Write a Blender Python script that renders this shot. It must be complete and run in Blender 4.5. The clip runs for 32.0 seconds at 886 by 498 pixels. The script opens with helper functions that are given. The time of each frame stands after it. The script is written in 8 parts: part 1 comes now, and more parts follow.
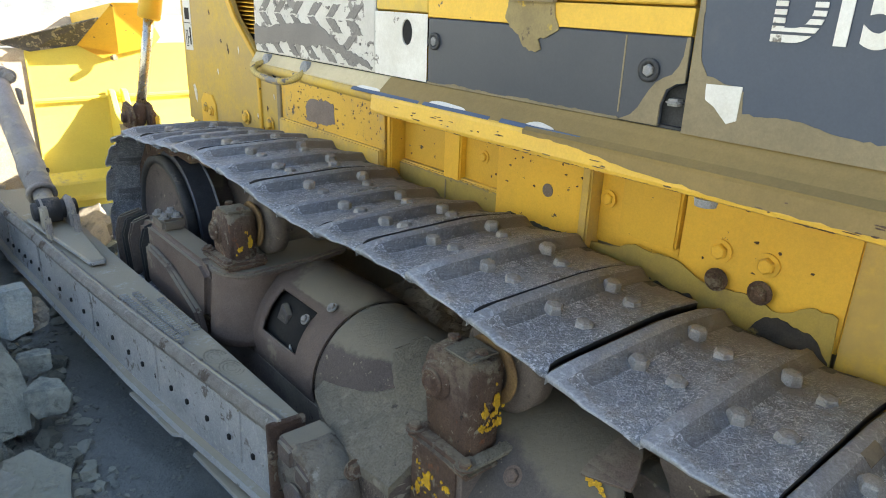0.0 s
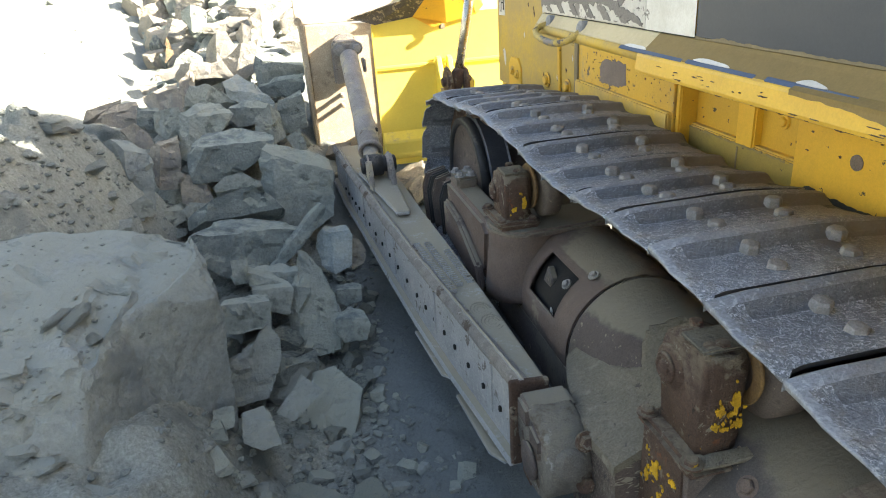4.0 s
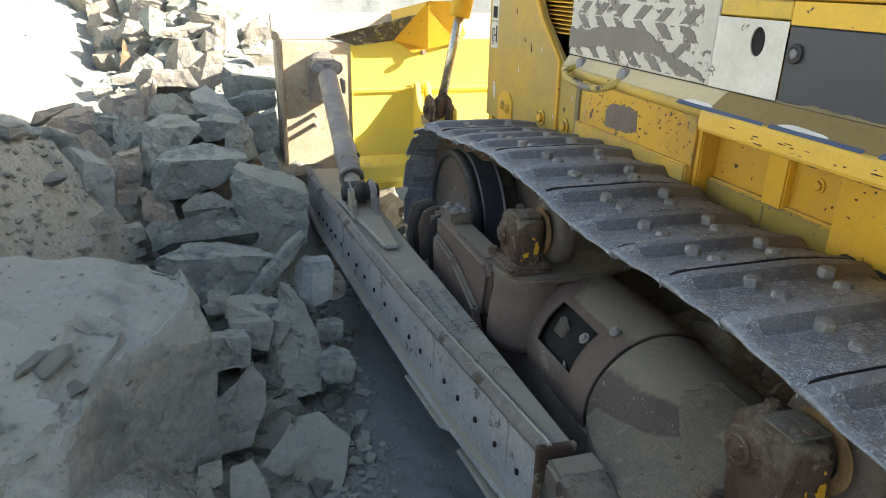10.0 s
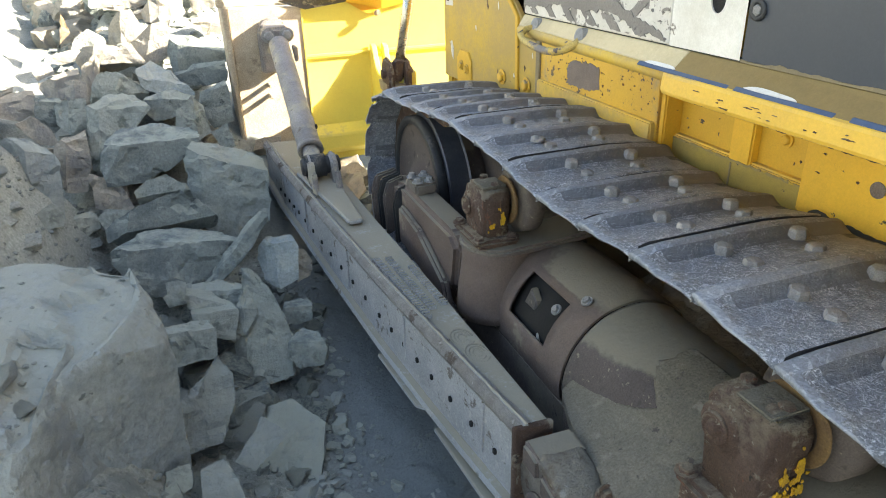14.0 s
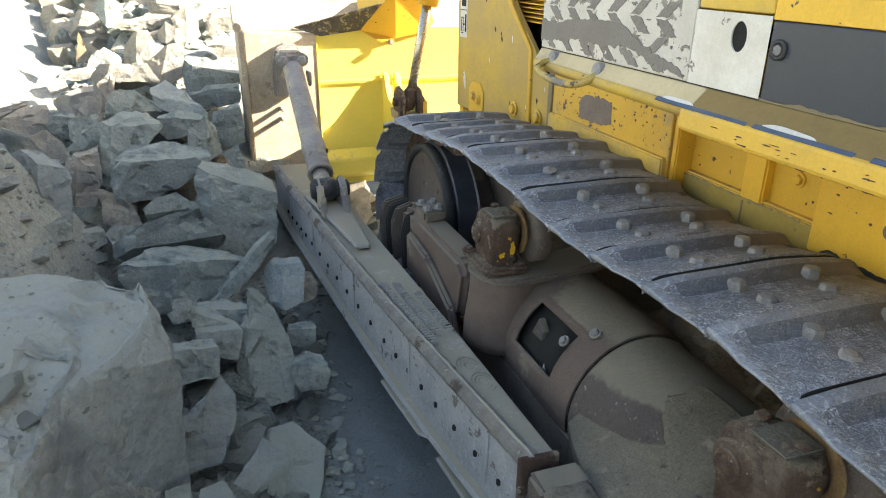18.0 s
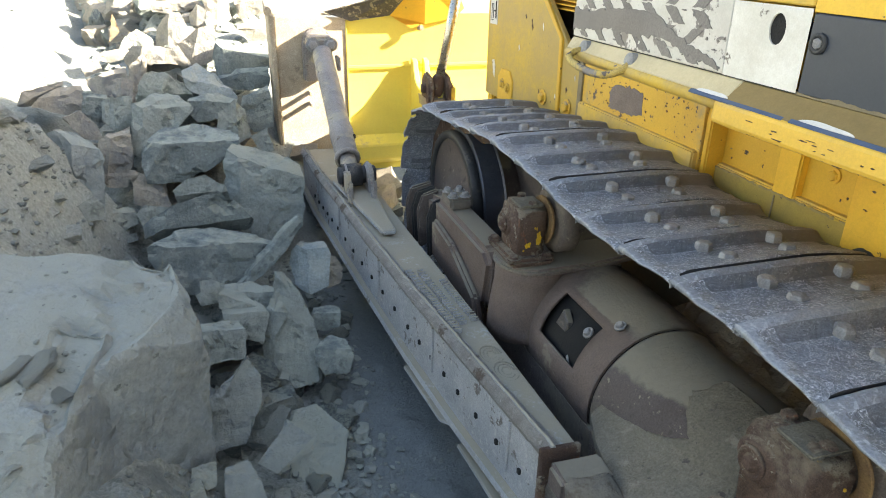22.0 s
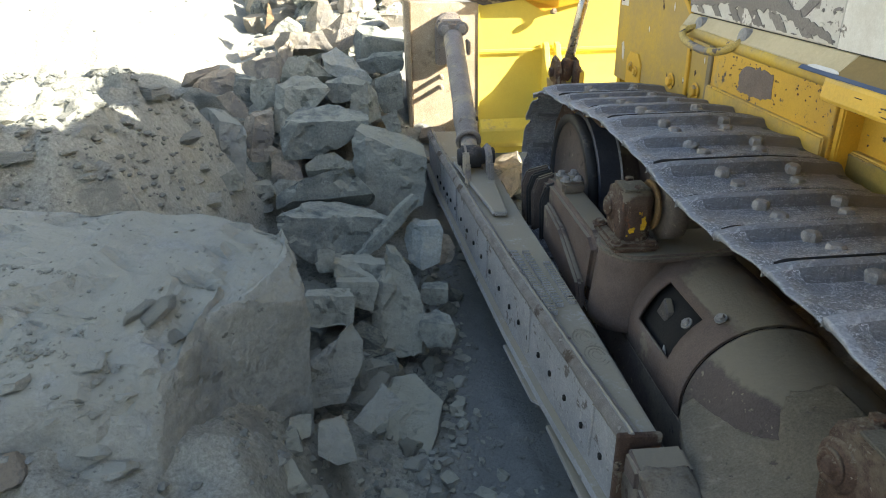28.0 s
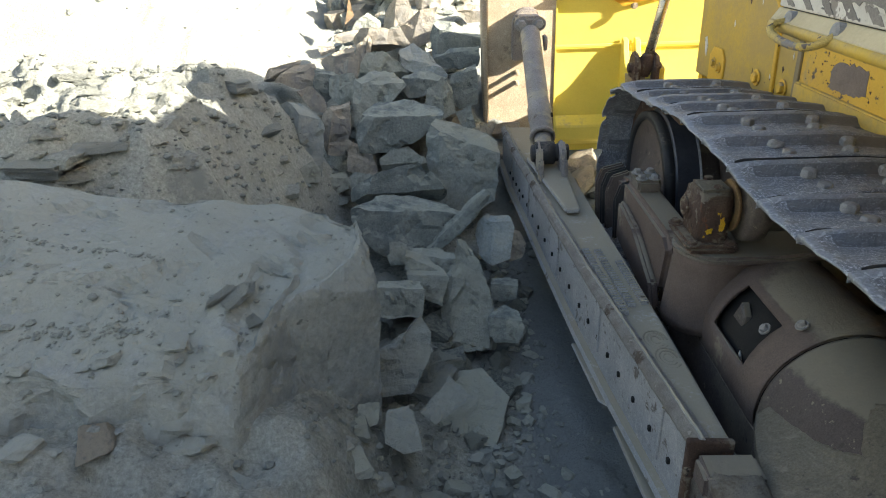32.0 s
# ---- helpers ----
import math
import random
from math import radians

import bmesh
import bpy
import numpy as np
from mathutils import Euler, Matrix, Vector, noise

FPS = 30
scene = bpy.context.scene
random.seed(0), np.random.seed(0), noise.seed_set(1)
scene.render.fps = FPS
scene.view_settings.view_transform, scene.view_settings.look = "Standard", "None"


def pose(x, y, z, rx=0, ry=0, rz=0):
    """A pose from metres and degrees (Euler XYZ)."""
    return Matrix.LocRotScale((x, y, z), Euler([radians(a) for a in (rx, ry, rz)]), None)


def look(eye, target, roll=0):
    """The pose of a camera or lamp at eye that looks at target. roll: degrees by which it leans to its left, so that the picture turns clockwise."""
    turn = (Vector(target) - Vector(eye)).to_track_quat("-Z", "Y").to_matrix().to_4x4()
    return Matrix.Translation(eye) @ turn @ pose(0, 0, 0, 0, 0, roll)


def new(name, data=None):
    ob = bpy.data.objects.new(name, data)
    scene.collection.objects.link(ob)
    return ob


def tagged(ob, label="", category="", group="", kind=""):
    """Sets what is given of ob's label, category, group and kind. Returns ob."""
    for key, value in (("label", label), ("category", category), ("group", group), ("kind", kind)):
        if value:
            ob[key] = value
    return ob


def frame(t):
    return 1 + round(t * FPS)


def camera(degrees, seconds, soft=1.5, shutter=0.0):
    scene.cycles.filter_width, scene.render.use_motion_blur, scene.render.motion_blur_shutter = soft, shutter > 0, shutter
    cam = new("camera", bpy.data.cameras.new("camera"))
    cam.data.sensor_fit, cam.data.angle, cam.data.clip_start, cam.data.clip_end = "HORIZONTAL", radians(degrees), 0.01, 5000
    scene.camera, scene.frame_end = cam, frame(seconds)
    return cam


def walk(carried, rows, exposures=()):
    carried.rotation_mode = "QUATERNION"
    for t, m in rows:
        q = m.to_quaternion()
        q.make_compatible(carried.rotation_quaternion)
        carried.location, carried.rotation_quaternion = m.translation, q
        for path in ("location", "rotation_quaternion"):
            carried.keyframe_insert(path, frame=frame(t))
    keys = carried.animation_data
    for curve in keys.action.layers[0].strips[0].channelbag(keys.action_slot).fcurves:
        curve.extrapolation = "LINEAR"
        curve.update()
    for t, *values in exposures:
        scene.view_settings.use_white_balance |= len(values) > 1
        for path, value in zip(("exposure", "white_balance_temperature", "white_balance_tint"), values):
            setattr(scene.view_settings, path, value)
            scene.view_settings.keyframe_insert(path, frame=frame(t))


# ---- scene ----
import itertools

cam = camera(65.8, 32.0, soft=1.0)
PATH = [
    (0, (-0.908, -1.206, 1.621), (0.306, 0.221, 0.921), 2.1),
    (0.5, (-0.866, -1.205, 1.627), (0.328, 0.206, 0.862), -0.1),
    (1, (-0.867, -1.213, 1.614), (0.033, 0.341, 0.735), -2.6),
    (1.5, (-0.855, -1.208, 1.624), (-0.032, 0.396, 0.758), -2.9),
    (2, (-0.835, -1.226, 1.627), (0.017, 0.421, 0.879), -2.5),
    (2.5, (-0.788, -1.23, 1.628), (-0.006, 0.439, 0.853), -3.7),
    (3, (-0.755, -1.233, 1.623), (-0.047, 0.458, 0.823), -3.0),
    (3.5, (-0.714, -1.255, 1.611), (-0.136, 0.503, 0.852), -3.2),
    (4, (-0.72, -1.268, 1.615), (-0.353, 0.534, 0.829), -4.0),
    (4.5, (-0.744, -1.284, 1.617), (-0.457, 0.533, 0.832), -4.8),
    (6.5, (-0.755, -1.283, 1.609), (-0.446, 0.547, 0.863), -3.0),
    (7, (-0.753, -1.288, 1.613), (-0.475, 0.566, 0.914), -2.9),
    (7.5, (-0.76, -1.274, 1.609), (-0.541, 0.56, 0.843), -3.5),
    (8, (-0.77, -1.222, 1.607), (-0.441, 0.589, 0.824), -3.0),
    (8.5, (-0.838, -1.125, 1.626), (-0.436, 0.665, 0.829), -1.8),
    (9, (-0.882, -1.07, 1.635), (-0.355, 0.686, 0.835), -0.6),
    (9.5, (-0.918, -1.054, 1.644), (-0.348, 0.728, 0.934), -0.4),
    (10, (-0.938, -1.039, 1.641), (-0.373, 0.732, 0.904), 1.3),
    (10.5, (-0.922, -1.017, 1.631), (-0.262, 0.691, 0.827), 2.9),
    (11, (-0.875, -1.024, 1.638), (-0.26, 0.696, 0.824), 1.4),
    (11.5, (-0.874, -1.04, 1.65), (-0.404, 0.752, 0.897), 1.2),
    (12, (-0.821, -1.038, 1.662), (-0.392, 0.745, 0.864), -1.2),
    (12.5, (-0.82, -1.035, 1.65), (-0.618, 0.776, 0.826), -1.8),
    (13, (-0.838, -1.001, 1.705), (-0.497, 0.754, 0.808), -2.4),
    (13.5, (-0.855, -0.973, 1.662), (-0.36, 0.775, 0.826), -1.2),
    (14, (-0.871, -0.954, 1.674), (-0.255, 0.745, 0.818), -1.6),
    (14.5, (-0.898, -0.936, 1.67), (-0.293, 0.793, 0.869), -1.4),
    (16.5, (-0.914, -0.953, 1.67), (-0.346, 0.801, 0.895), 0.5),
    (17, (-0.922, -0.949, 1.665), (-0.354, 0.816, 0.915), 2.2),
    (17.5, (-0.91, -0.956, 1.668), (-0.244, 0.775, 0.919), 1.2),
    (18, (-0.904, -0.948, 1.665), (-0.274, 0.784, 0.889), 0.6),
    (18.5, (-0.899, -0.944, 1.666), (-0.253, 0.761, 0.845), 0.5),
    (19, (-0.887, -0.946, 1.664), (-0.22, 0.746, 0.833), 0.7),
    (19.5, (-0.88, -0.948, 1.671), (-0.194, 0.741, 0.848), 0.7),
    (20, (-0.87, -0.942, 1.674), (-0.186, 0.736, 0.828), -0.7),
    (20.5, (-0.868, -0.93, 1.676), (-0.195, 0.757, 0.84), -0.3),
    (21, (-0.866, -0.924, 1.666), (-0.206, 0.778, 0.849), 0.3),
    (21.5, (-0.875, -0.924, 1.669), (-0.263, 0.791, 0.842), 0.0),
    (22, (-0.912, -0.946, 1.671), (-0.351, 0.793, 0.858), 1.1),
    (22.5, (-0.922, -0.945, 1.657), (-0.446, 0.808, 0.819), 1.3),
    (23, (-0.927, -0.964, 1.65), (-0.458, 0.776, 0.782), 2.1),
    (23.5, (-0.87, -0.975, 1.665), (-0.417, 0.82, 0.91), 2.2),
    (24, (-0.816, -0.993, 1.657), (-0.368, 0.793, 0.876), -0.2),
    (24.5, (-0.783, -1.031, 1.659), (-0.399, 0.789, 0.926), -0.4),
    (25, (-0.762, -1.053, 1.657), (-0.445, 0.781, 0.925), -1.9),
    (25.5, (-0.75, -1.05, 1.659), (-0.397, 0.774, 0.919), -1.3),
    (26, (-0.747, -1.053, 1.666), (-0.542, 0.79, 0.916), -3.1),
    (26.5, (-0.766, -1.032, 1.66), (-0.63, 0.786, 0.836), -3.3),
    (28.5, (-0.785, -1.017, 1.646), (-0.619, 0.79, 0.805), -0.7),
    (29, (-0.785, -1.017, 1.645), (-0.613, 0.789, 0.804), -1.6),
    (29.5, (-0.785, -1.022, 1.648), (-0.63, 0.801, 0.841), -2.8),
    (30, (-0.786, -1.034, 1.652), (-0.773, 0.785, 0.821), -1.7),
    (30.5, (-0.787, -1.041, 1.655), (-0.842, 0.807, 0.893), -1.2),
    (31, (-0.786, -1.029, 1.65), (-0.76, 0.796, 0.832), -2.1),
    (31.5, (-0.785, -1.026, 1.648), (-0.807, 0.789, 0.81), -1.4),
    (32, (-0.786, -1.03, 1.65), (-0.833, 0.781, 0.803), -2.1),
]
walk(cam, [(t, look(eye, target, roll)) for t, eye, target, roll in PATH],
     exposures=[(0, 2.6, 7300, 9), (1, 2.98, 7450, 9), (2, 2.85, 7680, 9), (3, 2.78, 7680, 9), (4, 2.5, 7680, 9), (4.5, 2.35, 7680, 9), (6.5, 2.0, 7680, 9), (7, 2.0, 7680, 9), (8, 2.27, 7680, 9), (9, 2.43, 7680, 9), (10, 2.18, 7680, 9), (11, 2.82, 7680, 9), (12, 2.35, 7680, 9), (13, 2.5, 7680, 9), (14, 2.75, 7680, 9), (17, 2.32, 7680, 9), (18, 2.45, 7680, 9), (19, 2.7, 7680, 9), (20, 2.75, 7680, 9), (21, 2.8, 7680, 9), (22, 2.7, 7680, 9), (23, 2.8, 7680, 9), (24, 2.21, 7680, 9), (25, 2.1, 7680, 9), (26, 1.90, 7680, 9), (28.5, 2.2, 7680, 9), (29, 2.2, 7680, 9), (30, 2.08, 7680, 9), (31, 1.72, 7680, 9), (32, 2.0, 7680, 9)])

# ---- world, sun, exposure ----
TO_SUN = Vector((0.82, -0.34, 0.45)).normalized()
world = bpy.data.worlds.new("sky")
scene.world = world
world.use_nodes = True
_wn = world.node_tree.nodes
_sky = _wn.new("ShaderNodeTexSky")
_sky.sky_type, _sky.sun_disc = "NISHITA", False
_sky.sun_elevation = math.asin(TO_SUN.z)
_sky.sun_rotation = math.atan2(TO_SUN.x, TO_SUN.y)
_sky.dust_density, _sky.air_density = 2.0, 1.0
world.node_tree.links.new(_sky.outputs[0], _wn["Background"].inputs[0])
_wn["Background"].inputs[1].default_value = 0.105
sun = new("sun", bpy.data.lights.new("sun", "SUN"))
sun.data.energy, sun.data.angle, sun.data.color = 5.0, radians(0.5), (1.0, 0.97, 0.92)
sun.matrix_world = look(TO_SUN * 30, (0, 0, 0))


# ---- materials ----
def surface(name, a, b, scale=4.0, rough=0.7, metal=0.0, grain=60.0, bump=0.25, patch=None, dust=None, dust_amount=0.5, scratches=None, across=None, fleck=1.5, film=None):
    """A two-scale surface: a and b mixed by a broad noise and a grain, patches of a third colour, dust on faces that look up."""
    m = bpy.data.materials.new(name)
    m.use_nodes = True
    nt = m.node_tree
    N, L = nt.nodes, nt.links
    bsdf = N["Principled BSDF"]
    bsdf.inputs["Metallic"].default_value = metal
    co = N.new("ShaderNodeTexCoord")
    geo = N.new("ShaderNodeNewGeometry")
    info = N.new("ShaderNodeObjectInfo")

    def tex(s, detail=6.0, rougher=0.6, twist=0.0):
        n = N.new("ShaderNodeTexNoise")
        n.inputs["Distortion"].default_value = twist
        n.inputs["Scale"].default_value, n.inputs["Detail"].default_value, n.inputs["Roughness"].default_value = s, detail, rougher
        L.new(co.outputs["Object"], n.inputs["Vector"])
        return n.outputs["Fac"]

    def ramp(sock, lo, hi):
        r = N.new("ShaderNodeMapRange")
        r.interpolation_type = "SMOOTHSTEP"
        r.inputs[1].default_value, r.inputs[2].default_value = lo, hi
        L.new(sock, r.inputs[0])
        return r.outputs[0]

    def math_(op, p, q):
        n = N.new("ShaderNodeMath")
        n.operation = op
        for k, v in enumerate((p, q)):
            if isinstance(v, (int, float)):
                n.inputs[k].default_value = v
            else:
                L.new(v, n.inputs[k])
        return n.outputs[0]

    def mix(f, p, q):
        n = N.new("ShaderNodeMix")
        n.data_type = "RGBA"
        L.new(f, n.inputs[0])
        for k, v in ((6, p), (7, q)):
            if isinstance(v, tuple):
                n.inputs[k].default_value = (*v, 1)
            else:
                L.new(v, n.inputs[k])
        return n.outputs[2]

    broad, fine = tex(scale), tex(grain, 8.0, 0.7)
    col = mix(ramp(math_("ADD", math_("MULTIPLY", broad, 0.7), math_("MULTIPLY", fine, 0.3)), 0.36, 0.64), a, b)
    # each object a little lighter or darker than the next
    hsv = N.new("ShaderNodeHueSaturation")
    speck = tex(grain * 3.7, 3.0, 0.8)
    lift = math_("ADD", math_("MULTIPLY", info.outputs["Random"], 0.22), 0.89)
    L.new(math_("MULTIPLY", lift, math_("ADD", math_("MULTIPLY", speck, fleck), 1 - 0.5 * fleck)), hsv.inputs["Value"])
    L.new(col, hsv.inputs["Color"])
    col = hsv.outputs[0]
    rgh = math_("ADD", math_("MULTIPLY", fine, 0.25), rough - 0.12)
    for entry in patch or ():
        colour, s, lo, hi, *twist = entry
        f = ramp(math_("ADD", math_("MULTIPLY", tex(s, 5.0, 0.65, *twist), 0.85), math_("MULTIPLY", fine, 0.15)), lo, hi)
        col = mix(f, col, colour)
    if scratches:
        mp = N.new("ShaderNodeMapping")
        mp.inputs["Scale"].default_value = (3, 45, 10)
        mp.inputs["Rotation"].default_value = (0, 0, 0.7)
        L.new(co.outputs["Object"], mp.inputs[0])
        n = N.new("ShaderNodeTexNoise")
        n.inputs["Scale"].default_value, n.inputs["Detail"].default_value = 9, 9
        n.inputs["Distortion"].default_value = 1.5
        L.new(mp.outputs[0], n.inputs["Vector"])
        col = mix(ramp(n.outputs["Fac"], 0.56, 0.63), col, scratches)
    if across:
        # a second colour across the piece, from x = lo to x = hi
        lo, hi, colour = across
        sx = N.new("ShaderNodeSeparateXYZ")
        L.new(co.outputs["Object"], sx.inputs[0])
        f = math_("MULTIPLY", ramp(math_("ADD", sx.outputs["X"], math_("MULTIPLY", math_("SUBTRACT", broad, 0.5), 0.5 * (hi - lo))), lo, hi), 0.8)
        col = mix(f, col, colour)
    if dust:
        sep = N.new("ShaderNodeSeparateXYZ")
        L.new(geo.outputs["Normal"], sep.inputs[0])
        up = ramp(sep.outputs["Z"], 0.15, 0.95)
        f = math_("MULTIPLY", up, ramp(math_("ADD", math_("MULTIPLY", tex(7.0), 0.6), math_("MULTIPLY", fine, 0.4)), 0.62 - 0.35 * dust_amount, 0.75 - 0.3 * dust_amount))
        f = math_("MULTIPLY", f, min(1.0, 0.55 + 0.4 * dust_amount))
        col = mix(f, col, dust)
        rgh = math_("MAXIMUM", rgh, math_("MULTIPLY", f, 0.95))
    if film:
        # a film of settled dust with a clear edge, on all that looks up far enough
        colour, lo, hi, wander = film
        sep = N.new("ShaderNodeSeparateXYZ")
        L.new(geo.outputs["Normal"], sep.inputs[0])
        f = ramp(math_("ADD", sep.outputs["Z"], math_("ADD", math_("MULTIPLY", math_("SUBTRACT", tex(3.0, 3.0, 0.5), 0.5), wander), math_("MULTIPLY", math_("SUBTRACT", fine, 0.5), 0.12))), lo, hi)
        f = math_("MULTIPLY", f, math_("ADD", math_("MULTIPLY", fine, 0.5), 0.62))
        col = mix(f, col, colour)
        rgh = math_("MAXIMUM", rgh, f)
    L.new(col, bsdf.inputs["Base Color"])
    L.new(rgh, bsdf.inputs["Roughness"])
    bp = N.new("ShaderNodeBump")
    bp.inputs["Strength"].default_value, bp.inputs["Distance"].default_value = bump, 0.02
    L.new(math_("ADD", math_("ADD", fine, math_("MULTIPLY", speck, 0.3)), math_("MULTIPLY", broad, 0.8)), bp.inputs["Height"])
    L.new(bp.outputs[0], bsdf.inputs["Normal"])
    return m


DUST = (0.30, 0.27, 0.22)
YELLOW = surface("yellow_paint", (0.750, 0.452, 0.050), (0.660, 0.396, 0.052), 3, 0.5, 0, 40, 0.06, [((0.30, 0.25, 0.15), 2.4, 0.62, 0.78), ((0.06, 0.05, 0.045), 22, 0.655, 0.675), ((0.10, 0.08, 0.06), 60, 0.70, 0.72)], DUST, 0.3, fleck=0.35)
YELLOW_DUSTY = surface("dusty_yellow_paint", (0.64, 0.42, 0.06), (0.48, 0.34, 0.12), 4, 0.55, 0, 40, 0.08, [((0.44, 0.31, 0.10), 2.2, 0.48, 0.66), ((0.08, 0.06, 0.05), 18, 0.67, 0.69)], (0.36, 0.27, 0.13), 0.5, fleck=0.35)
YELLOW_WORN = surface("chipped_yellow_paint", (0.720, 0.435, 0.055), (0.61, 0.370, 0.062), 3, 0.55, 0, 40, 0.1, [((0.30, 0.26, 0.18), 2.6, 0.56, 0.7), ((0.10, 0.075, 0.065), 12, 0.605, 0.62), ((0.07, 0.055, 0.05), 40, 0.64, 0.66)], DUST, 0.5, fleck=0.35)
GREY_PAINT = surface("grey_paint", (0.040, 0.050, 0.070), (0.051, 0.060, 0.078), 3, 0.40, 0, 50, 0.04, [((0.112, 0.112, 0.100), 2.4, 0.60, 0.80), ((0.160, 0.160, 0.160), 70, 0.72, 0.74)], fleck=0.35)
BLUE_PAINT = surface("grey_blue_paint", (0.046, 0.065, 0.104), (0.056, 0.076, 0.114), 3, 0.38, 0, 50, 0.04, [((0.123, 0.132, 0.141), 2.0, 0.60, 0.85), ((0.176, 0.185, 0.202), 70, 0.72, 0.74)], fleck=0.35)
LEDGE_DUST = surface("brown_ledge_dust", (0.275, 0.188, 0.066), (0.220, 0.155, 0.060), 1.6, 0.75, 0, 60, 0.08, [((0.357, 0.255, 0.085), 1.5, 0.58, 0.80)], fleck=0.4)
YELLOW_LIP = surface("yellow_lip_paint", (0.730, 0.446, 0.058), (0.63, 0.386, 0.064), 3, 0.5, 0, 40, 0.06, [((0.31, 0.25, 0.14), 1.3, 0.54, 0.74)], (0.30, 0.24, 0.15), 0.4, fleck=0.35)
GRIME = surface("dark_grime", (0.22, 0.17, 0.085), (0.30, 0.235, 0.11), 18, 0.85, 0, 60, 0.1, [((0.50, 0.34, 0.06), 16, 0.55, 0.60), ((0.12, 0.09, 0.06), 30, 0.60, 0.66)], fleck=0.4)
GREY_BARE = surface("bare_grey_patch", (0.15, 0.12, 0.115), (0.20, 0.165, 0.15), 14, 0.7, 0.1, 60, 0.2, [((0.34, 0.26, 0.12), 14, 0.62, 0.68)])
HANDLE = surface("worn_handle_paint", (0.56, 0.39, 0.08), (0.44, 0.32, 0.11), 8, 0.6, 0, 60, 0.2, [((0.20, 0.18, 0.17), 7, 0.53, 0.58), ((0.10, 0.08, 0.075), 26, 0.58, 0.62)])
WHITE_PAINT = surface("white_paint", (0.72, 0.71, 0.68), (0.58, 0.56, 0.51), 5, 0.5, 0, 60, 0.05, [((0.17, 0.15, 0.13), 12, 0.62, 0.65)], fleck=0.35)
CREAM = surface("cream_dusty_paint", (0.56, 0.47, 0.29), (0.46, 0.375, 0.22), 4, 0.6, 0, 50, 0.03, [((0.36, 0.27, 0.13), 3, 0.55, 0.70)], fleck=0.4)
DIRTY_EDGE = surface("dirty_edge", (0.265, 0.214, 0.130), (0.206, 0.168, 0.105), 5, 0.75, 0, 60, 0.08, fleck=0.5)
WORN_LABEL = surface("worn_label", (0.175, 0.16, 0.155), (0.215, 0.20, 0.19), 6, 0.6, 0, 60, 0.06)
WORN_WHITE = surface("worn_white", (0.62, 0.60, 0.56), (0.52, 0.50, 0.46), 6, 0.6, 0, 60, 0.06, [((0.24, 0.22, 0.205), 9, 0.58, 0.60), ((0.22, 0.20, 0.19), 34, 0.64, 0.66)], fleck=0.35)
SHOE_STEEL = surface("worn_track_steel", (0.176, 0.200, 0.240), (0.262, 0.290, 0.336), 5, 0.46, 0.2, 40, 0.8, [((0.130, 0.144, 0.170), 9, 0.50, 0.64), ((0.480, 0.520, 0.590), 42, 0.530, 0.575, 3.4), ((0.660, 0.700, 0.770), 85, 0.565, 0.605, 3.0), ((0.216, 0.211, 0.205), 3.5, 0.56, 0.68)], None, 0.25, None, (0.38, 0.61, (0.220, 0.190, 0.164)))
# fewer scratches behind the grouser ridge, and the slope's shade put into the colour
SHOE_VALLEY = surface("unworn_shaded_steel", (0.130, 0.146, 0.172), (0.190, 0.208, 0.236), 6, 0.52, 0.2, 40, 0.6, [((0.33, 0.355, 0.395), 46, 0.56, 0.63, 2.6), ((0.17, 0.165, 0.16), 3.5, 0.54, 0.68)], None, 0.25, None, (0.38, 0.61, (0.185, 0.160, 0.140)))
TREAD_STEEL = surface("idler_tread_steel", (0.050, 0.058, 0.078), (0.075, 0.085, 0.108), 6, 0.4, 0.3, 60, 0.2, [((0.11, 0.105, 0.095), 5, 0.56, 0.68)])
BARE_EDGE = surface("polished_steel_edge", (0.319, 0.347, 0.391), (0.259, 0.281, 0.319), 12, 0.55, 0.2, 50, 0.4, [((0.418, 0.451, 0.506), 34, 0.54, 0.62, 1.5)], None, 0.25, None, (0.28, 0.52, (0.231, 0.198, 0.171)))
BOLT_STEEL = surface("bolt_steel", (0.24, 0.24, 0.245), (0.34, 0.335, 0.33), 12, 0.6, 0.2, 90, 0.4, None, (0.36, 0.34, 0.31), 0.5)
GRIME_BLACK = surface("black_grime", (0.030, 0.029, 0.030), (0.062, 0.056, 0.050), 8, 0.85, 0, 60, 0.4, [((0.26, 0.20, 0.07), 14, 0.60, 0.66)])
PEBBLE = surface("dusty_pebbles", (0.215, 0.236, 0.220), (0.162, 0.182, 0.176), 5, 0.95, 0, 40, 0.6, None, (0.229, 0.246, 0.220), 0.6)
RUST = surface("rusty_casting", (0.100, 0.062, 0.048), (0.172, 0.110, 0.080), 7, 0.8, 0.1, 60, 1.0, [((0.30, 0.265, 0.215), 28, 0.585, 0.63, 1.0), ((0.045, 0.034, 0.030), 24, 0.60, 0.64, 0.8), ((0.26, 0.10, 0.05), 11, 0.58, 0.66), ((0.27, 0.23, 0.18), 12, 0.56, 0.62), ((0.66, 0.40, 0.02), 14, 0.655, 0.668)], (0.30, 0.26, 0.19), 0.6)
BROWN_FRAME = surface("dusty_brown_steel", (0.098, 0.080, 0.075), (0.140, 0.116, 0.104), 3, 0.8, 0.05, 60, 0.35, [((0.21, 0.185, 0.145), 2.2, 0.50, 0.70), ((0.06, 0.05, 0.047), 12, 0.57, 0.66), ((0.25, 0.22, 0.17), 45, 0.60, 0.66)], film=((0.245, 0.222, 0.172), 0.62, 0.72, 1.3))
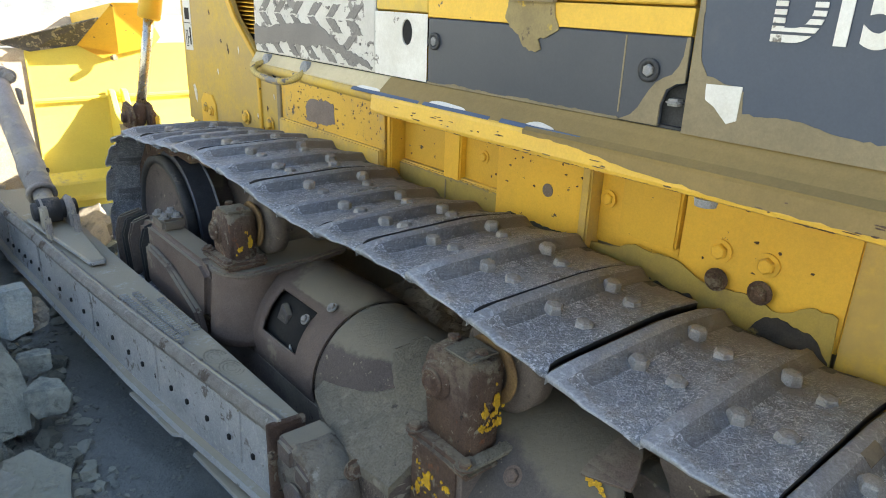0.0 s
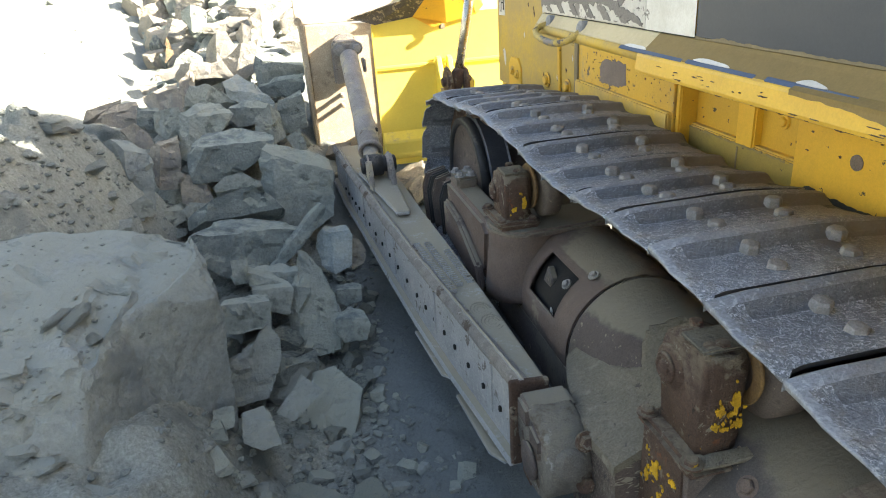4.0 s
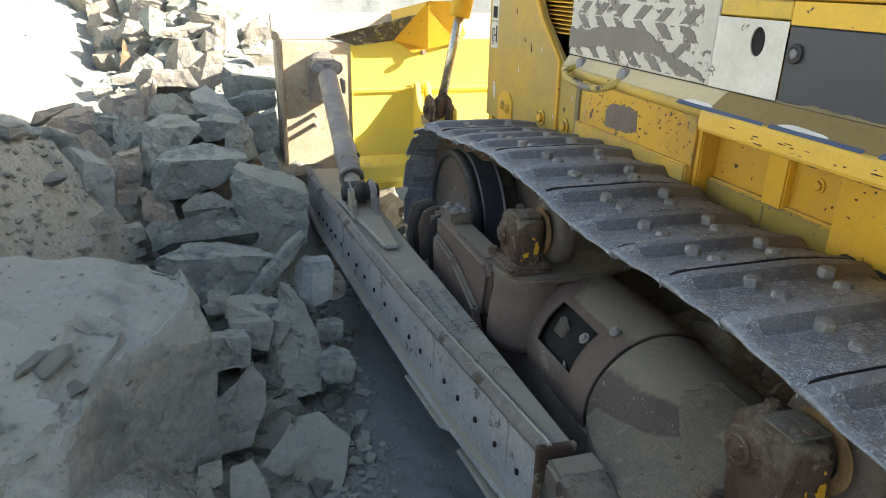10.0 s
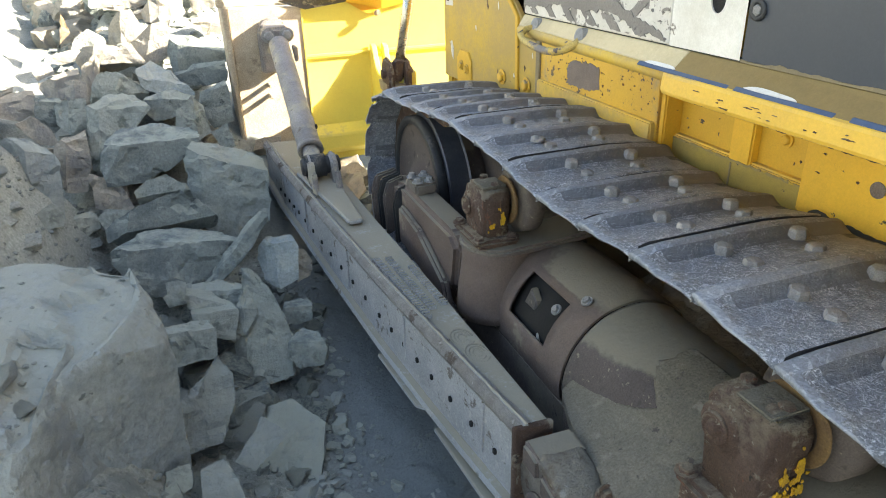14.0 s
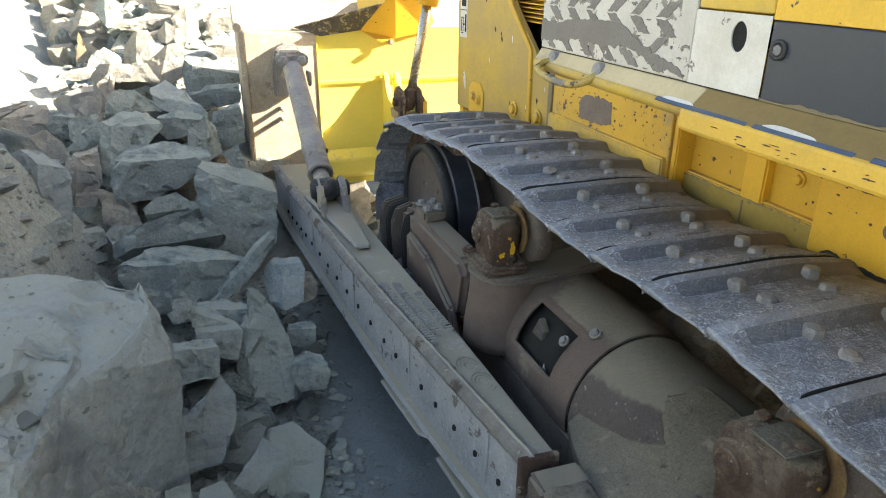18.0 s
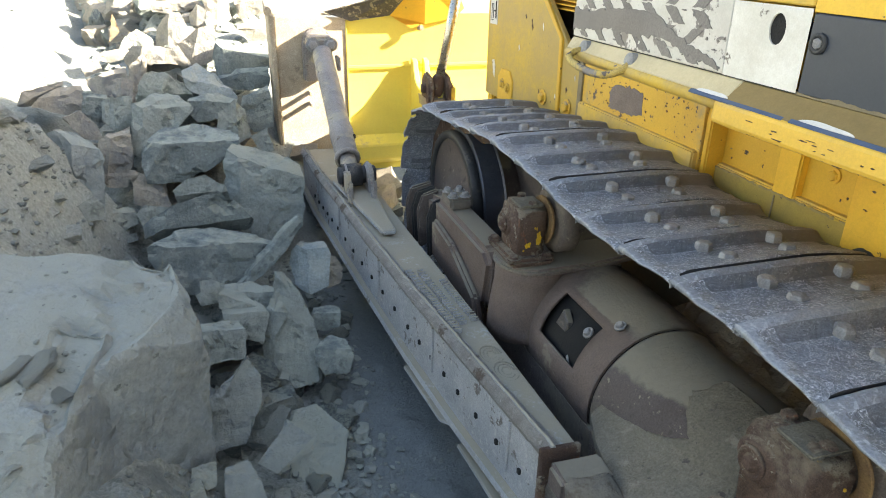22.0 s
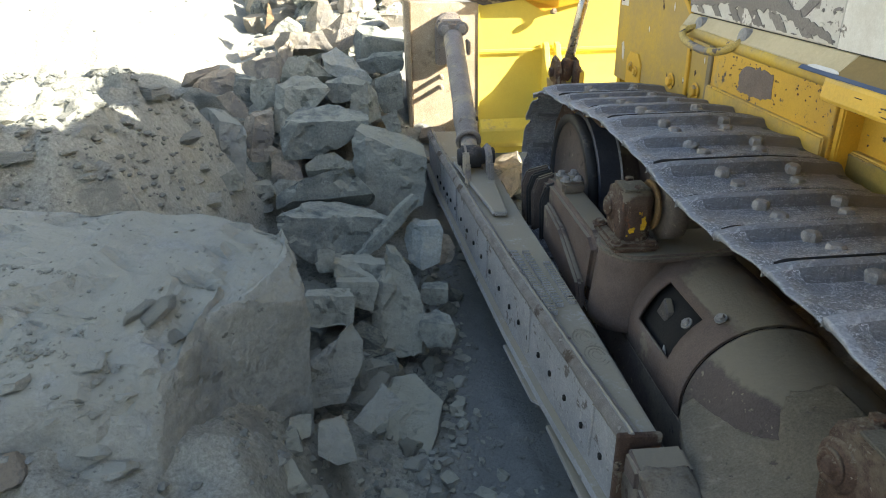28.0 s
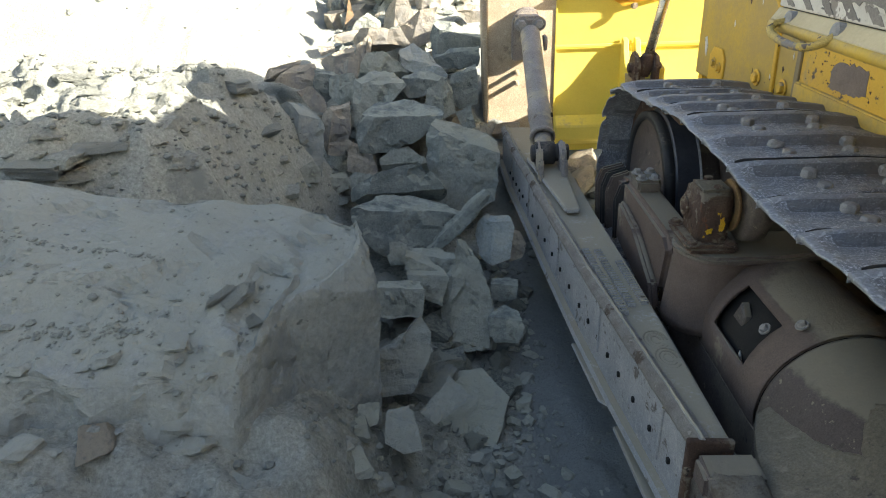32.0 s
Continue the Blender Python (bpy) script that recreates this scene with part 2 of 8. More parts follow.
STREAKED = surface("streaked_brown_steel", (0.085, 0.066, 0.058), (0.135, 0.105, 0.090), 5, 0.8, 0.05, 60, 0.5, [((0.20, 0.185, 0.15), 9, 0.56, 0.64), ((0.05, 0.045, 0.043), 16, 0.58, 0.66)], None, 0.5, (0.28, 0.255, 0.205))
FLARED = surface("dusty_flared_steel", (0.068, 0.062, 0.061), (0.092, 0.084, 0.080), 3, 0.7, 0.05, 60, 0.3, [((0.14, 0.122, 0.098), 3.2, 0.58, 0.68), ((0.22, 0.19, 0.15), 45, 0.62, 0.67)], film=((0.185, 0.165, 0.125), 0.72, 0.86, 0.8))
BARE_BROWN = surface("bare_brown_steel", (0.112, 0.083, 0.071), (0.155, 0.118, 0.101), 4, 0.75, 0.05, 60, 0.35, [((0.23, 0.20, 0.155), 4, 0.60, 0.66)], film=((0.26, 0.23, 0.175), 0.86, 0.96, 0.7))
ROLLER_RING = surface("ochre_rust", (0.210, 0.130, 0.052), (0.140, 0.084, 0.042), 14, 0.7, 0.1, 60, 0.3, [((0.070, 0.049, 0.035), 12, 0.56, 0.64)])
DARK_STEEL_AND_GAPS = surface("dark_steel_and_gap_shade", (0.030, 0.032, 0.036), (0.050, 0.052, 0.056), 5, 0.6, 0.2, 60, 0.15, None, DUST, 0.3)
ARM_PAINT = surface("dusty_grey_arm", (0.42, 0.432, 0.44), (0.31, 0.322, 0.332), 4, 0.7, 0.05, 70, 0.4, [((0.15, 0.135, 0.12), 14, 0.58, 0.64), ((0.50, 0.50, 0.48), 55, 0.56, 0.63), ((0.12, 0.105, 0.095), 60, 0.62, 0.68)], (0.315, 0.29, 0.225), 1.0)
ARM_RUST = surface("worn_arm_edge", (0.255, 0.238, 0.218), (0.345, 0.330, 0.308), 22, 0.8, 0.05, 110, 0.9, [((0.13, 0.10, 0.08), 9, 0.56, 0.64), ((0.44, 0.42, 0.39), 40, 0.60, 0.66)])
DUST_COAT = surface("coat_of_dust", (0.204, 0.186, 0.146), (0.162, 0.146, 0.115), 5, 0.95, 0, 40, 0.8, [((0.117, 0.101, 0.086), 3.2, 0.60, 0.66), ((0.265, 0.246, 0.199), 14, 0.58, 0.66), ((0.105, 0.092, 0.080), 34, 0.60, 0.66)], fleck=1.2)
DUST_FILM = surface("settled_dust", (0.29, 0.265, 0.21), (0.235, 0.215, 0.17), 8, 0.95, 0, 120, 0.35)
CYL_GREY = surface("cylinder_grey_paint", (0.30, 0.28, 0.27), (0.21, 0.195, 0.19), 8, 0.65, 0.05, 60, 0.35, [((0.44, 0.39, 0.30), 7, 0.52, 0.60), ((0.13, 0.105, 0.09), 24, 0.60, 0.65)], DUST, 0.5)
JOINT_WORN = surface("worn_joint_paint", (0.24, 0.225, 0.20), (0.17, 0.150, 0.130), 9, 0.75, 0.05, 60, 0.9, [((0.40, 0.395, 0.375), 12, 0.57, 0.62), ((0.11, 0.080, 0.062), 10, 0.54, 0.62), ((0.30, 0.27, 0.215), 30, 0.60, 0.66)], (0.27, 0.25, 0.20), 0.6)
CHROME = surface("cylinder_rod_chrome", (0.55, 0.52, 0.46), (0.40, 0.37, 0.31), 5, 0.28, 0.9, 60, 0.03, fleck=0.35)
BLADE_YELLOW = surface("blade_yellow_paint", (0.72, 0.62, 0.13), (0.68, 0.575, 0.12), 3, 0.55, 0, 40, 0.08, [((0.14, 0.10, 0.06), 30, 0.70, 0.72)], DUST, 0.3, fleck=0.35)
BLADE_BARE = surface("scoured_blade_steel", (0.30, 0.25, 0.19), (0.20, 0.16, 0.12), 5, 0.6, 0.2, 60, 0.2, [((0.42, 0.37, 0.27), 7, 0.55, 0.68)])
BLADE_SCOURED = surface("scoured_pale_plate", (0.44, 0.37, 0.275), (0.34, 0.28, 0.205), 6, 0.75, 0.0, 60, 0.2, [((0.50, 0.44, 0.34), 20, 0.57, 0.65), ((0.20, 0.16, 0.12), 5, 0.58, 0.68)])
SCRAPED_SHADED = surface("scraped_shaded_plate", (0.075, 0.07, 0.062), (0.11, 0.10, 0.09), 9, 0.7, 0.1, 60, 0.3, [((0.34, 0.29, 0.20), 26, 0.54, 0.58), ((0.24, 0.20, 0.14), 60, 0.60, 0.64)])
# stands for shade inside holes and openings; also printed marks
BLACK = surface("black_shade_and_marks", (0.012, 0.012, 0.012), (0.02, 0.02, 0.02), 4, 0.9)
BLUE_EDGE = surface("blue_paint_strip", (0.050, 0.085, 0.165), (0.080, 0.118, 0.200), 6, 0.5, 0, 60, 0.05, fleck=0.35)
ROCK_GREY = surface("grey_rock", (0.202, 0.231, 0.226), (0.286, 0.310, 0.282), 2.2, 0.9, 0, 14, 1.0, [((0.103, 0.119, 0.114), 4, 0.57, 0.66), ((0.286, 0.308, 0.268), 8, 0.60, 0.68)], (0.302, 0.321, 0.274), 0.9, fleck=1.1)
ROCK_DARK = surface("dark_bluish_rock", (0.119, 0.142, 0.142), (0.191, 0.218, 0.207), 3.0, 0.85, 0, 18, 1.0, [((0.288, 0.325, 0.304), 12, 0.60, 0.67), ((0.063, 0.074, 0.076), 5, 0.60, 0.66)], (0.329, 0.352, 0.297), 0.6, fleck=1.1)
ROCK_TAN = surface("tan_rock", (0.315, 0.288, 0.238), (0.26, 0.246, 0.215), 2.5, 0.9, 0, 16, 1.0, [((0.20, 0.20, 0.195), 2.6, 0.54, 0.64), ((0.16, 0.13, 0.10), 8, 0.62, 0.68)], (0.38, 0.34, 0.27), 0.7, fleck=1.1)
ROCK_BLUE = surface("pale_blue_rock", (0.217, 0.270, 0.283), (0.302, 0.340, 0.331), 3, 0.85, 0, 20, 0.6, None, (0.340, 0.350, 0.302), 0.6, fleck=1.1)
ROCK_BROWN = surface("brown_stained_rock", (0.30, 0.20, 0.11), (0.24, 0.18, 0.12), 4, 0.9, 0, 20, 0.8)
SLAB = surface("dusty_slab_rock", (0.226, 0.254, 0.258), (0.294, 0.315, 0.294), 1.8, 0.92, 0, 12, 1.0, [((0.188, 0.218, 0.234), 2.0, 0.52, 0.66), ((0.345, 0.363, 0.328), 6, 0.60, 0.70), ((0.117, 0.130, 0.127), 11, 0.64, 0.68)], (0.263, 0.284, 0.255), 0.8, fleck=1.0)
# earth grows darker towards the machine, from x = -0.78 to -0.50
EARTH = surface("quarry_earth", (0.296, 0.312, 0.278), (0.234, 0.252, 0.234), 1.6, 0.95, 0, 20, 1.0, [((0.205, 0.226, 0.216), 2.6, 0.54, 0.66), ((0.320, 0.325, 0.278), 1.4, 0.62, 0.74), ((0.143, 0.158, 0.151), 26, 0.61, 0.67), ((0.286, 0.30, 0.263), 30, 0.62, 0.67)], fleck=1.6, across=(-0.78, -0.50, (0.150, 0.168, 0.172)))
OLIVE_DUST = surface("dusty_olive_yellow", (0.36, 0.265, 0.062), (0.27, 0.205, 0.066), 4, 0.65, 0, 50, 0.1, [((0.20, 0.155, 0.070), 3.0, 0.54, 0.70), ((0.44, 0.30, 0.045), 5, 0.60, 0.72), ((0.06, 0.05, 0.045), 22, 0.66, 0.68)], fleck=0.5)
FLAKE = surface("old_yellow_flakes", (0.70, 0.42, 0.02), (0.50, 0.28, 0.02), 20, 0.6, 0, 80, 0.3)
SOIL = surface("brown_soil", (0.25, 0.205, 0.145), (0.32, 0.27, 0.195), 9, 0.95, 0, 60, 0.9)


# ---- mesh helpers ----
def mesh_of(bm, name, smooth=False):
    me = bpy.data.meshes.new(name)
    bmesh.ops.recalc_face_normals(bm, faces=bm.faces)
    if smooth:
        for f in bm.faces:
            f.smooth = True
    bm.to_mesh(me)
    bm.free()
    return me


def thing(name, base, label, category, group=""):
    e = new(name)
    e.empty_display_size = 0.1
    e.location = base
    e["base"] = list(base)
    return tagged(e, label, category, group)


def part(name, bm, material, parent, label="", smooth=False):
    """One mesh, in the place's own coordinates, under a thing or a part."""
    ob = new(name, mesh_of(bm, name, smooth) if isinstance(bm, bmesh.types.BMesh) else bm)
    if not ob.data.materials:
        ob.data.materials.append(material)
    ob.parent = parent
    if parent.type == "EMPTY":
        ob.matrix_parent_inverse = Matrix.Translation(-Vector(parent.location))
    return tagged(ob, label)


def slab(corners, up, bevel=0.004, seg=1):
    """A solid from a ring of corners, pushed along the vector up, with worn edges."""
    bm = bmesh.new()
    low = [bm.verts.new(Vector(c)) for c in corners]
    high = [bm.verts.new(Vector(c) + Vector(up)) for c in corners]
    bm.faces.new(low)
    bm.faces.new(high[::-1])
    n = len(low)
    for i in range(n):
        bm.faces.new((low[i], low[(i + 1) % n], high[(i + 1) % n], high[i]))
    bmesh.ops.recalc_face_normals(bm, faces=bm.faces)
    if bevel:
        bmesh.ops.bevel(bm, geom=list(bm.edges), offset=bevel, segments=seg, affect="EDGES", clamp_overlap=True)
    return bm


def box(x0, x1, y0, y1, z0, z1, bevel=0.006, seg=2):
    return slab([(x0, y0, z0), (x1, y0, z0), (x1, y1, z0), (x0, y1, z0)], (0, 0, z1 - z0), bevel, seg)


def turned(profile, origin, axis, n=32, ring=False):
    """A body turned round an axis from a profile of (along, radius)."""
    bm = bmesh.new()
    q = Vector((0, 0, 1)).rotation_difference(Vector(axis).normalized())
    rings = []
    for along, r in profile:
        rings.append([bm.verts.new(Vector(origin) + q @ Vector((r * math.cos(a), r * math.sin(a), along))) for a in [2 * math.pi * k / n for k in range(n)]])
    for p, s in zip(rings, rings[1:]):
        for k in range(n):
            bm.faces.new((p[k], p[(k + 1) % n], s[(k + 1) % n], s[k]))
    if ring:
        for k in range(n):
            bm.faces.new((rings[-1][k], rings[-1][(k + 1) % n], rings[0][(k + 1) % n], rings[0][k]))
    else:
        bm.faces.new(rings[0][::-1])
        bm.faces.new(rings[-1])
    return bm


def rod(a, b, r, n=16, bevel=0.0):
    a, b = Vector(a), Vector(b)
    d = (b - a).length
    prof = [(0, r), (d, r)] if not bevel else [(0, r - bevel), (bevel, r), (d - bevel, r), (d, r - bevel)]
    return turned(prof, a, b - a, n)


def join(bm, other):
    me = bpy.data.meshes.new("tmp")
    other.to_mesh(me)
    other.free()
    bm.from_mesh(me)
    bpy.data.meshes.remove(me)
    return bm


def pipe(points, r, n=10):
    """A bent pipe through points."""
    bm = bmesh.new()
    pts = [Vector(p) for p in points]
    rings = []
    for i, p in enumerate(pts):
        d = (pts[min(i + 1, len(pts) - 1)] - pts[max(i - 1, 0)]).normalized()
        side = d.cross(Vector((0.3, 0.2, 1))).normalized()
        top = side.cross(d)
        rings.append([bm.verts.new(p + r * (math.cos(a) * side + math.sin(a) * top)) for a in [2 * math.pi * k / n for k in range(n)]])
    for p, s in zip(rings, rings[1:]):
        for k in range(n):
            bm.faces.new((p[k], p[(k + 1) % n], s[(k + 1) % n], s[k]))
    bm.faces.new(rings[0][::-1])
    bm.faces.new(rings[-1])
    return bm


def hexbolt(origin, axis, r=0.018, h=0.014, washer=True):
    prof_n = 6
    bm = turned([(0, r), (h * 0.75, r), (h, r * 0.8)], origin, axis, prof_n)
    if washer:
        join(bm, turned([(-0.001, r * 1.45), (0.004, r * 1.45)], origin, axis, 18))
    return bm


def wobble(bm, amount, scale):
    for v in bm.verts:
        v.co += amount * (noise.noise_vector(v.co * scale))
    return bm


def strip(points_sets):
    """A solid that runs along rings of corners."""
    bm = bmesh.new()
    rings = [[bm.verts.new(p) for p in ring] for ring in points_sets]
    n = len(rings[0])
    for p, q in zip(rings, rings[1:]):
        for i in range(n):
            bm.faces.new((p[i], p[(i + 1) % n], q[(i + 1) % n], q[i]))
    bm.faces.new(rings[0][::-1]), bm.faces.new(rings[-1])
    return bm

# ---- ground ----
def smooth(a, b, x):
    t = min(1.0, max(0.0, (x - a) / (b - a)))
    return t * t * (3 - 2 * t)


def lumps(x, y, s, k=4):
    return noise.fractal(Vector((x * s, y * s, 3.7)), 0.9, 2.1, k)


def height(x, y):
    """The height of the quarry floor, its bank and mound beside the machine, and the rising face far off."""
    h = -0.06 + 0.02 * lumps(x, y, 2.2)
    bank = smooth(-0.86, -1.30, x + 0.07 * lumps(x, y, 2.0)) * smooth(1.0, 0.60, y + 0.05 * lumps(x, y, 3.0)) * smooth(-3.0, -0.6, y)
    h += 0.60 * bank * (1 - 0.16 * smooth(-1.5, -1.15, x))
    mound = smooth(-1.30, -1.92, x + 0.08 * lumps(x, y, 1.3)) * smooth(0.6, 1.5, y) * smooth(3.4, 2.6, y + 0.15 * (x + 2))
    h += (0.92 + 0.10 * smooth(-1.6, -2.1, x)) * mound
    h += 0.10 * smooth(-0.70, -0.95, x + 0.05 * lumps(x, y, 3.0)) * smooth(0.5, 0.9, y) * smooth(2.7, 2.1, y)
    back = smooth(2.4, 4.4, y) * smooth(0.6, -0.6, x)
    h += 0.50 * back
    ridge = smooth(0.95, 0.0, abs(x + 1.05 + 0.02 * (y - 3.0)) / (1 + 0.10 * max(0.0, y - 4.0))) * smooth(2.3, 3.4, y) * smooth(13.0, 9.0, y)
    h += (0.26 + 0.42 * smooth(4.2, 6.5, y) + 0.40 * smooth(6.0, 9.5, y)) * ridge
    if mound > 0.02:
        p = Vector((x * 3.2 + 1.2 * y, y * 2.6, 2.2))
        h += mound * (0.050 * smooth(0.0, 0.12, noise.noise(p) + 0.2 * noise.noise(p * 4)) + 0.030 * smooth(0.10, 0.18, noise.noise(p * 2.3 + Vector((5, 1, 0))) + 0.2 * noise.noise(p * 7)) + 0.022 * abs(noise.noise(p * 5)) - 0.03)
    d = math.hypot(x, y)
    h += 0.40 * smooth(-1.65, -2.4, x) * smooth(3.1, 4.6, y)
    h += 0.50 * min(9.0, max(0.0, -2.2 - x)) * smooth(2.9, 5.0, y) * smooth(40.0, 20.0, y)
    h += 0.34 * max(0.0, d - 7.0) * smooth(7.0, 13.0, d) * smooth(300.0, 60.0, d)
    rough = smooth(-0.5, -1.2, x) + smooth(2.6, 3.6, y)
    rough = min(1.0, rough)
    if d < 4:
        h += 0.012 * lumps(x, y, 7.0, 5) + 0.014 * smooth(0.25, 0.34, noise.noise(Vector((x * 8, y * 8, 4.0))))
    h += 0.05 * rough * lumps(x, y, 3.1, 6) + 0.03 * rough * lumps(x + 9, y, 9.0, 4)
    if rough > 0 and d < 12:
        h += 0.05 * rough * math.floor(4 * noise.noise(Vector((x * 2.6, y * 4.0, 8.1)))) / 4
        h += 0.034 * rough * abs(noise.noise(Vector((x * 7.0, y * 7.0, 1.3)))) + 0.014 * rough * abs(noise.noise(Vector((x * 16.0, y * 16.0, 5.3))))
    return h


def axis_steps(lo, hi, a, b, fine, mid_lo, mid_hi, mid, far):
    """Grid lines: fine from a to b, wider out to mid_lo and mid_hi, then ever wider to lo and hi."""
    out = list(np.arange(a, b, fine))
    out += list(np.arange(b, mid_hi, mid)) + list(np.arange(a - mid, mid_lo, -mid))
    s, v = mid, mid_hi
    while v < hi:
        out.append(v)
        s *= far
        v += s
    s, v = mid, mid_lo
    while v > lo:
        out.append(v)
        s *= far
        v -= s
    return sorted(set(round(float(q), 4) for q in out))


def build_ground():
    xs = axis_steps(-1500, 1500, -3.2, 0.2, 0.021, -8, 6, 0.14, 1.35)
    ys = axis_steps(-1500, 1500, -0.3, 4.0, 0.021, -5, 14, 0.14, 1.35)
    nx, ny = len(xs), len(ys)
    verts = [(x, y, height(x, y)) for y in ys for x in xs]
    faces = [(j * nx + i, j * nx + i + 1, (j + 1) * nx + i + 1, (j + 1) * nx + i) for j in range(ny - 1) for i in range(nx - 1)]
    me = bpy.data.meshes.new("ground")
    me.from_pydata(verts, [], faces)
    me.polygons.foreach_set("use_smooth", [True] * len(faces))
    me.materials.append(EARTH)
    tagged(new("ground", me), "pale dusty quarry earth with a rubble bank", "ground", "", "structure")


build_ground()


# ---- the bulldozer ----
dozer = thing("bulldozer", (0.9, 0.5, 0.0), "yellow crawler bulldozer with worn paint, standing among quarry rocks", "bulldozer")
PITCH, SHOE_W = 0.2286, 0.605


def chain():
    """The joints of the left track, as (y, z), from the rear of the top run over the idler and back under."""
    top = [(-1.349, 0.915), (-1.124, 0.912), (-0.900, 0.912), (-0.676, 0.919), (-0.456, 0.939), (-0.223, 0.970), (0.0, 1.0), (0.216, 0.994), (0.438, 0.981),
           (0.667, 0.978), (0.891, 1.002), (1.117, 1.020), (1.345, 1.028), (1.573, 1.012), (1.798, 0.988), (2.020, 0.962)]
    pts = list(top)
    cy, cz, r = 2.20, 0.455, 0.505
    a = math.atan2(top[-1][1] - cz, top[-1][0] - cy)
    while a > -math.pi / 2 + 0.2:
        a -= PITCH / r
        pts.append((cy + r * math.cos(a), cz + r * math.sin(a)))
    y = pts[-1][0]
    while y > -1.3:
        y -= PITCH
        pts.append((y, -0.03))
    return pts


def shoe_mesh():
    """A worn single-grouser plate: x across the track, y from its far edge to its near edge (0 to -pitch), z up from the tread."""
    bm = bmesh.new()
    prof = [(-0.004, -0.012), (-0.003, 0.006), (-0.007, 0.014), (-0.015, 0.0175), (-0.028, 0.0175), (-0.039, 0.013), (-0.052, 0.000), (-0.070, -0.010), (-0.10, -0.010), (-0.14, -0.005), (-0.18, 0.005), (-0.208, 0.014), (-0.2205, 0.0155), (-0.2240, 0.012), (-0.2240, 0.002)]
    cols = [0.0, 0.005, 0.018, 0.036, 0.058, 0.085, 0.12, 0.2, 0.29, 0.38, 0.46, 0.53, 0.565, 0.588, SHOE_W]
    grid = []
    for x in cols:
        end = min(x, SHOE_W - x)
        row = []
        for k, (y, z) in enumerate(prof):
            fade = smooth(0.085, 0.010, x) * (0 < k < 13)
            zz = z + (0.006 - z) * (0.80 if k < 8 else 0.35) * fade - 0.006 * smooth(0.03, 0.0, end) - 0.020 * smooth(0.36, SHOE_W, x)
            zz -= 0.028 * smooth(0.24, 0.0, x) * smooth(-0.16, -0.208, y) * (k < 13)
            yy = y - (0.018 * smooth(0.06, 0.0, SHOE_W - x) if k < 4 else 0.0)
            # the near corners are worn round, the far one keeps a point
            xx = x + 0.024 * smooth(-0.155, -0.222, y) * max(0.0, 1 - x / 0.10) - 0.030 * smooth(0.42, SHOE_W, x) * smooth(-0.14, -0.21, y) - 0.020 * smooth(0.5, SHOE_W, x) * smooth(-0.05, 0.0, y)
            row.append(bm.verts.new((xx, yy, zz)))
        grid.append(row)
    low = [[bm.verts.new((v.co.x, v.co.y, v.co.z - 0.010 if v.co.y < -0.19 else min(v.co.z - 0.005, -0.012 - 0.016 * smooth(0.02, 0.12, v.co.x)) - 0.012 * smooth(0.36, SHOE_W, v.co.x))) for v in row] for row in grid]
    n, m = len(cols), len(prof)
    for i in range(n - 1):
        for k in range(m - 1):
            bm.faces.new((grid[i][k], grid[i][k + 1], grid[i + 1][k + 1], grid[i + 1][k]))
            bm.faces.new((low[i][k], low[i + 1][k], low[i + 1][k + 1], low[i][k + 1]))
        bm.faces.new((grid[i][0], grid[i + 1][0], low[i + 1][0], low[i][0]))
        bm.faces.new((grid[i][-1], low[i][-1], low[i + 1][-1], grid[i + 1][-1]))
    for k in range(m - 1):
        bm.faces.new((grid[0][k], low[0][k], low[0][k + 1], grid[0][k + 1]))
        bm.faces.new((grid[-1][k], grid[-1][k + 1], low[-1][k + 1], low[-1][k]))
    for f in bm.faces:
        c = f.calc_center_median()
        if c.x < 0.012 or (c.y > -0.036 and c.z > 0.004 and c.x < 0.40):
            f.material_index = 1
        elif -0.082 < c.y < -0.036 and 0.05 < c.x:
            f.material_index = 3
    # edges and underside dark, so the gaps between shoes carry shade in their colour
    for f in bm.faces:
        c = f.calc_center_median()
        if c.y > -0.0030 or c.y < -0.2235 or c.z < -0.030:
            f.material_index = 2
            f.smooth = False
    me = mesh_of(bm, "track_shoe")
    me.polygons.foreach_set("use_smooth", [p.material_index != 2 for p in me.polygons])
    me.materials.append(SHOE_STEEL)
    me.materials.append(BARE_EDGE)
    me.materials.append(DARK_STEEL_AND_GAPS)
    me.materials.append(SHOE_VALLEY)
    return me


def place(ob, parent, m):
    """Hang a shared mesh object under a part or thing at the world pose m."""
    ob.parent = parent
    ob.matrix_parent_inverse = Matrix.Translation(-Vector(parent.location)) if parent.type == "EMPTY" else Matrix.Identity(4)
    ob.matrix_basis = m
    return ob


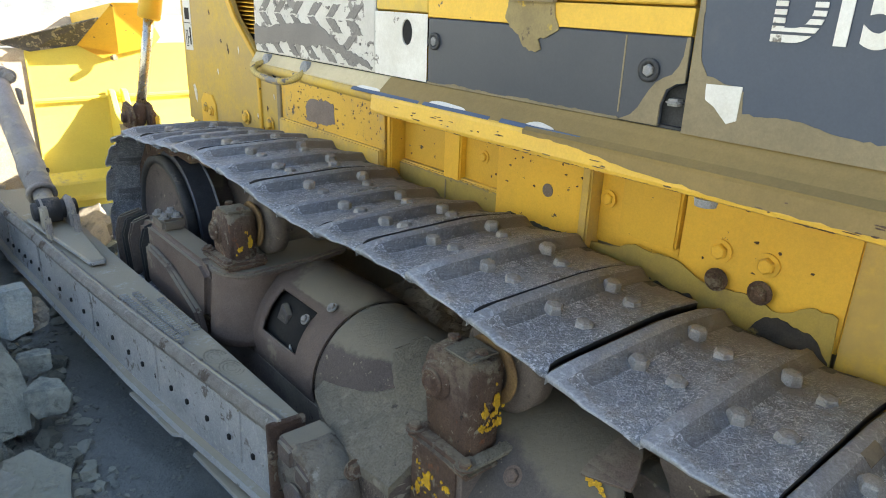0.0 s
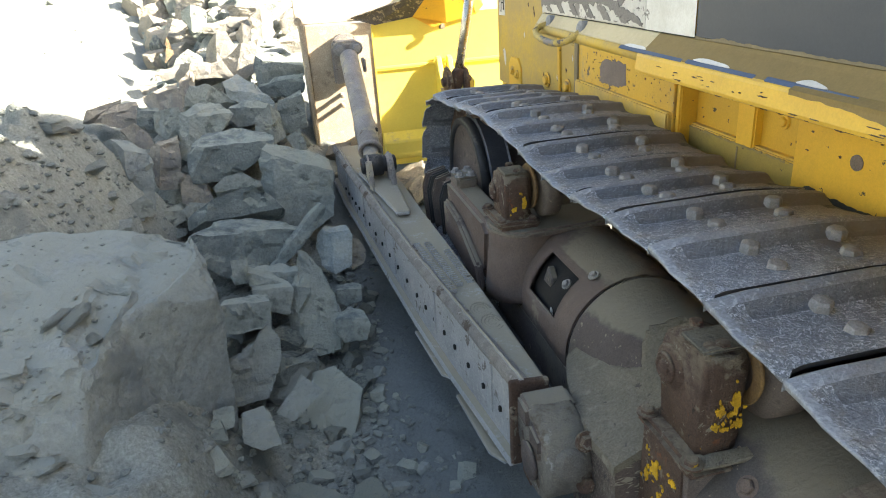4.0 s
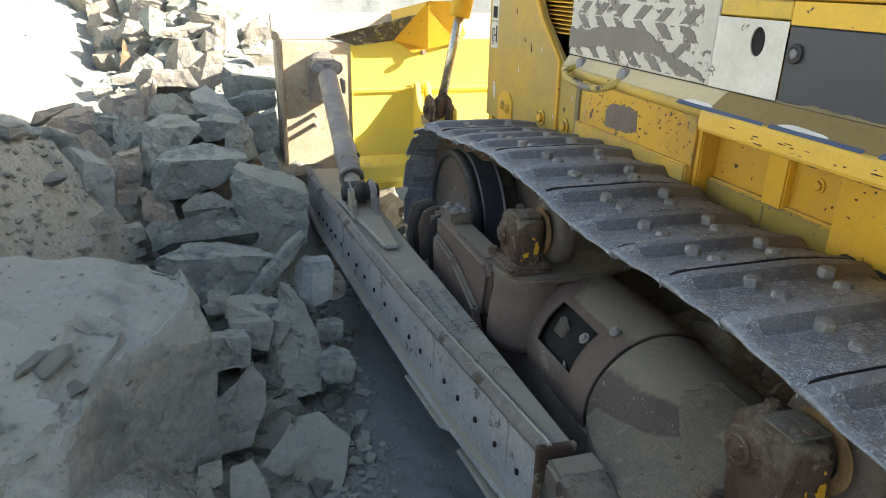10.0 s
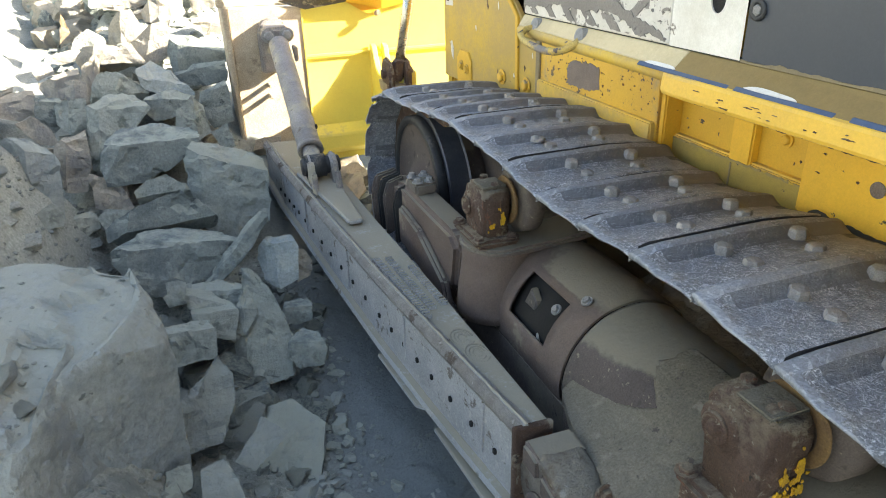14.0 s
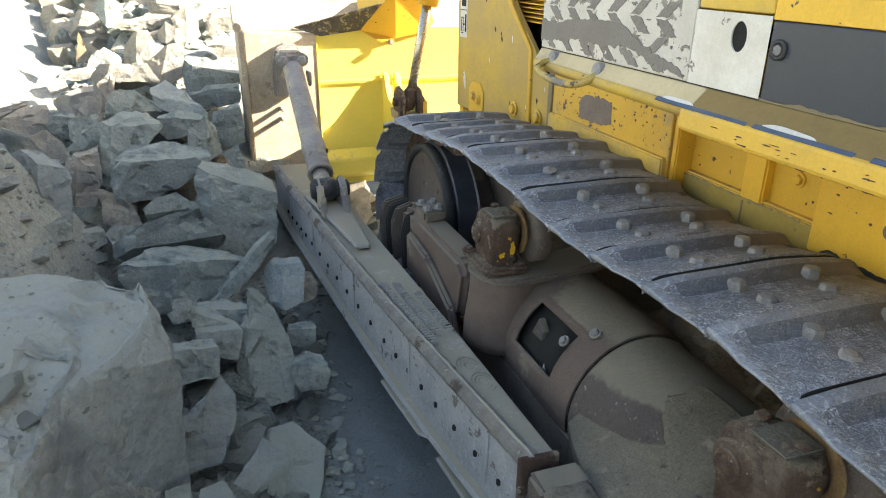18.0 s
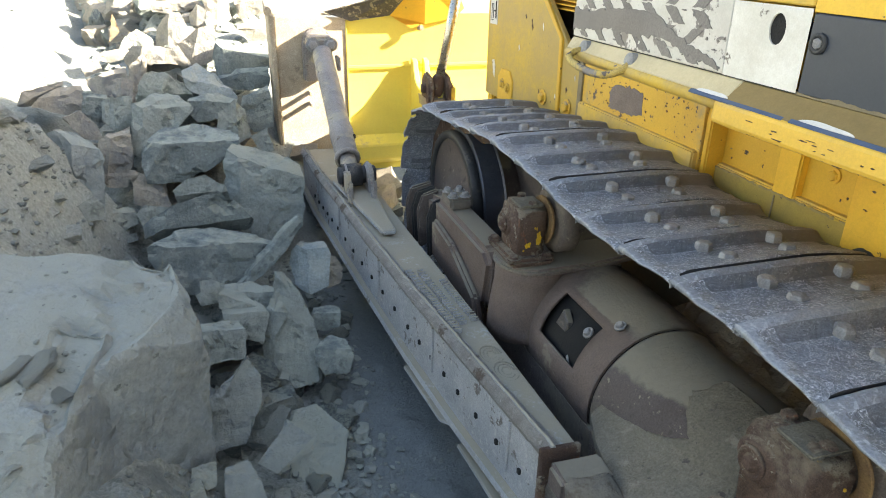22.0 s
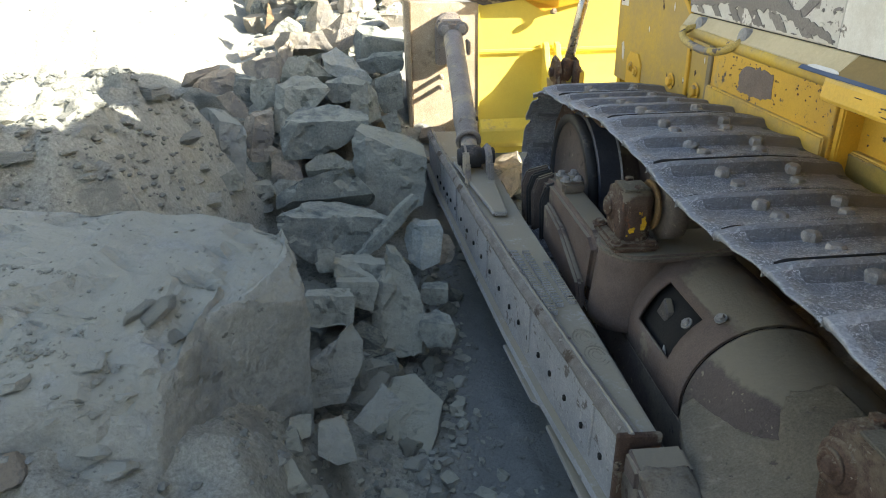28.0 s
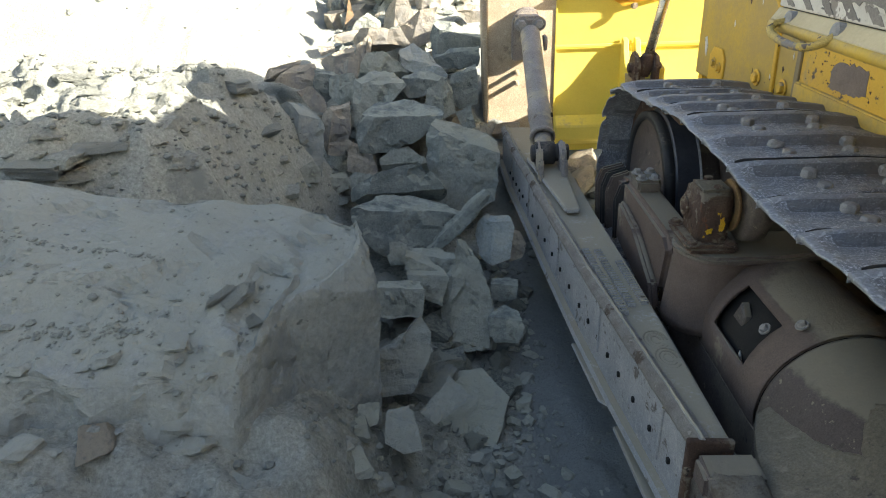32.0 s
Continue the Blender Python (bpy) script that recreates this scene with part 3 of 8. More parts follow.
def build_track():
    pts = chain()
    shoe = shoe_mesh()
    bolt = mesh_of(turned([(-0.006, 0.0225), (0.012, 0.0220), (0.0175, 0.0185), (0.0195, 0.009)], (0, 0, 0), (0, 0, 1), 6), "bolt")
    bolt.materials.append(BOLT_STEEL)
    worn = mesh_of(wobble(turned([(0, 0.026), (0.010, 0.024), (0.016, 0.010)], (0, 0, 0), (0, 0, 1), 9), 0.006, 60), "worn_bolt")
    worn.materials.append(BOLT_STEEL)
    link = slab([(0, 0.03, -0.02), (0, -0.25, -0.02), (0, -0.25, -0.10), (0, -0.13, -0.125), (0, 0.03, -0.10)], (0.045, 0, 0), 0.008)
    link = mesh_of(link, "track_link")
    link.materials.append(RUST)
    for n, (p, q) in enumerate(zip(pts, pts[1:])):
        # far edge at the later joint: the chain runs forward along the top
        d = Vector((0, q[0] - p[0], q[1] - p[1])).normalized()
        up = Vector((1, 0, 0)).cross(d)
        m = Matrix((Vector((1, 0, 0)), d, up)).transposed().to_4x4()
        m.translation = Vector((0.0, q[0], q[1] - 0.002))
        m = m @ pose(0, 0, 0, 1.2 * math.sin(n * 2.4), 0, 0.5 * math.sin(n * 3.7))
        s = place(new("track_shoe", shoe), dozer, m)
        tagged(s, "worn steel track shoe scratched bright")
        for bx, by in ((0.205, -0.072), (0.208, -0.160), (0.425, -0.070), (0.390, -0.155)):
            odd = n == 10 and by > -0.1 and bx < 0.3
            b = new("bolt", worn if odd else bolt)
            b.parent = s
            b.matrix_basis = pose(bx, by, -0.006, 0, 0, 17 * n + 40 * bx * 10)
        for lx in (0.17, 0.345):
            place(new("track_link", link), dozer, m @ pose(lx, 0, 0))


build_track()


def build_idler():
    c = (0.28, 2.20, 0.455)
    prof = [(-0.175, 0.05), (-0.17, 0.075), (-0.145, 0.085), (-0.140, 0.12), (-0.118, 0.15), (-0.112, 0.29), (-0.125, 0.315), (-0.13, 0.335), (-0.10, 0.345), (-0.03, 0.350), (0.095, 0.320), (0.14, 0.310), (0.125, 0.28), (0.19, 0.10)]
    part("idler", turned(prof, c, (1, 0, 0), 56), BROWN_FRAME, dozer, "dusty steel front idler wheel", True)
    part("idler_rim", turned([(-0.142, 0.330), (-0.142, 0.368), (-0.09, 0.368), (-0.09, 0.330)], c, (1, 0, 0), 56, True), DARK_STEEL_AND_GAPS, dozer, "dark worn rim of the idler", True)
    part("idler_tread", turned([(-0.098, 0.34), (-0.098, 0.382), (-0.092, 0.388), (0.004, 0.388), (0.010, 0.34)], c, (1, 0, 0), 64, True), TREAD_STEEL, dozer, "blue-black tread of the idler")
    part("tread_edge", turned([(0.004, 0.36), (0.004, 0.391), (0.014, 0.391), (0.014, 0.36)], c, (1, 0, 0), 64, True), BARE_EDGE, dozer)
    # yoke and guide plates beside the idler
    part("idler_yoke", slab([(-0.03, 2.22, 0.38), (-0.03, 2.20, 0.54), (-0.03, 1.90, 0.60), (-0.03, 1.30, 0.605), (-0.03, 1.225, 0.565), (-0.03, 1.27, 0.36), (-0.03, 1.85, 0.36)], (0.13, 0, 0), 0.022, 3), BARE_BROWN, dozer, "dusty idler yoke casting")
    part("yoke_cover", slab([(-0.065, 1.86, 0.34), (-0.065, 1.86, 0.52), (-0.065, 1.60, 0.50), (-0.065, 1.30, 0.40), (-0.065, 1.24, 0.30)], (0.035, 0, 0), 0.012, 2), BARE_BROWN, dozer)
    for k, y in enumerate((2.17, 2.11, 2.05, 1.93)):
        part("guide_plate", slab([(-0.100 + 0.012 * k, y, 0.30), (-0.110 + 0.012 * k, y, 0.50), (-0.085 + 0.012 * k, y, 0.575), (0.02, y, 0.60), (0.02, y, 0.34)], (0, -0.024, 0), 0.008, 2), DARK_STEEL_AND_GAPS if k % 2 else BROWN_FRAME, dozer)
    part("guide_cap", box(-0.02, 0.08, 1.72, 1.86, 0.60, 0.655, 0.012), BROWN_FRAME, dozer)
    for y in (1.75, 1.83):
        for x in (0.0, 0.055):
            part("bolt", hexbolt((x, y, 0.655), (0, 0, 1), 0.017, 0.02), BOLT_STEEL, dozer)


build_idler()


def build_recoil_tube():
    """The recoil spring's round housing, with an open window in its front half."""
    ax, az = 0.27, 0.40
    bm = bmesh.new()
    ys = [0.525, 0.56, 0.60, 0.645, 0.72, 0.80, 0.895, 0.93, 0.98]
    win = lambda a, y: 0.645 <= y < 0.89 and 126 < a < 165
    angles = [0, 20, 40, 55, 70, 85, 100, 110, 118, 126, 135, 145, 155, 165, 172, 182, 195, 215, 240, 270, 300, 330]
    outer, inner = {}, {}
    for i, a in enumerate(angles):
        for j, y in enumerate(ys):
            r = 0.247 if j else 0.243
            outer[i, j] = bm.verts.new((ax + r * math.cos(radians(a)), y, az + r * math.sin(radians(a))))
            inner[i, j] = bm.verts.new((ax + 0.235 * math.cos(radians(a)), y, az + 0.235 * math.sin(radians(a))))
    k = len(angles)
    for i in range(k):
        i2 = (i + 1) % k
        for j in range(len(ys) - 1):
            hole = win(angles[i] + 1, ys[j])
            if hole:
                continue
            bm.faces.new((outer[i, j], outer[i2, j], outer[i2, j + 1], outer[i, j + 1]))
            bm.faces.new((inner[i, j], inner[i, j + 1], inner[i2, j + 1], inner[i2, j]))
    i0, i1, j0, j1 = angles.index(126), angles.index(165), ys.index(0.645), ys.index(0.895)
    for i in range(i0, i1):
        for j in (j0, j1):
            bm.faces.new((outer[i, j], outer[i + 1, j], inner[i + 1, j], inner[i, j]))
    for j in range(j0, j1):
        for i in (i0, i1):
            bm.faces.new((outer[i, j], outer[i, j + 1], inner[i, j + 1], inner[i, j]))
    cover = part("recoil_cover", bm, BARE_BROWN, dozer, "dusty round spring housing with an open window", True)
    for a, y in ((137, 0.668), (118, 0.60)):
        o = Vector((ax + 0.247 * math.cos(radians(a)), y, az + 0.256 * math.sin(radians(a))))
        part("bolt", hexbolt(o, (math.cos(radians(a)), 0, math.sin(radians(a))), 0.013, 0.014), BOLT_STEEL, cover)
    # black body behind the window: the inner shade is put into its colour
    dark = part("liner", turned([(0.0, 0.06), (0.01, 0.215), (0.36, 0.215), (0.37, 0.06)], (ax, 0.56, az), (0, 1, 0), 40), BLACK, cover, "black core that puts the housing's inner shade into colour", True)
    bracket = slab([(0.082, 0.875, 0.50), (0.082, 0.835, 0.455), (0.082, 0.800, 0.47), (0.082, 0.790, 0.535), (0.082, 0.830, 0.575)], (0.03, 0, 0), 0.006)
    part("inner_bracket", bracket, FLARED, cover, "bent bracket inside the window")
    flap = slab([(0.050, 0.70, 0.43), (0.050, 0.725, 0.44), (0.050, 0.72, 0.47), (0.050, 0.708, 0.452)], (0.006, 0, 0), 0.001)
    part("torn_flap", flap, ARM_PAINT, cover)
    # rear half of the housing, with a flange lip at the joint
    part("housing", turned([(-0.90, 0.226), (-0.02, 0.230), (-0.012, 0.236), (0.0, 0.236)], (ax, 0.520, az), (0, 1, 0), 64), BROWN_FRAME, dozer, "dusty round track frame housing", True)
    # dust settled over the rear of the housing, ending in a ragged slope
    def reach(a):
        return (0.17 + 0.0055 * min(18.0, max(0.0, 138 - a)) + 0.0066 * max(0.0, a - 138)) + 0.020 * noise.noise(Vector((a * 0.12, 2, 3))) + 0.010 * noise.noise(Vector((a * 0.7, 5, 1)))
    bm, n = bmesh.new(), 24
    rows = []
    for a in np.arange(88, 187, 1.5):
        c, q, end = math.cos(radians(a)), math.sin(radians(a)), reach(float(a))
        ys = [-0.20 + (end + 0.20) * k / n for k in range(n + 1)]
        rs = [0.2345 + 0.0015 * noise.noise(Vector((a * 0.2, y * 12, 0))) - 0.0065 * smooth(end - 0.012, end, y) for y in ys]
        rows.append([bm.verts.new((ax + r * c, y, az + r * q)) for r, y in zip(rs, ys)])
    for p, q in zip(rows, rows[1:]):
        for k in range(n):
            bm.faces.new((p[k], p[k + 1], q[k + 1], q[k]))
    bmesh.ops.recalc_face_normals(bm, faces=bm.faces)
    bmesh.ops.solidify(bm, geom=list(bm.faces), thickness=0.002)
    part("settled_dust", bm, DUST_COAT, dozer, "pale dust settled on the housing", True)


build_recoil_tube()


def build_track_frame():
    """The welded track frame, the platform of the front carrier roller and the dust-laden pivot saddle."""
    part("track_frame", box(0.03, 0.52, -1.3, 1.30, 0.10, 0.36, 0.02), BROWN_FRAME, dozer, "dusty brown welded track frame")
    ped = turned([(0.0, 0.150), (0.10, 0.140), (0.20, 0.126), (0.26, 0.128), (0.275, 0.120)], (0.075, 1.085, 0.370), (0, 0, 1), 36)
    bmesh.ops.subdivide_edges(ped, edges=[e for e in ped.edges if e.calc_length() > 0.06], cuts=2, use_grid_fill=True)
    part("inner_guide", box(0.40, 0.42, 1.27, 2.0, 0.50, 0.84, 0.006), BROWN_FRAME, dozer, "inner guide plate of the track frame")
    part("roller_pedestal", wobble(ped, 0.006, 10), BARE_BROWN, dozer, "brown cast pedestal of the front roller", True)
    arc = [(0.075 + 0.135 * math.cos(a), 1.085 + 0.135 * math.sin(a), 0.632) for a in np.linspace(0.5 * math.pi, 1.5 * math.pi, 15)]
    part("roller_platform", wobble(slab(arc + [(0.26, 0.955, 0.632), (0.46, 0.99, 0.632), (0.46, 1.24, 0.632)], (0, 0, 0.030), 0.010, 2), 0.003, 12), BROWN_FRAME, dozer)
    part("front_saddle", slab([(0.08, 0.97, 0.34), (0.08, 0.99, 0.60), (0.08, 1.34, 0.60), (0.08, 1.40, 0.50), (0.08, 1.32, 0.34)], (0.38, 0, 0), 0.04, 4), BROWN_FRAME, dozer)
    # dusty apron over the pivot, sloping from the housing down to the arm's joint, on a brown wall
    apron, wall = [], []
    for k in range(22):
        y = -0.075 + 0.555 * k / 21
        q = min(1.0, max(0.0, y / 0.48))
        line = [(0.30, 0.605), (0.20, 0.598), (0.14, 0.580 - 0.05 * q), (0.08, 0.556 - 0.08 * q), (0.03, 0.530 - 0.09 * q), (-0.035 + 0.05 * q * q, 0.495 - 0.07 * q), (-0.098 + 0.11 * q * q, 0.460 - 0.04 * q)]
        line = [(x, z + 0.010 * noise.noise(Vector((x * 9, y * 9, 1.0))) + 0.004 * noise.noise(Vector((x * 40, y * 40, 2.0)))) for x, z in line]
        apron.append([(x, y, z) for x, z in line] + [(x, y, z - 0.03) for x, z in line[::-1]])
        wall.append([(0.30, y, 0.58), (0.14, y, 0.545 - 0.05 * q), (line[-1][0] + 0.006, y, line[-1][1] - 0.02), (line[-1][0] + 0.012, y, 0.06), (0.30, y, 0.06)])
    part("dust_apron", strip(apron), DUST_COAT, dozer, "apron of fine dust over the pivot")
    part("pivot_wall", wobble(strip(wall), 0.003, 20), STREAKED, dozer, "brown pivot casting with streaks")
    for k in range(3):
        part("roller_guard", box(-0.02, 0.02, -0.9 + 0.9 * k, -0.1 + 0.9 * k, 0.05, 0.22, 0.01), DARK_STEEL_AND_GAPS, dozer)


build_track_frame()


def build_soil():
    """Caked soil that lies on the inner side of the track frame, under the top run."""
    bm = bmesh.new()
    nx, ny = 12, 60
    g = [[bm.verts.new((0.22 + 0.48 * i / nx, -0.50 + 1.4 * j / ny, 0.56 + 0.07 * lumps(0.22 + 0.48 * i / nx, -0.50 + 1.4 * j / ny, 5) + 0.02 * lumps(i, j, 0.9) - 0.10 * smooth(0.7, 0.95, -0.50 + 1.4 * j / ny) - 0.28 * smooth(-0.22, -0.48, -0.50 + 1.4 * j / ny))) for j in range(ny + 1)] for i in range(nx + 1)]
    for i in range(nx):
        for j in range(ny):
            bm.faces.new((g[i][j], g[i + 1][j], g[i + 1][j + 1], g[i][j + 1]))
    low = bmesh.ops.extrude_face_region(bm, geom=list(bm.faces))
    for v in low["geom"]:
        if isinstance(v, bmesh.types.BMVert):
            v.co.z = 0.20
    part("caked_soil", bm, SOIL, dozer, "brown soil caked on the track frame")


build_soil()


def build_carrier(y, z, platform):
    """A carrier roller on its bracket: an upright rusty casting, split round the roller's axle, bolted to the frame."""
    bm = slab([(-0.005, y + 0.075, platform + 0.01), (-0.008, y + 0.085, z - 0.06), (-0.010, y + 0.092, z), (-0.006, y + 0.075, z + 0.055), (-0.002, y + 0.020, z + 0.066), (-0.002, y - 0.070, z + 0.068), (-0.005, y - 0.095, z + 0.040), (-0.005, y - 0.090, z - 0.05), (-0.005, y - 0.085, platform + 0.01)], (0.095, 0, 0), 0.012, 2)
    bmesh.ops.subdivide_edges(bm, edges=[e for e in bm.edges if e.calc_length() > 0.04], cuts=2, use_grid_fill=True)
    b = part("roller_bracket", wobble(bm, 0.004, 22), RUST, dozer, "rusty roller bracket with yellow paint remains", True)
    part("pin_cap", turned([(0.0, 0.034), (0.006, 0.034), (0.010, 0.030), (0.006, 0.026), (0.003, 0.020), (0.006, 0.018), (0.014, 0.014), (0.014, 0.006)], (-0.016, y + 0.040, z - 0.025), (-1, 0, 0), 26), RUST, b, "", True)
    part("bracket_cap", wobble(box(-0.004, 0.088, y - 0.070, y + 0.022, z + 0.062, z + 0.070, 0.004, 2), 0.004, 30), DUST_COAT, b, "dusty top of the bracket")
    part("clamp_lobe", wobble(turned([(0.0, 0.052), (0.012, 0.050), (0.018, 0.042), (0.018, 0.0)], (0.004, y + 0.040, z - 0.025), (-1, 0, 0), 28), 0.004, 25), RUST, b, "", True)
    part("bracket_foot", wobble(box(-0.045, 0.12, y - 0.120, y + 0.105, platform, platform + 0.030, 0.012, 2), 0.003, 30), RUST, b)
    for bx, by in ((-0.028, y - 0.098), (-0.028, y + 0.085), (0.09, y - 0.105)):
        part("bolt", hexbolt((bx, by, platform + 0.030), (0, 0, 1), 0.017, 0.016), RUST, b)
    for by in (y - 0.05, y + 0.045):
        part("clamp_bolt", hexbolt((0.05, by, z + 0.064), (0, 0, 1), 0.016, 0.012, False), RUST, b)
    r = part("carrier_roller", turned([(0.0, 0.045), (0.008, 0.070), (0.014, 0.100), (0.022, 0.120), (0.075, 0.122), (0.08, 0.090), (0.20, 0.090), (0.24, 0.112), (0.30, 0.112), (0.31, 0.05)], (0.115, y - 0.03, z), (1, 0, 0), 36), BROWN_FRAME, dozer, "worn carrier roller under the track", True)
    part("roller_collar", turned([(0.0, 0.058), (0.0, 0.084), (0.004, 0.086), (0.007, 0.080), (0.012, 0.080), (0.014, 0.058)], (0.098, y - 0.03, z), (1, 0, 0), 40, True), ROLLER_RING, r, "ochre rust ring of the roller")


def flake(name, cx, cy, cz, w, h, seed, face, mat, parent, label=""):
    """An irregular thin flake of paint on a face that looks along -x or -y."""
    rng = random.Random(seed)
    ring = []
    n = 14 if max(w, h) < 0.025 else 34
    for k in range(n):
        a = 2 * math.pi * k / n
        r = min(1.0, 0.68 + 0.55 * noise.noise(Vector((1.7 * math.cos(a), 1.7 * math.sin(a), seed * 1.3))) + rng.uniform(-0.10, 0.10))
        u, v = r * math.cos(a) * w / 2, r * math.sin(a) * h / 2
        ring.append((cx, cy - u, cz + v) if face == "x" else (cx + u, cy, cz + v))
    return part(name, slab(ring, (0.003, 0, 0) if face == "x" else (0, 0.003, 0), 0.0), mat, parent, label)


build_carrier(1.100, 0.800, 0.662)
build_carrier(-0.178, 0.795, 0.590)
col = wobble(slab([(-0.03, -0.075, 0.60), (-0.03, -0.255, 0.60), (-0.03, -0.262, 0.30), (-0.03, -0.255, 0.06), (-0.03, -0.06, 0.06)], (0.13, 0, 0), 0.010, 2), 0.003, 16)
col = part("bracket_column", col, RUST, dozer, "rusty bracket column with scraped yellow paint")
part("column_web", wobble(slab([(-0.028, -0.262, 0.600), (0.150, -0.305, 0.640), (0.155, -0.310, 0.610), (0.06, -0.290, 0.42), (-0.026, -0.262, 0.25)], (0.004, 0.022, 0), 0.004, 1), 0.002, 20), BROWN_FRAME, col, "triangular web welded to the column")
part("web_edge", wobble(slab([(-0.040, -0.285, 0.600), (0.150, -0.328, 0.640), (0.150, -0.296, 0.642), (-0.040, -0.245, 0.602)], (0, 0, 0.012), 0.003, 1), 0.002, 25), DUST_COAT, col)
part("column_bolt", hexbolt((0.04, -0.262, 0.545), (0, -1, 0.1), 0.022, 0.016), RUST, col)
for k, (x, y, z, w, h, face) in enumerate(((0.030, -0.2755, 0.735, 0.030, 0.050, "y"), (0.062, -0.2770, 0.755, 0.022, 0.090, "y"), (0.070, -0.2765, 0.700, 0.020, 0.045, "y"), (0.042, -0.2755, 0.690, 0.03, 0.022, "y"), (0.020, -0.2755, 0.700, 0.014, 0.030, "y"), (0.052, -0.2760, 0.725, 0.012, 0.020, "y"), (-0.0325, -0.19, 0.39, 0.05, 0.05, "x"), (-0.0325, -0.22, 0.52, 0.03, 0.03, "x"), (-0.0325, -0.14, 0.50, 0.060, 0.095, "x"), (-0.0325, -0.17, 0.43, 0.035, 0.05, "x"), (-0.0325, -0.11, 0.46, 0.015, 0.05, "x"), (0.060, 1.0065, 0.755, 0.028, 0.075, "y"), (0.022, 1.0075, 0.735, 0.016, 0.03, "y"), (-0.1025, 0.10, 0.33, 0.04, 0.06, "x"))):
    rng = random.Random(60 + k)
    flake("paint_flake", x, y, z, max(0.026, w * 0.8), h * 0.8, 40 + k, face, FLAKE, dozer, "flake of old yellow paint")
    for n in range(max(3, int(2500 * w * h))):
        u, v = rng.gauss(0, 0.4) * w, rng.gauss(0, 0.4) * h
        p = (x - 0.0008, y + u, z + v) if face == "x" else (x + u, y - 0.0008, z + v)
        flake("paint_flake", *p, rng.uniform(0.003, 0.012), rng.uniform(0.004, 0.020), 40 + 50 * k + n, face, FLAKE, dozer)


def build_rear_housing():
    """The flared round housing behind the bracket, dusty on top, its rear end torn open."""
    ax, az = 0.27, 0.40
    bm = bmesh.new()
    angles = list(range(52, 214, 4))
    outer, inner = [], []
    for a in angles:
        end = -0.535 - 0.10 * smooth(93, 140, a) + 0.014 * noise.noise(Vector((a * 0.09, 2, 0))) + 0.006 * noise.noise(Vector((a * 0.5, 5, 0)))
        orow, irow = [], []
        for k in range(19):
            f = k / 18
            y = -0.10 + (end + 0.10) * f
            r = 0.296 + 0.008 * f + 0.003 * noise.noise(Vector((a * 0.05, y * 9, 1)))
            c, q = math.cos(radians(a)), math.sin(radians(a))
            orow.append(bm.verts.new((ax + r * c, y, az + r * q)))
            irow.append(bm.verts.new((ax + (r - 0.014) * c, y, az + (r - 0.014) * q)))
        outer.append(orow), inner.append(irow)
    for i in range(len(angles) - 1):
        for k in range(18):
            bm.faces.new((outer[i][k], outer[i + 1][k], outer[i + 1][k + 1], outer[i][k + 1]))
            bm.faces.new((inner[i][k], inner[i][k + 1], inner[i + 1][k + 1], inner[i + 1][k]))
        for k in (0, 18):
            bm.faces.new((outer[i][k], inner[i][k], inner[i + 1][k], outer[i + 1][k]))
    rear = part("rear_housing", bm, FLARED, dozer, "flared dusty housing with a torn rear edge", True)
    cap = [(ax + 0.290 * math.cos(radians(a)), -0.108, az + 0.290 * math.sin(radians(a))) for a in range(40, 230, 10)]
    part("housing_collar", slab(cap, (0, 0.014, 0), 0.003), BROWN_FRAME, rear)
    on = lambda a, y, r: (ax + r * math.cos(radians(a)), y, az + r * math.sin(radians(a)))
    ear = strip([[on(a, y0, 0.312), on(a, y1, 0.312), on(a, y1, 0.303), on(a, y0, 0.303)] for a, y0, y1 in ((120, -0.486, -0.500), (115, -0.484, -0.595), (110, -0.488, -0.588), (105, -0.490, -0.578), (100, -0.491, -0.566), (95, -0.492, -0.548))])
    part("torn_ear", wobble(ear, 0.003, 30), BARE_BROWN, rear, "torn ear of plate at the housing's end")
    for k in range(5):
        a, y = 119.5 + 0.5 * k + 0.9 * math.sin(k * 2.1), -0.508 - 0.011 * k
        c = Vector(on(a, y, 0.3065))
        out = Vector((math.cos(radians(a)), 0, math.sin(radians(a))))
        side = out.cross(Vector((0, 1, 0)))
        ring = [c + side * ((0.009 - 0.0014 * k) * math.cos(t) * (1 + 0.5 * math.sin(3 * t + k))) + Vector((0, 1, 0)) * 0.009 * math.sin(t) for t in np.linspace(0, 2 * math.pi, 12)[:-1]]
        part("paint_flake", slab(ring, out * 0.002, 0.0), FLAKE, rear)
    part("housing_bolt", hexbolt(on(137, -0.352, 0.298), (math.cos(radians(137)), 0, math.sin(radians(137))), 0.017, 0.014), BARE_BROWN, rear)
    part("web_bolt", turned([(0, 0.012), (0.004, 0.012)], on(133, -0.600, 0.300), (math.cos(radians(133)), 0, math.sin(radians(133))), 14), BLACK, rear)


build_rear_housing()


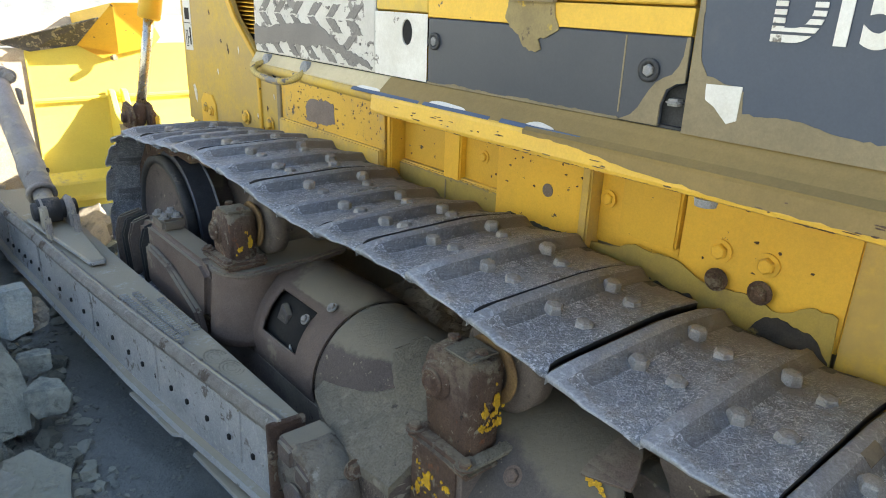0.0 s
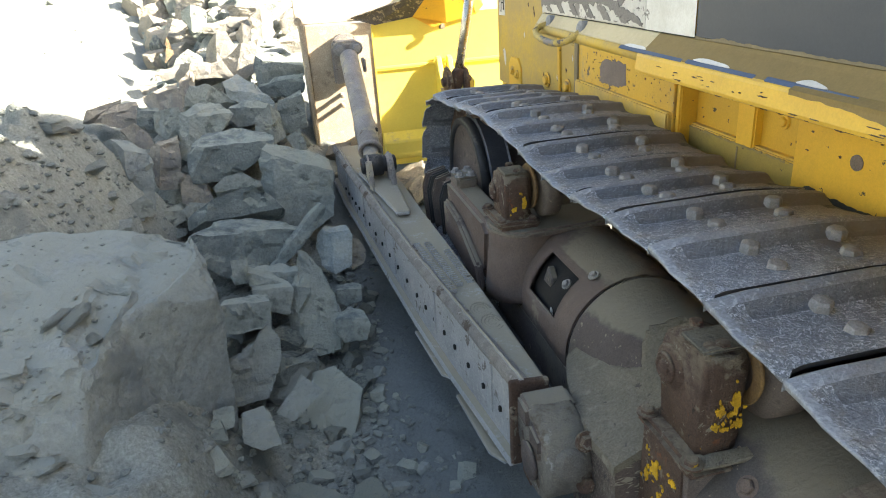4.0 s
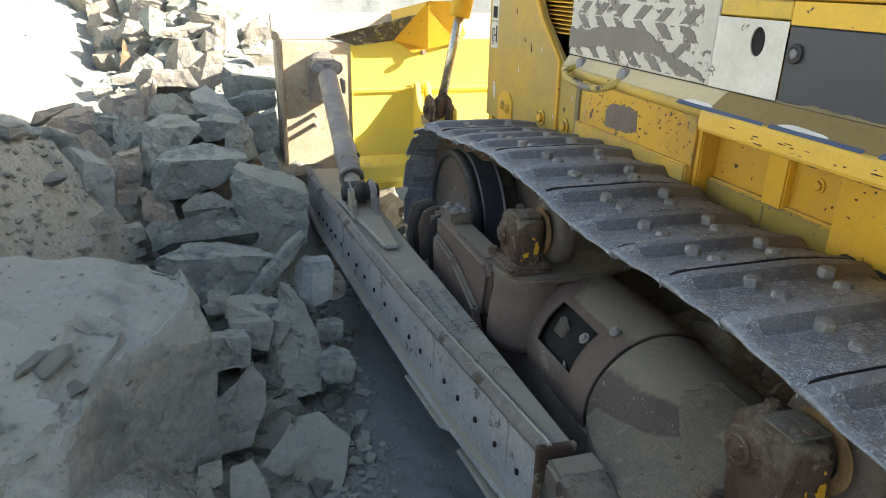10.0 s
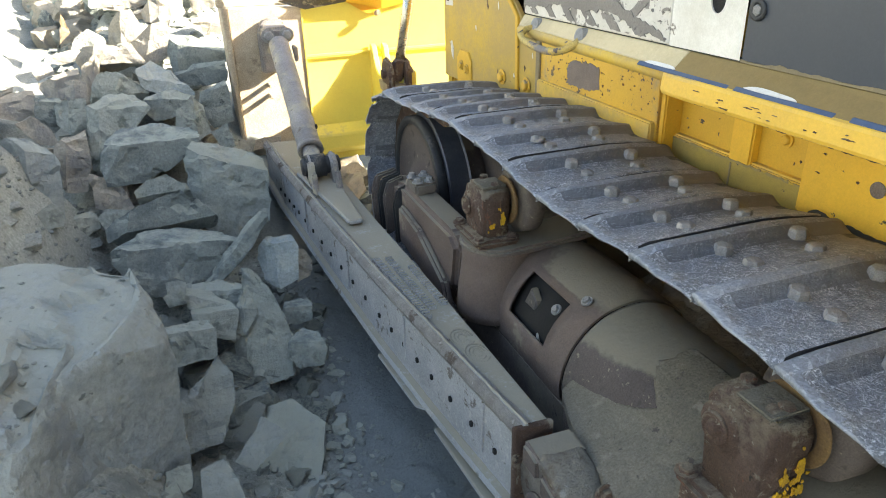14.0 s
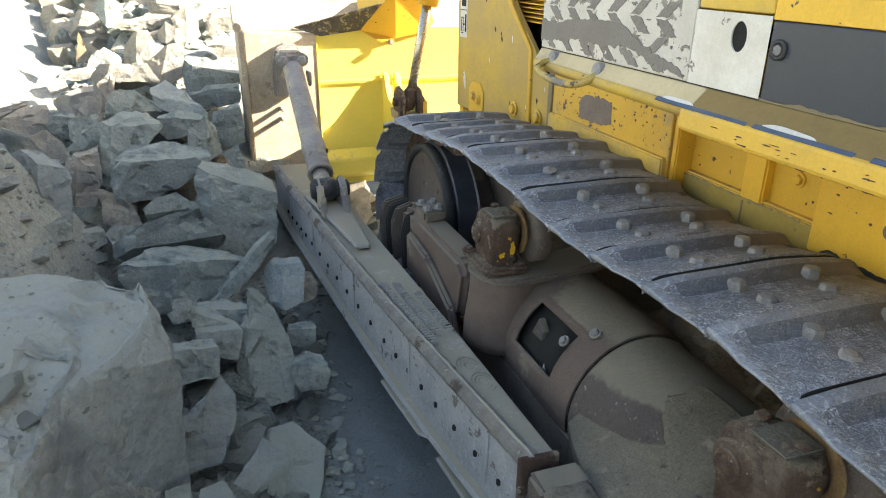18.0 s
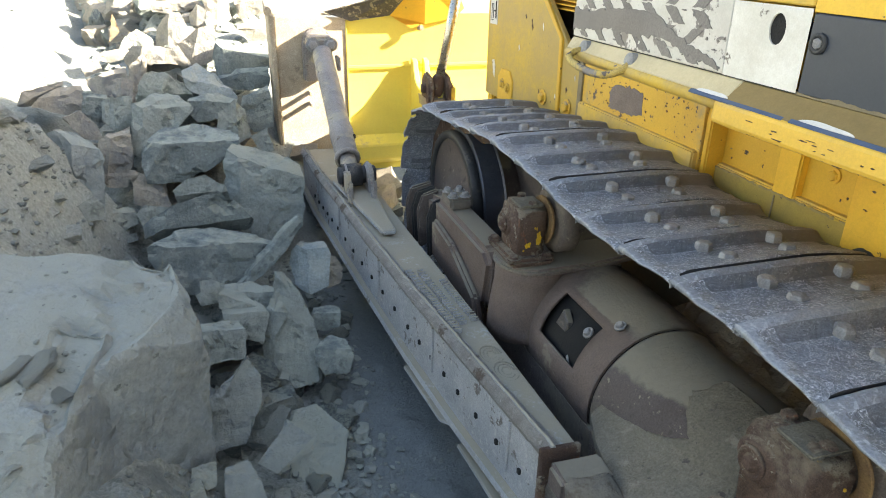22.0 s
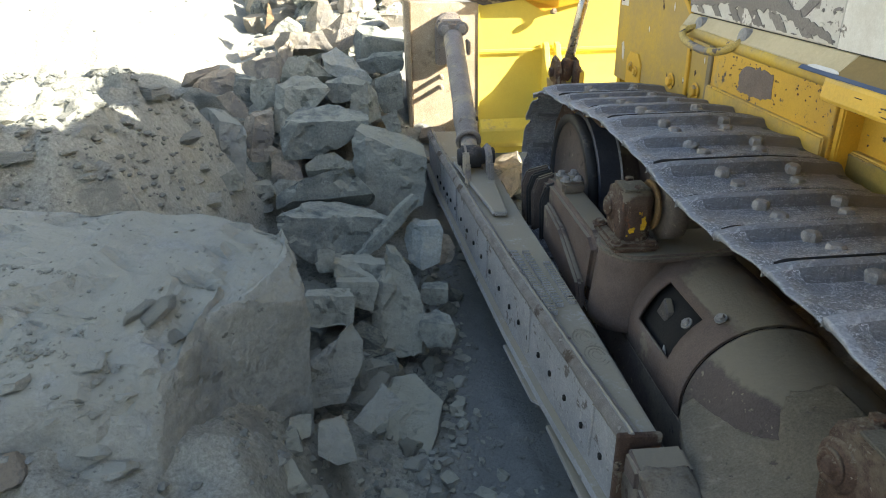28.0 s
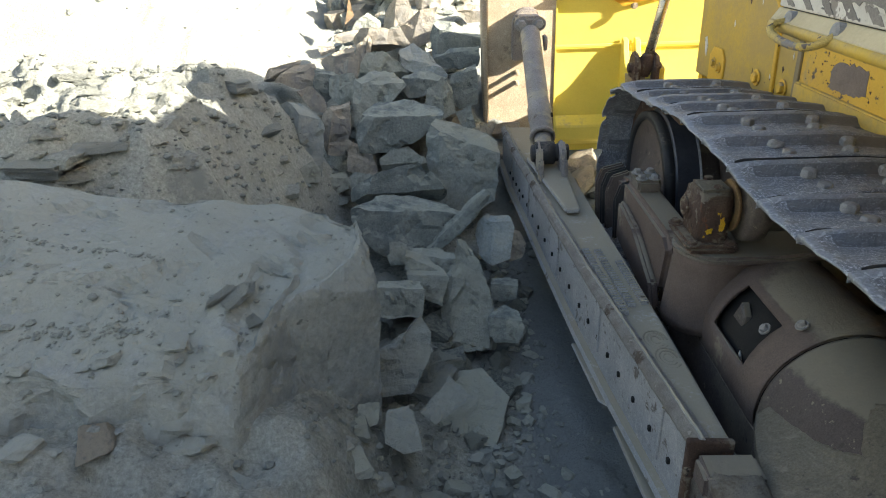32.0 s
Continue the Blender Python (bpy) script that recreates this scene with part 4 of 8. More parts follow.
def build_sprocket():
    """The drive sprocket at the rear of the track: a toothed ring bolted to a hub."""
    cy, cz, x0, n = -1.02, 0.37, 0.25, 27
    ring = []
    for k in range(n * 8):
        a = 2 * math.pi * k / (n * 8)
        r = 0.530 + 0.044 * math.cos(n * a) - 0.010 * math.cos(2 * n * a)
        ring.append((x0, cy + r * math.cos(a), cz + r * math.sin(a)))
    sp = part("sprocket", slab(ring, (0.07, 0, 0), 0.004), BROWN_FRAME, dozer, "worn drive sprocket with bolted segments")
    part("hub", turned([(0.0, 0.445), (0.026, 0.442), (0.030, 0.438), (0.032, 0.345), (0.05, 0.33)], (x0, cy, cz), (-1, 0, 0), 48), BARE_BROWN, sp, "", True)
    for k in range(26):
        a = 2 * math.pi * k / 26 + 0.06
        o = (x0 - 0.031, cy + 0.398 * math.cos(a), cz + 0.398 * math.sin(a))
        part("bolt", hexbolt(o, (-1, 0, 0), 0.017, 0.016), BARE_BROWN, sp)


build_sprocket()


# ---- the push arm, its joint and the tilt cylinder ----
ARM_O = [(-0.222, 0.306), (-0.277, 0.85), (-0.325, 1.30), (-0.380, 1.92), (-0.430, 2.50), (-0.470, 2.85), (-0.500, 3.25)]
ARM_I = [(-0.118, 0.318), (-0.122, 0.85), (-0.140, 1.30), (-0.165, 1.92), (-0.178, 2.50), (-0.20, 2.85), (-0.25, 3.25)]
ARM_TOP = [0.488, 0.474, 0.468, 0.464, 0.470, 0.482, 0.500]
ARM_LOW = [0.200, 0.172, 0.172, 0.182, 0.200, 0.225, 0.27]


def build_arm():
    rings, edge, foot, bead, inner = [], [], [], [], []
    for (ox, oy), (ix, iy), zt, zl in zip(ARM_O, ARM_I, ARM_TOP, ARM_LOW):
        rings.append([(ox + 0.012, oy, zt - 0.010), (ix, iy, zt - 0.014), (ix, iy, zl), (ox + 0.012, oy, zl)])
        edge.append([(ox + 0.004, oy, zt - 0.040), (ox - 0.003, oy, zt - 0.022), (ox + 0.006, oy, zt - 0.004), (ox + 0.020, oy, zt + 0.003), (ox + 0.026, oy, zt - 0.02), (ox + 0.016, oy, zt - 0.06)])
        bead.append([(ox + 0.021, oy, zt - 0.012), (ox + 0.021, oy, zt + 0.005), (ox + 0.026, oy, zt + 0.009), (ox + 0.031, oy, zt + 0.005), (ox + 0.032, oy, zt - 0.014)])
        inner.append([(ox + 0.032, oy, zt - 0.012), (ox + 0.033, oy, zt - 0.004), (ox + 0.046, oy, zt - 0.004), (ox + 0.050, oy, zt - 0.012)])
        foot.append([(ox - 0.010, oy, zl + 0.006), (ox + 0.012, oy, zl + 0.012), (ox + 0.02, oy, zl - 0.010), (ox - 0.018, oy, zl - 0.012)])
    bm = strip(rings)
    bmesh.ops.bevel(bm, geom=[e for e in bm.edges if abs((e.verts[0].co - e.verts[1].co).normalized().y) > 0.8], offset=0.012, segments=2, affect="EDGES")
    arm = part("push_arm", bm, ARM_PAINT, dozer, "grey dusty steel push arm")
    for name, sets, mat, label in (("arm_edge", edge, ARM_RUST, "worn rusty weld along the arm's edge"), ("edge_bead", bead, ARM_PAINT, ""), ("weld_band", inner, ARM_RUST, "")):
        fine = []
        for p, q in zip(sets, sets[1:]):
            fine += [[Vector(a).lerp(Vector(b), k / 30) for a, b in zip(p, q)] for k in range(30)]
        part(name, wobble(strip(fine + [sets[-1]]), 0.0035, 45), mat, arm, label)
    part("arm_foot", strip(foot), ARM_PAINT, arm)

    def at(s, top=True):
        s *= len(ARM_O) - 1
        i = min(int(s), len(ARM_O) - 2)
        f = s - i
        L = lambda a, b: a + (b - a) * f
        return Vector((L(ARM_O[i][0], ARM_O[i + 1][0]), L(ARM_O[i][1], ARM_O[i + 1][1]), L(ARM_TOP[i], ARM_TOP[i + 1]))), Vector((L(ARM_I[i][0], ARM_I[i + 1][0]), L(ARM_I[i][1], ARM_I[i + 1][1]), L(ARM_TOP[i], ARM_TOP[i + 1]) - 0.012))

    # bolt holes along the outer side: black boxes whose colour stands for their shade
    for k in range(20):
        o, i = at(0.040 + 0.043 * k)
        part("bolt_hole", box(o.x + 0.004, o.x + 0.02, o.y - 0.007, o.y + 0.007, o.z - 0.190, o.z - 0.172, 0.002, 1), BLACK, arm)
    for k in range(5):
        o, i = at(0.06 + 0.19 * k)
        part("weld_seam", pipe([(o.x + 0.008, o.y, o.z - 0.05), (o.x + 0.008, o.y + 0.01, o.z - 0.24)], 0.005, 6), ARM_PAINT, arm)
    # anti-slip ribs on the top
    for row, (f, k0, k1) in enumerate(((0.30, 0, 26), (0.55, 3, 26), (0.85, 4, 22))):
        for k in range(k0, k1):
            o, i = at(0.205 + 0.0068 * k)
            p = o.lerp(i, f)
            part("tread_rib", slab([(p.x - 0.013, p.y - 0.003, p.z - 0.012), (p.x + 0.013, p.y - 0.003, p.z - 0.012), (p.x + 0.013, p.y + 0.003, p.z - 0.012), (p.x - 0.013, p.y + 0.003, p.z - 0.012)], (0, 0, 0.024), 0.0), ARM_PAINT, arm)
    # rings of dried mud left on the top
    for s, f in ((0.150, 0.62), (0.118, 0.66)):
        o, i = at(s)
        p = o.lerp(i, f)
        for k in range(3):
            part("mud_ring", pipe([(p.x + (0.014 + 0.011 * k) * math.cos(a), p.y + (0.022 + 0.016 * k) * math.sin(a), p.z - 0.006) for a in np.linspace(0, 5.6, 16)], 0.0035, 5), DUST_FILM, arm)
    # wedge plate under the clevis
    o, i = at(0.62)
    part("clevis_base", slab([(-0.30, 1.85, 0.462), (-0.235, 1.85, 0.462), (-0.215, 2.62, 0.468), (-0.40, 2.62, 0.468)], (0, 0, 0.026), 0.006), ARM_PAINT, arm)
    for x in (-0.375, -0.255):
        part("clevis_ear", slab([(x, 2.34, 0.48), (x, 2.56, 0.48), (x, 2.53, 0.60), (x, 2.45, 0.635), (x, 2.37, 0.60)], (0.035, 0, 0), 0.012, 2), CYL_GREY, arm)
        part("ear_horn", slab([(x, 2.26, 0.47), (x, 2.31, 0.47), (x, 2.31, 0.58), (x, 2.28, 0.585)], (0.028, 0, 0), 0.010, 2), CYL_GREY, arm)
    part("clevis_pin", rod((-0.395, 2.45, 0.565), (-0.20, 2.45, 0.565), 0.045, 20, 0.006), DARK_STEEL_AND_GAPS, arm, "", True)
    part("skid_plate", slab([(-0.262, 0.83, 0.150), (-0.318, 0.90, 0.145), (-0.350, 1.28, 0.130), (-0.29, 1.28, 0.130), (-0.21, 0.83, 0.150)], (0, 0, 0.014), 0.004), ARM_PAINT, arm)
    part("skid_plate", slab([(-0.292, 0.785, 0.122), (-0.270, 0.43, 0.135), (-0.238, 0.372, 0.138), (-0.180, 0.372, 0.138), (-0.20, 0.80, 0.122)], (0, 0, 0.016), 0.005), ARM_PAINT, arm)
    part("end_flange", slab([(-0.236, 0.296, 0.195), (-0.112, 0.308, 0.195), (-0.112, 0.308, 0.476), (-0.236, 0.296, 0.492)], (0, 0.020, 0), 0.005), RUST, arm)
    # the joint behind the arm
    bm = turned([(0.0, 0.118), (0.012, 0.130), (0.115, 0.130), (0.127, 0.118)], (-0.212, 0.185, 0.335), (1, 0, 0), 40)
    bmesh.ops.subdivide_edges(bm, edges=[e for e in bm.edges if e.calc_length() > 0.05], cuts=2, use_grid_fill=True)
    j = part("arm_joint", wobble(bm, 0.008, 14), JOINT_WORN, dozer, "rusty ball joint clamp of the push arm", True)
    for y0, y1, z0 in ((0.195, 0.285, 0.452), (0.105, 0.188, 0.430)):
        part("joint_cap", wobble(slab([(-0.222, y1, z0 - 0.06), (-0.222, y1, z0 + 0.016), (-0.222, y0, z0 + 0.010 - 0.018 * (y0 < 0.15)), (-0.222, y0, z0 - 0.06)], (0.145, 0, 0), 0.012, 3), 0.004, 25), BROWN_FRAME, j)
    part("joint_web", wobble(box(-0.205, -0.09, 0.20, 0.305, 0.16, 0.36, 0.02, 2), 0.004, 18), RUST, j)
    part("joint_boss", turned([(0, 0.046), (0.03, 0.046), (0.042, 0.036), (0.042, 0.0)], (-0.150, 0.085, 0.365), (0.15, -1, 0.2), 26), JOINT_WORN, j, "", True)
    part("joint_pin", turned([(0, 0.055), (0.010, 0.055), (0.014, 0.045)], (-0.214, 0.19, 0.30), (-1, 0, 0), 26), BROWN_FRAME, j, "", True)
    for y, z in ((0.07, 0.43), (0.06, 0.30)):
        part("bolt", hexbolt((-0.105, y, z), (0, -1, 0.3), 0.020, 0.02), RUST, j)
    # tilt cylinder from the arm up to the blade's corner
    a, b = Vector((-0.325, 2.45, 0.565)), Vector((-0.305, 3.52, 1.075))
    d = (b - a).normalized()
    c = part("tilt_cylinder", turned([(0.125, 0.050), (0.135, 0.062), (0.26, 0.062), (0.27, 0.066), (0.36, 0.066), (0.37, 0.060), (1.02, 0.060), (1.10, 0.060), (1.11, 0.05)], a, d, 32), CYL_GREY, dozer, "grey hydraulic tilt cylinder with chipped paint", True)
    part("cylinder_rod", turned([(0.02, 0.044), (0.13, 0.044)], a, d, 24), CYL_GREY, c, "", True)
    part("rod_end", turned([(-0.050, 0.06), (0.05, 0.06)], a + Vector((0.0, 0, 0)), (1, 0, 0), 26), DARK_STEEL_AND_GAPS, c, "", True)
    part("gland_ring", turned([(0.118, 0.050), (0.118, 0.069), (0.140, 0.069), (0.140, 0.050)], a, d, 30, True), CYL_GREY, c, "", True)
    part("grease_port", rod(a + d * 0.30 + Vector((0.045, -0.03, 0.01)), a + d * 0.30 + Vector((0.062, -0.04, 0.014)), 0.013, 12), BLACK, c)
    part("cylinder_head", box(-0.385, -0.225, 3.46, 3.64, 1.035, 1.135, 0.02, 3), CYL_GREY, c)
    for x in (-0.36, -0.25):
        part("bolt", hexbolt((x, 3.455, 1.09), (0, -1, 0), 0.03, 0.03), BOLT_STEEL, c)
    part("side_lug", slab([(-0.225, 3.40, 0.93), (-0.225, 3.40, 1.02), (-0.225, 3.50, 1.02)], (0.025, 0, 0), 0.006), CYL_GREY, c)


build_arm()


# ---- the blade ----
def build_blade():
    yb = 3.74
    # curved rear plate, hollow towards the front
    rows = []
    for k in range(13):
        z = 0.18 + (1.24 - 0.18) * k / 12
        bow = 0.14 * math.sin(math.pi * k / 12)
        rows.append([(-0.10, yb + bow * 0.4, z), (2.75, yb + bow * 0.4, z), (2.75, yb + bow * 0.4 + 0.03, z), (-0.10, yb + bow * 0.4 + 0.03, z)])
    blade = part("blade", strip(rows), BLADE_YELLOW, dozer, "sunlit yellow dozer blade seen from behind")
    part("end_plate", slab([(-0.56, yb, 0.33), (-0.10, yb, 0.33), (-0.10, yb, 1.22), (-0.56, yb, 1.235)], (0, 0.04, 0), 0.006), BLADE_SCOURED, blade, "scoured pale end plate of the blade")
    # the cylinder's mount on the end plate, and two lugs that throw long shadows
    part("cylinder_mount", slab([(-0.40, yb, 0.83), (-0.40, yb, 1.08), (-0.38, yb, 1.14), (-0.34, yb, 1.165), (-0.25, yb, 1.165), (-0.22, yb, 1.10), (-0.22, yb, 0.86)], (0, -0.11, 0), 0.012, 2), CYL_GREY, blade, "cast mount of the tilt cylinder")
    for z in (0.735, 0.665):
        part("mount_lug", slab([(-0.375, yb, z), (-0.375, yb, z + 0.026), (-0.350, yb, z + 0.026), (-0.350, yb, z)], (0, -0.085, 0), 0.005), BLADE_SCOURED, blade)
    part("end_edge", slab([(-0.59, yb - 0.05, 0.34), (-0.56, yb - 0.05, 0.34), (-0.56, yb - 0.05, 1.24), (-0.60, yb - 0.05, 1.26)], (0, 0.30, 0), 0.008), BLADE_SCOURED, blade, "bare steel side cutter")
    part("vertical_rib", box(-0.106, -0.096, yb - 0.010, yb + 0.01, 0.50, 1.20, 0.003), BLADE_YELLOW, blade)
    part("cross_rib", slab([(-0.10, yb + 0.020, 0.890), (2.75, yb + 0.020, 0.890), (2.75, yb + 0.03, 0.885), (-0.10, yb + 0.03, 0.885)], (0, 0, 0.022), 0.004), BLADE_YELLOW, blade)
    part("top_plate", slab([(-0.62, yb, 1.24), (2.75, yb, 1.20), (2.75, yb + 0.10, 1.42), (-0.62, yb + 0.10, 1.40)], (0, 0.03, 0.0), 0.006), BLADE_SCOURED, blade, "scoured top edge plate with yellow remains")
    part("lifting_eye", turned([(-0.02, 0.024), (0.03, 0.024)], (-0.60, yb - 0.03, 1.27), (0, 1, 0), 20), BLADE_SCOURED, blade)
    # an overhanging yellow gusset, and a scoured side plate coloured dark for its shade
    foot = [(0.194, yb - 0.01, 1.232), (0.334, yb - 0.03, 1.151), (0.433, yb - 0.03, 1.178), (0.657, yb - 0.02, 1.217), (0.716, yb - 0.01, 1.274)]
    apex = [(0.365, yb - 0.27, 1.498), (0.52, yb - 0.27, 1.50)]
    gs = bmesh.new()
    low = [gs.verts.new(p) for p in foot]
    top = [gs.verts.new(p) for p in apex]
    back = [gs.verts.new((x, yb + 0.09, 1.42)) for x in (0.20, 0.71)]
    for ring in ((low[0], low[1], low[2], top[0]), (low[2], low[3], low[4], top[1], top[0]), (low[4], back[1], top[1]), (low[0], top[0], back[0]), (top[0], top[1], back[1], back[0]), (low[4], low[3], low[2], low[1], low[0], back[0], back[1])):
        gs.faces.new(ring)
    # hood yellow, more orange than the blade's: the gusset's shade put into colour
    part("gusset", gs, YELLOW, blade, "yellow overhanging gusset plate")
    part("gusset_side", slab([(-0.243, yb - 0.005, 1.256), (-0.075, yb - 0.012, 1.200), (0.192, yb - 0.014, 1.232), (0.300, yb - 0.185, 1.405)], (-0.006, 0.010, 0.004), 0.0), SCRAPED_SHADED, blade, "speckled scoured plate beside the gusset, shade in its colour")
    part("gusset_lug", wobble(box(0.375, 0.415, yb - 0.07, yb - 0.03, 1.135, 1.175, 0.008), 0.006, 30), BLADE_BARE, blade)
    for x in (0.345, 0.425):
        part("lift_ear", slab([(x, yb + 0.03, 0.95), (x, yb - 0.02, 0.935), (x, yb - 0.045, 0.875), (x, yb - 0.09, 0.805), (x, yb - 0.15, 0.780), (x, yb - 0.21, 0.775), (x, yb - 0.30, 0.80), (x, yb - 0.50, 0.88), (x, yb - 0.62, 0.86), (x, yb - 0.62, 0.74), (x, yb - 0.30, 0.55), (x, yb - 0.16, 0.32), (x, yb + 0.02, 0.25)], (0.04, 0, 0), 0.006), BLADE_YELLOW, blade)
    part("lower_beam", slab([(-0.10, yb, 0.44), (-0.10, yb - 0.10, 0.38), (-0.10, yb - 0.10, 0.28), (-0.10, yb, 0.22)], (2.85, 0, 0), 0.01), BLADE_YELLOW, blade)
    a, b = Vector((0.345, 3.14, 0.83)), Vector((0.62, 3.21, 2.05))
    lift = part("lift_cylinder", turned([(0.05, 0.030), (0.72, 0.030)], a, b - a, 24), CHROME, dozer, "bare lift cylinder rod", True)
    part("lift_barrel", turned([(0.60, 0.050), (0.61, 0.065), (1.2, 0.065)], a, b - a, 24), YELLOW, lift, "", True)
    part("lift_rod_end", wobble(turned([(-0.02, 0.030), (0.0, 0.040), (0.09, 0.044), (0.11, 0.034)], a, b - a, 20), 0.003, 20), RUST, lift, "", True)
    for x in (0.275, 0.385):
        part("rod_clevis", wobble(slab([(x, 3.06, 0.76), (x, 3.23, 0.76), (x, 3.24, 0.90), (x, 3.19, 0.955), (x, 3.10, 0.94), (x, 3.06, 0.88)], (0.034, 0, 0), 0.012, 2), 0.004, 18), RUST, lift)
    part("clevis_bolt", rod((0.25, 3.15, 0.86), (0.445, 3.15, 0.86), 0.03, 16, 0.004), RUST, lift)
    part("rod_yoke", wobble(box(0.27, 0.42, 3.10, 3.30, 0.72, 0.82, 0.02, 2), 0.008, 15), BLADE_BARE, lift)


build_blade()


# ---- hood, guard and main frame ----
def sheet(ring_yz, x, thick=0.012, bevel=0.003):
    """An upright plate: a ring of (y, z) at x, going inward."""
    return slab([(x, y, z) for y, z in ring_yz], (thick, 0, 0), bevel)


def ragged(ring, step=0.012, amp=0.003, seed=0, closed=True):
    """A ring of (y, z) with its sides split and torn unevenly."""
    rng = random.Random(seed)
    out = []
    for (y0, z0), (y1, z1) in zip(ring, ring[1:] + (ring[:1] if closed else [])):
        n = max(1, int(math.hypot(y1 - y0, z1 - z0) / step))
        for k in range(n):
            f = k / n
            q = 0.0 if k == 0 else 1.0
            out.append((y0 + (y1 - y0) * f + q * rng.uniform(-amp, amp) * 0.6, z0 + (z1 - z0) * f + q * rng.uniform(-amp, amp)))
    return out


def build_hood():
    hx = 0.17
    part("hood", box(hx + 0.06, 2.45, -2.6, 1.08, 1.42, 2.22, 0.02), YELLOW, dozer, "yellow engine hood")
    # a hood panel with worn arrow marks, a white plate with a round hole, a grey panel and the grey-blue door
    p = part("arrow_panel", sheet([(0.372, 1.413), (1.098, 1.413), (1.098, 2.0), (0.372, 2.0)], hx), WORN_WHITE, dozer, "white panel with dark worn arrow marks")
    rng = random.Random(4)
    for row, z in enumerate((1.420, 1.504, 1.592, 1.680)):
        for k in range(8):
            y = 1.085 - 0.108 * k - 0.03 * (row % 2)
            for half in (0, 1):
                za, zb = (z, z + 0.037) if not half else (z + 0.041, z + 0.078)
                ya, yb_ = (y - 0.045, y) if not half else (y, y - 0.045)
                w = rng.uniform(0.036, 0.046)
                if ya - w < 0.378 or yb_ - w < 0.378 or max(ya, yb_) > 1.095:
                    continue
                part("arrow_mark", sheet(ragged([(ya, za), (yb_, zb), (yb_ - w, zb), (ya - w, za)], 0.010, 0.0022, 90 + 31 * row + 7 * k + half), hx - 0.0015, 0.002, 0.0), WORN_LABEL, p)
    part("worn_area", sheet(ragged([(1.096, 1.430), (1.0, 1.445), (0.85, 1.455), (0.72, 1.455), (0.63, 1.462), (0.52, 1.437), (0.42, 1.425), (0.385, 1.418), (0.40, 1.436), (0.50, 1.460), (0.60, 1.490), (0.635, 1.512), (0.70, 1.518), (0.85, 1.514), (0.95, 1.505), (1.04, 1.494), (1.096, 1.500)], 0.012, 0.006, 5), hx - 0.0028, 0.002, 0.0), WORN_LABEL, p, "area scraped down to bare grey")
    for k in range(70):
        flake("worn_fleck", hx - 0.0022, rng.uniform(0.38, 1.08), rng.uniform(1.42, 1.66), rng.uniform(0.006, 0.03), rng.uniform(0.004, 0.014), 300 + k, "x", WORN_LABEL if k % 3 else WORN_WHITE, p)
    # white plate, its hole cut through
    bm = bmesh.new()
    cy, cz, r, n = 0.2315, 1.526, 0.031, 32
    y0, y1, z0, z1 = 0.1485, 0.3705, 1.413, 1.572
    angles = sorted([2 * math.pi * k / (n - 4) + 0.01 for k in range(n - 4)] + [math.atan2(z - cz, y - cy) % (2 * math.pi) for y in (y0, y1) for z in (z0, z1)])
    ring = [bm.verts.new((hx, cy + 0.72 * r * math.cos(a), cz + r * math.sin(a))) for a in angles]
    ring2 = [bm.verts.new((hx + 0.004, v.co.y, v.co.z)) for v in ring]
    rim = []
    for k in range(n):
        a = angles[k]
        c, s = math.cos(a), math.sin(a)
        t = min(((y1 - cy) / c if c > 1e-6 else (y0 - cy) / c if c < -1e-6 else 9), ((z1 - cz) / s if s > 1e-6 else (z0 - cz) / s if s < -1e-6 else 9))
        rim.append(bm.verts.new((hx, cy + t * c, cz + t * s)))
    for k in range(n):
        k2 = (k + 1) % n
        bm.faces.new((ring[k], ring[k2], rim[k2], rim[k]))
        bm.faces.new((ring[k], ring2[k], ring2[k2], ring[k2]))
    w = part("white_plate", bm, WHITE_PAINT, dozer, "white plate with a round hole")
    # black tube and floor put the hole's shade into the colour
    part("hole_back", turned([(0, 0.034), (0.050, 0.034), (0.050, 0.030), (0.001, 0.030)], (hx + 0.0045, cy, cz), (1, 0, 0), 24), BLACK, w)
    part("hole_floor", turned([(0, 0.04), (0.002, 0.04)], (hx + 0.05, cy, cz), (1, 0, 0), 24), BLACK, w)
    g = part("grey_panel", sheet([(0.146, 1.413), (0.146, 1.565), (-0.556, 1.566), (-0.557, 1.490), (-0.540, 1.4865), (-0.522, 1.475), (-0.514, 1.45), (-0.514, 1.412)], hx), GREY_PAINT, dozer, "dark grey hood panel with scuffed paint")
    part("panel_dirt", sheet([(-0.43, 1.4125), (-0.455, 1.424), (-0.470, 1.440), (-0.478, 1.455), (-0.487, 1.470), (-0.500, 1.487), (-0.516, 1.497), (-0.530, 1.503), (-0.541, 1.518), (-0.547, 1.535), (-0.549, 1.5655), (-0.5555, 1.5655), (-0.5565, 1.4915), (-0.540, 1.4880), (-0.5215, 1.4765), (-0.5135, 1.45), (-0.5135, 1.4125)], hx - 0.0008, 0.01, 0.0), DIRTY_EDGE, g)
    part("dirt_edge", sheet([(0.145, 1.4105)] + [(float(y), 1.4165 + 0.006 * noise.noise(Vector((y * 14, 1, 0))) + 0.004 * noise.noise(Vector((y * 60, 1, 0)))) for y in np.arange(0.145, -0.43, -0.010)] + [(-0.43, 1.4105)], hx - 0.0008, 0.008, 0.0), DIRTY_EDGE, g)
    for y, z, rr in ((0.118, 1.512, 0.020), (-0.484, 1.506, 0.021)):
        part("latch_ring", turned([(-0.004, rr), (0.004, rr), (0.004, rr * 0.62), (-0.001, rr * 0.55)], (hx - 0.002, y, z), (-1, 0, 0), 26), DARK_STEEL_AND_GAPS, g, "", True)
